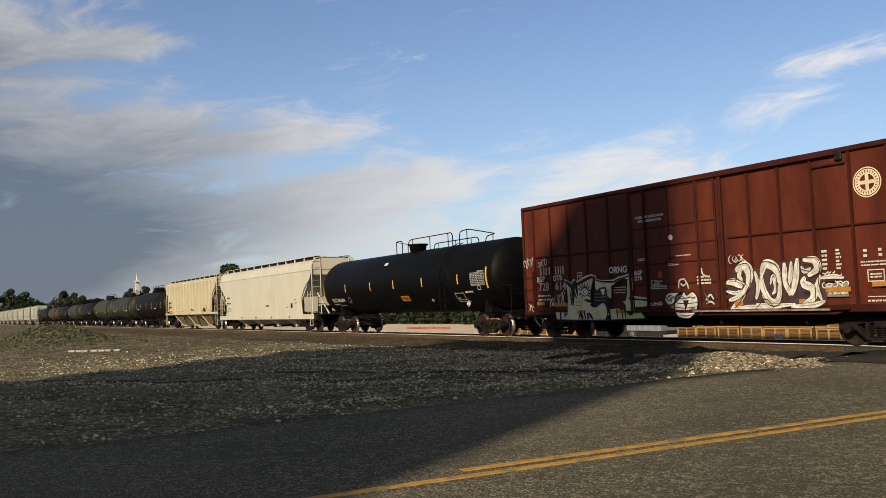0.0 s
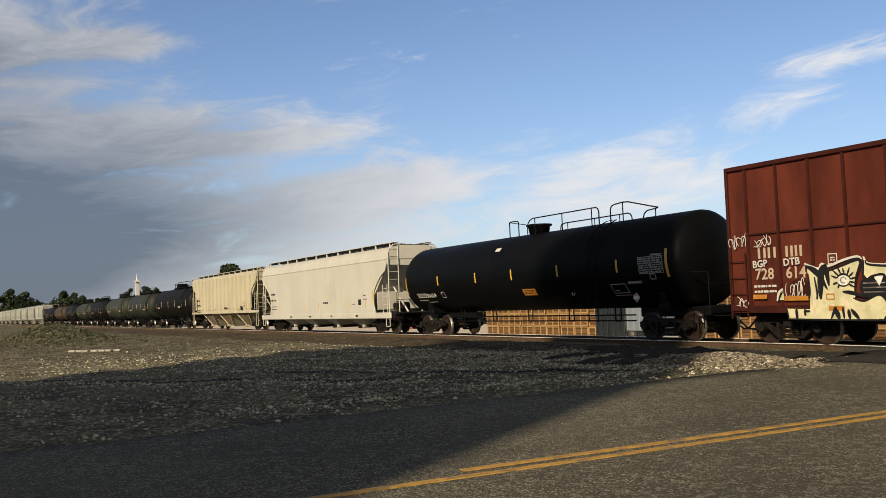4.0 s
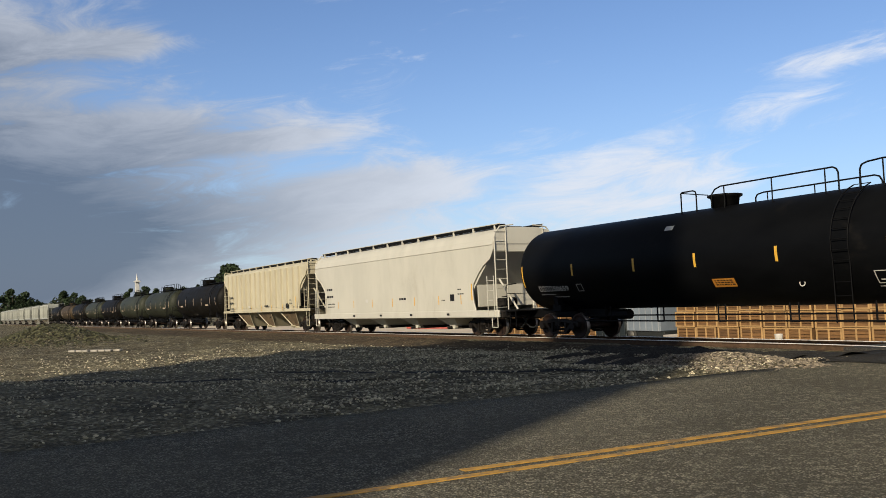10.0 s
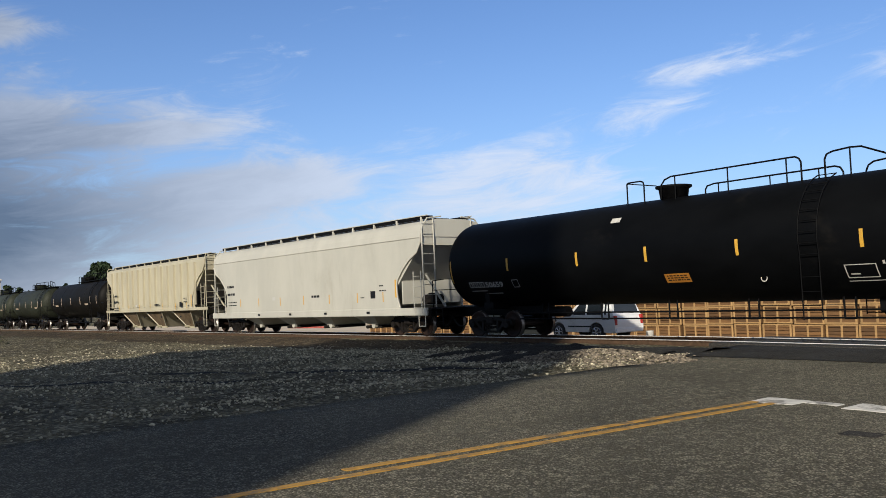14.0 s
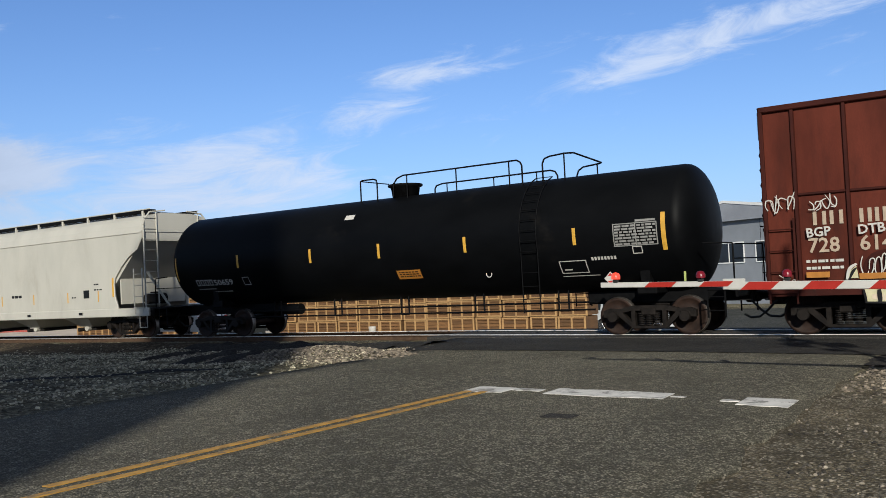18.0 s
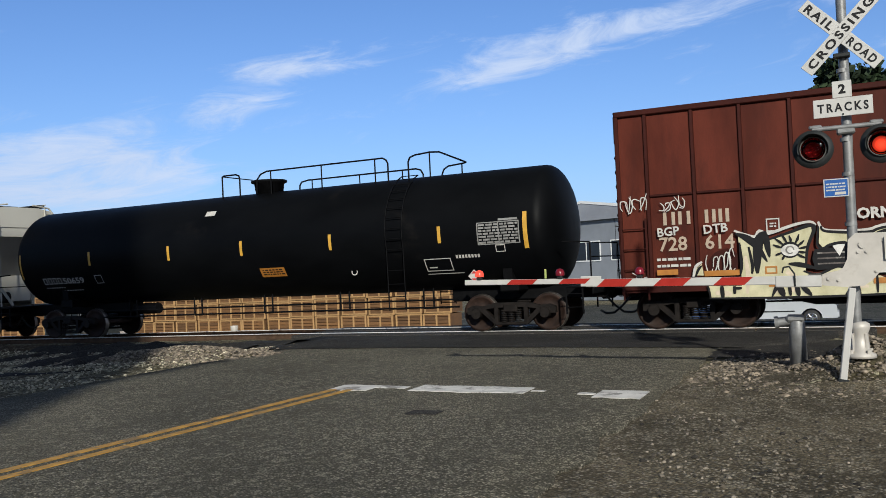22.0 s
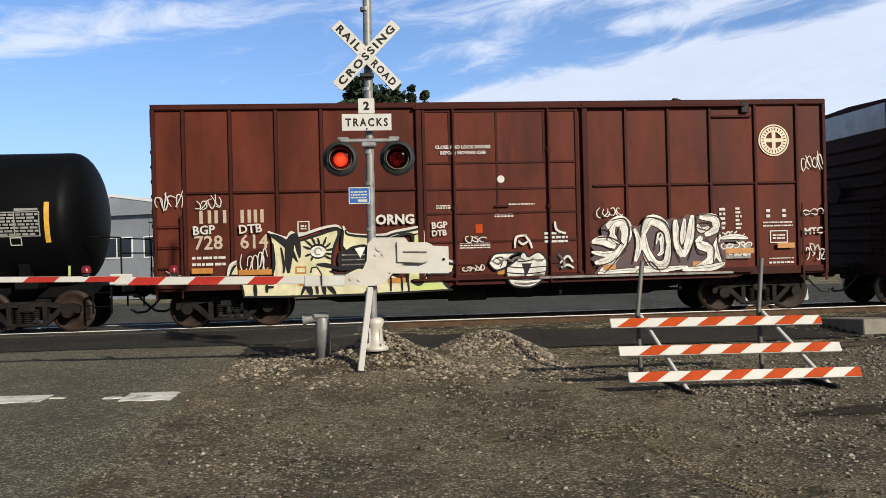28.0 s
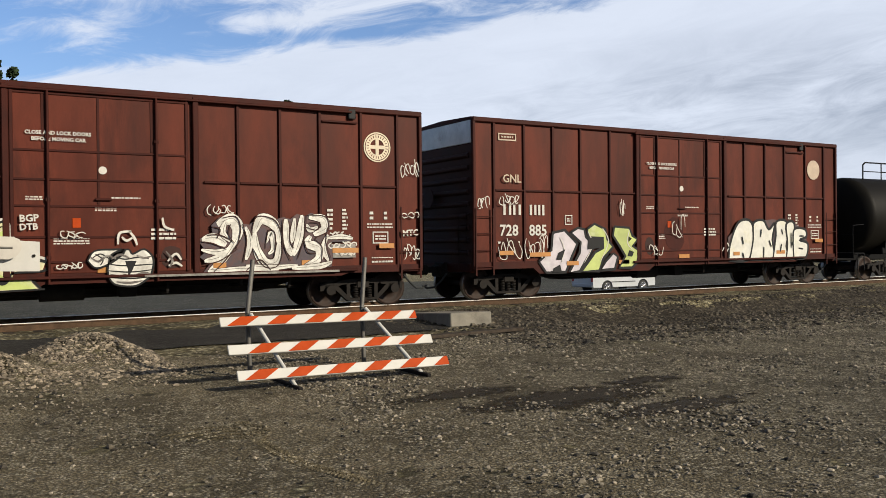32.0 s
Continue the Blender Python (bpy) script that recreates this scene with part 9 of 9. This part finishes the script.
def tyre_track(cx, cy, radius, a0, a1, n, wide, label):
    """Tread prints pressed into the dirt: low ridges along an arc."""
    k = Kit()
    for i in range(n):
        a = math.radians(a0 + (a1 - a0) * i / (n - 1))
        x, y = cx + radius * math.cos(a), cy + radius * math.sin(a)
        for s in (-1, 1):
            m = pose(x + s * wide * 0.25 * math.cos(a), y + s * wide * 0.25 * math.sin(a), height(x, y) + 0.008, 0, 0, math.degrees(a) + s * 24)
            k.box((0, 0, 0), (wide * 0.5, 0.016, 0.018) if wide > 0.1 else (wide, 0.07, 0.02), 0.006, m)
    ob = new("tyre_track", mesh_of("tyre_track", k))
    ob.data.materials.append(M["dirt"])
    return tagged(ob, label, "tyre track", "tyre prints", "stuff")


for q in range(5):
    tyre_track(2.2, 7.35, 0.35 + 0.11 * q, 25 + 6 * q, 120, 22, 0.035, "curved tyre scuff in the dirt")
tyre_track(8.4, 7.2, 5.9, 170, 196, 60, 0.14, "faint tyre tread print in the dirt")


def on_track(x, y):
    """A car's place on the line, tipped with the grade."""
    a, b = grade(x - 7.0), grade(x + 7.0)
    return pose(x, y, (a + b) / 2, 0, -math.degrees(math.atan((b - a) / 14.0)), 0)


def motions():
    """The train rolls in and stops; road traffic passes behind it."""
    times = [i * 0.5 for i in range(35)] + [32.0]
    fine_t = [i * 0.2 for i in range(86)] + [32.0]
    rest = {car.name: car.matrix_basis.translation.copy() for car, _ in TRAIN}
    for car, slack in TRAIN:
        p = rest[car.name]
        walk(car, [(t, on_track(p.x + gone(t, slack), p.y)) for t in times])
    for ws, x, car in ROLLING:
        rows = [(t, pose(x, 0, WHEEL_R, 0, math.degrees(gone(t, SLACK[car.name]) / WHEEL_R), 0)) for t in fine_t]
        walk(ws, rows)
    # the two lamps flash in turn: added discs swing bright sides forward, then away
    period = 1.40
    for bulb, x, y, z, lag in FLASHERS:
        start = 1.10 - period + lag
        swings = [(start + n * period / 2, n) for n in range(60) if 0.1 < start + n * period / 2 < 31.8]
        rows = [(0.0, pose(x, y, z, 0, 0, 180.0 * (swings[0][1] - 1)))]
        for when, n in swings:
            rows += [(when + 0.03 * i, pose(x, y, z, 0, 0, 180.0 * (n - 1) + 45.0 * i)) for i in range(5)]
        walk(bulb, rows + [(32.0, pose(x, y, z, 0, 0, 180.0 * swings[-1][1]))])
    for v, rows in TRAFFIC:
        walk(v, rows)


ties()
motions()
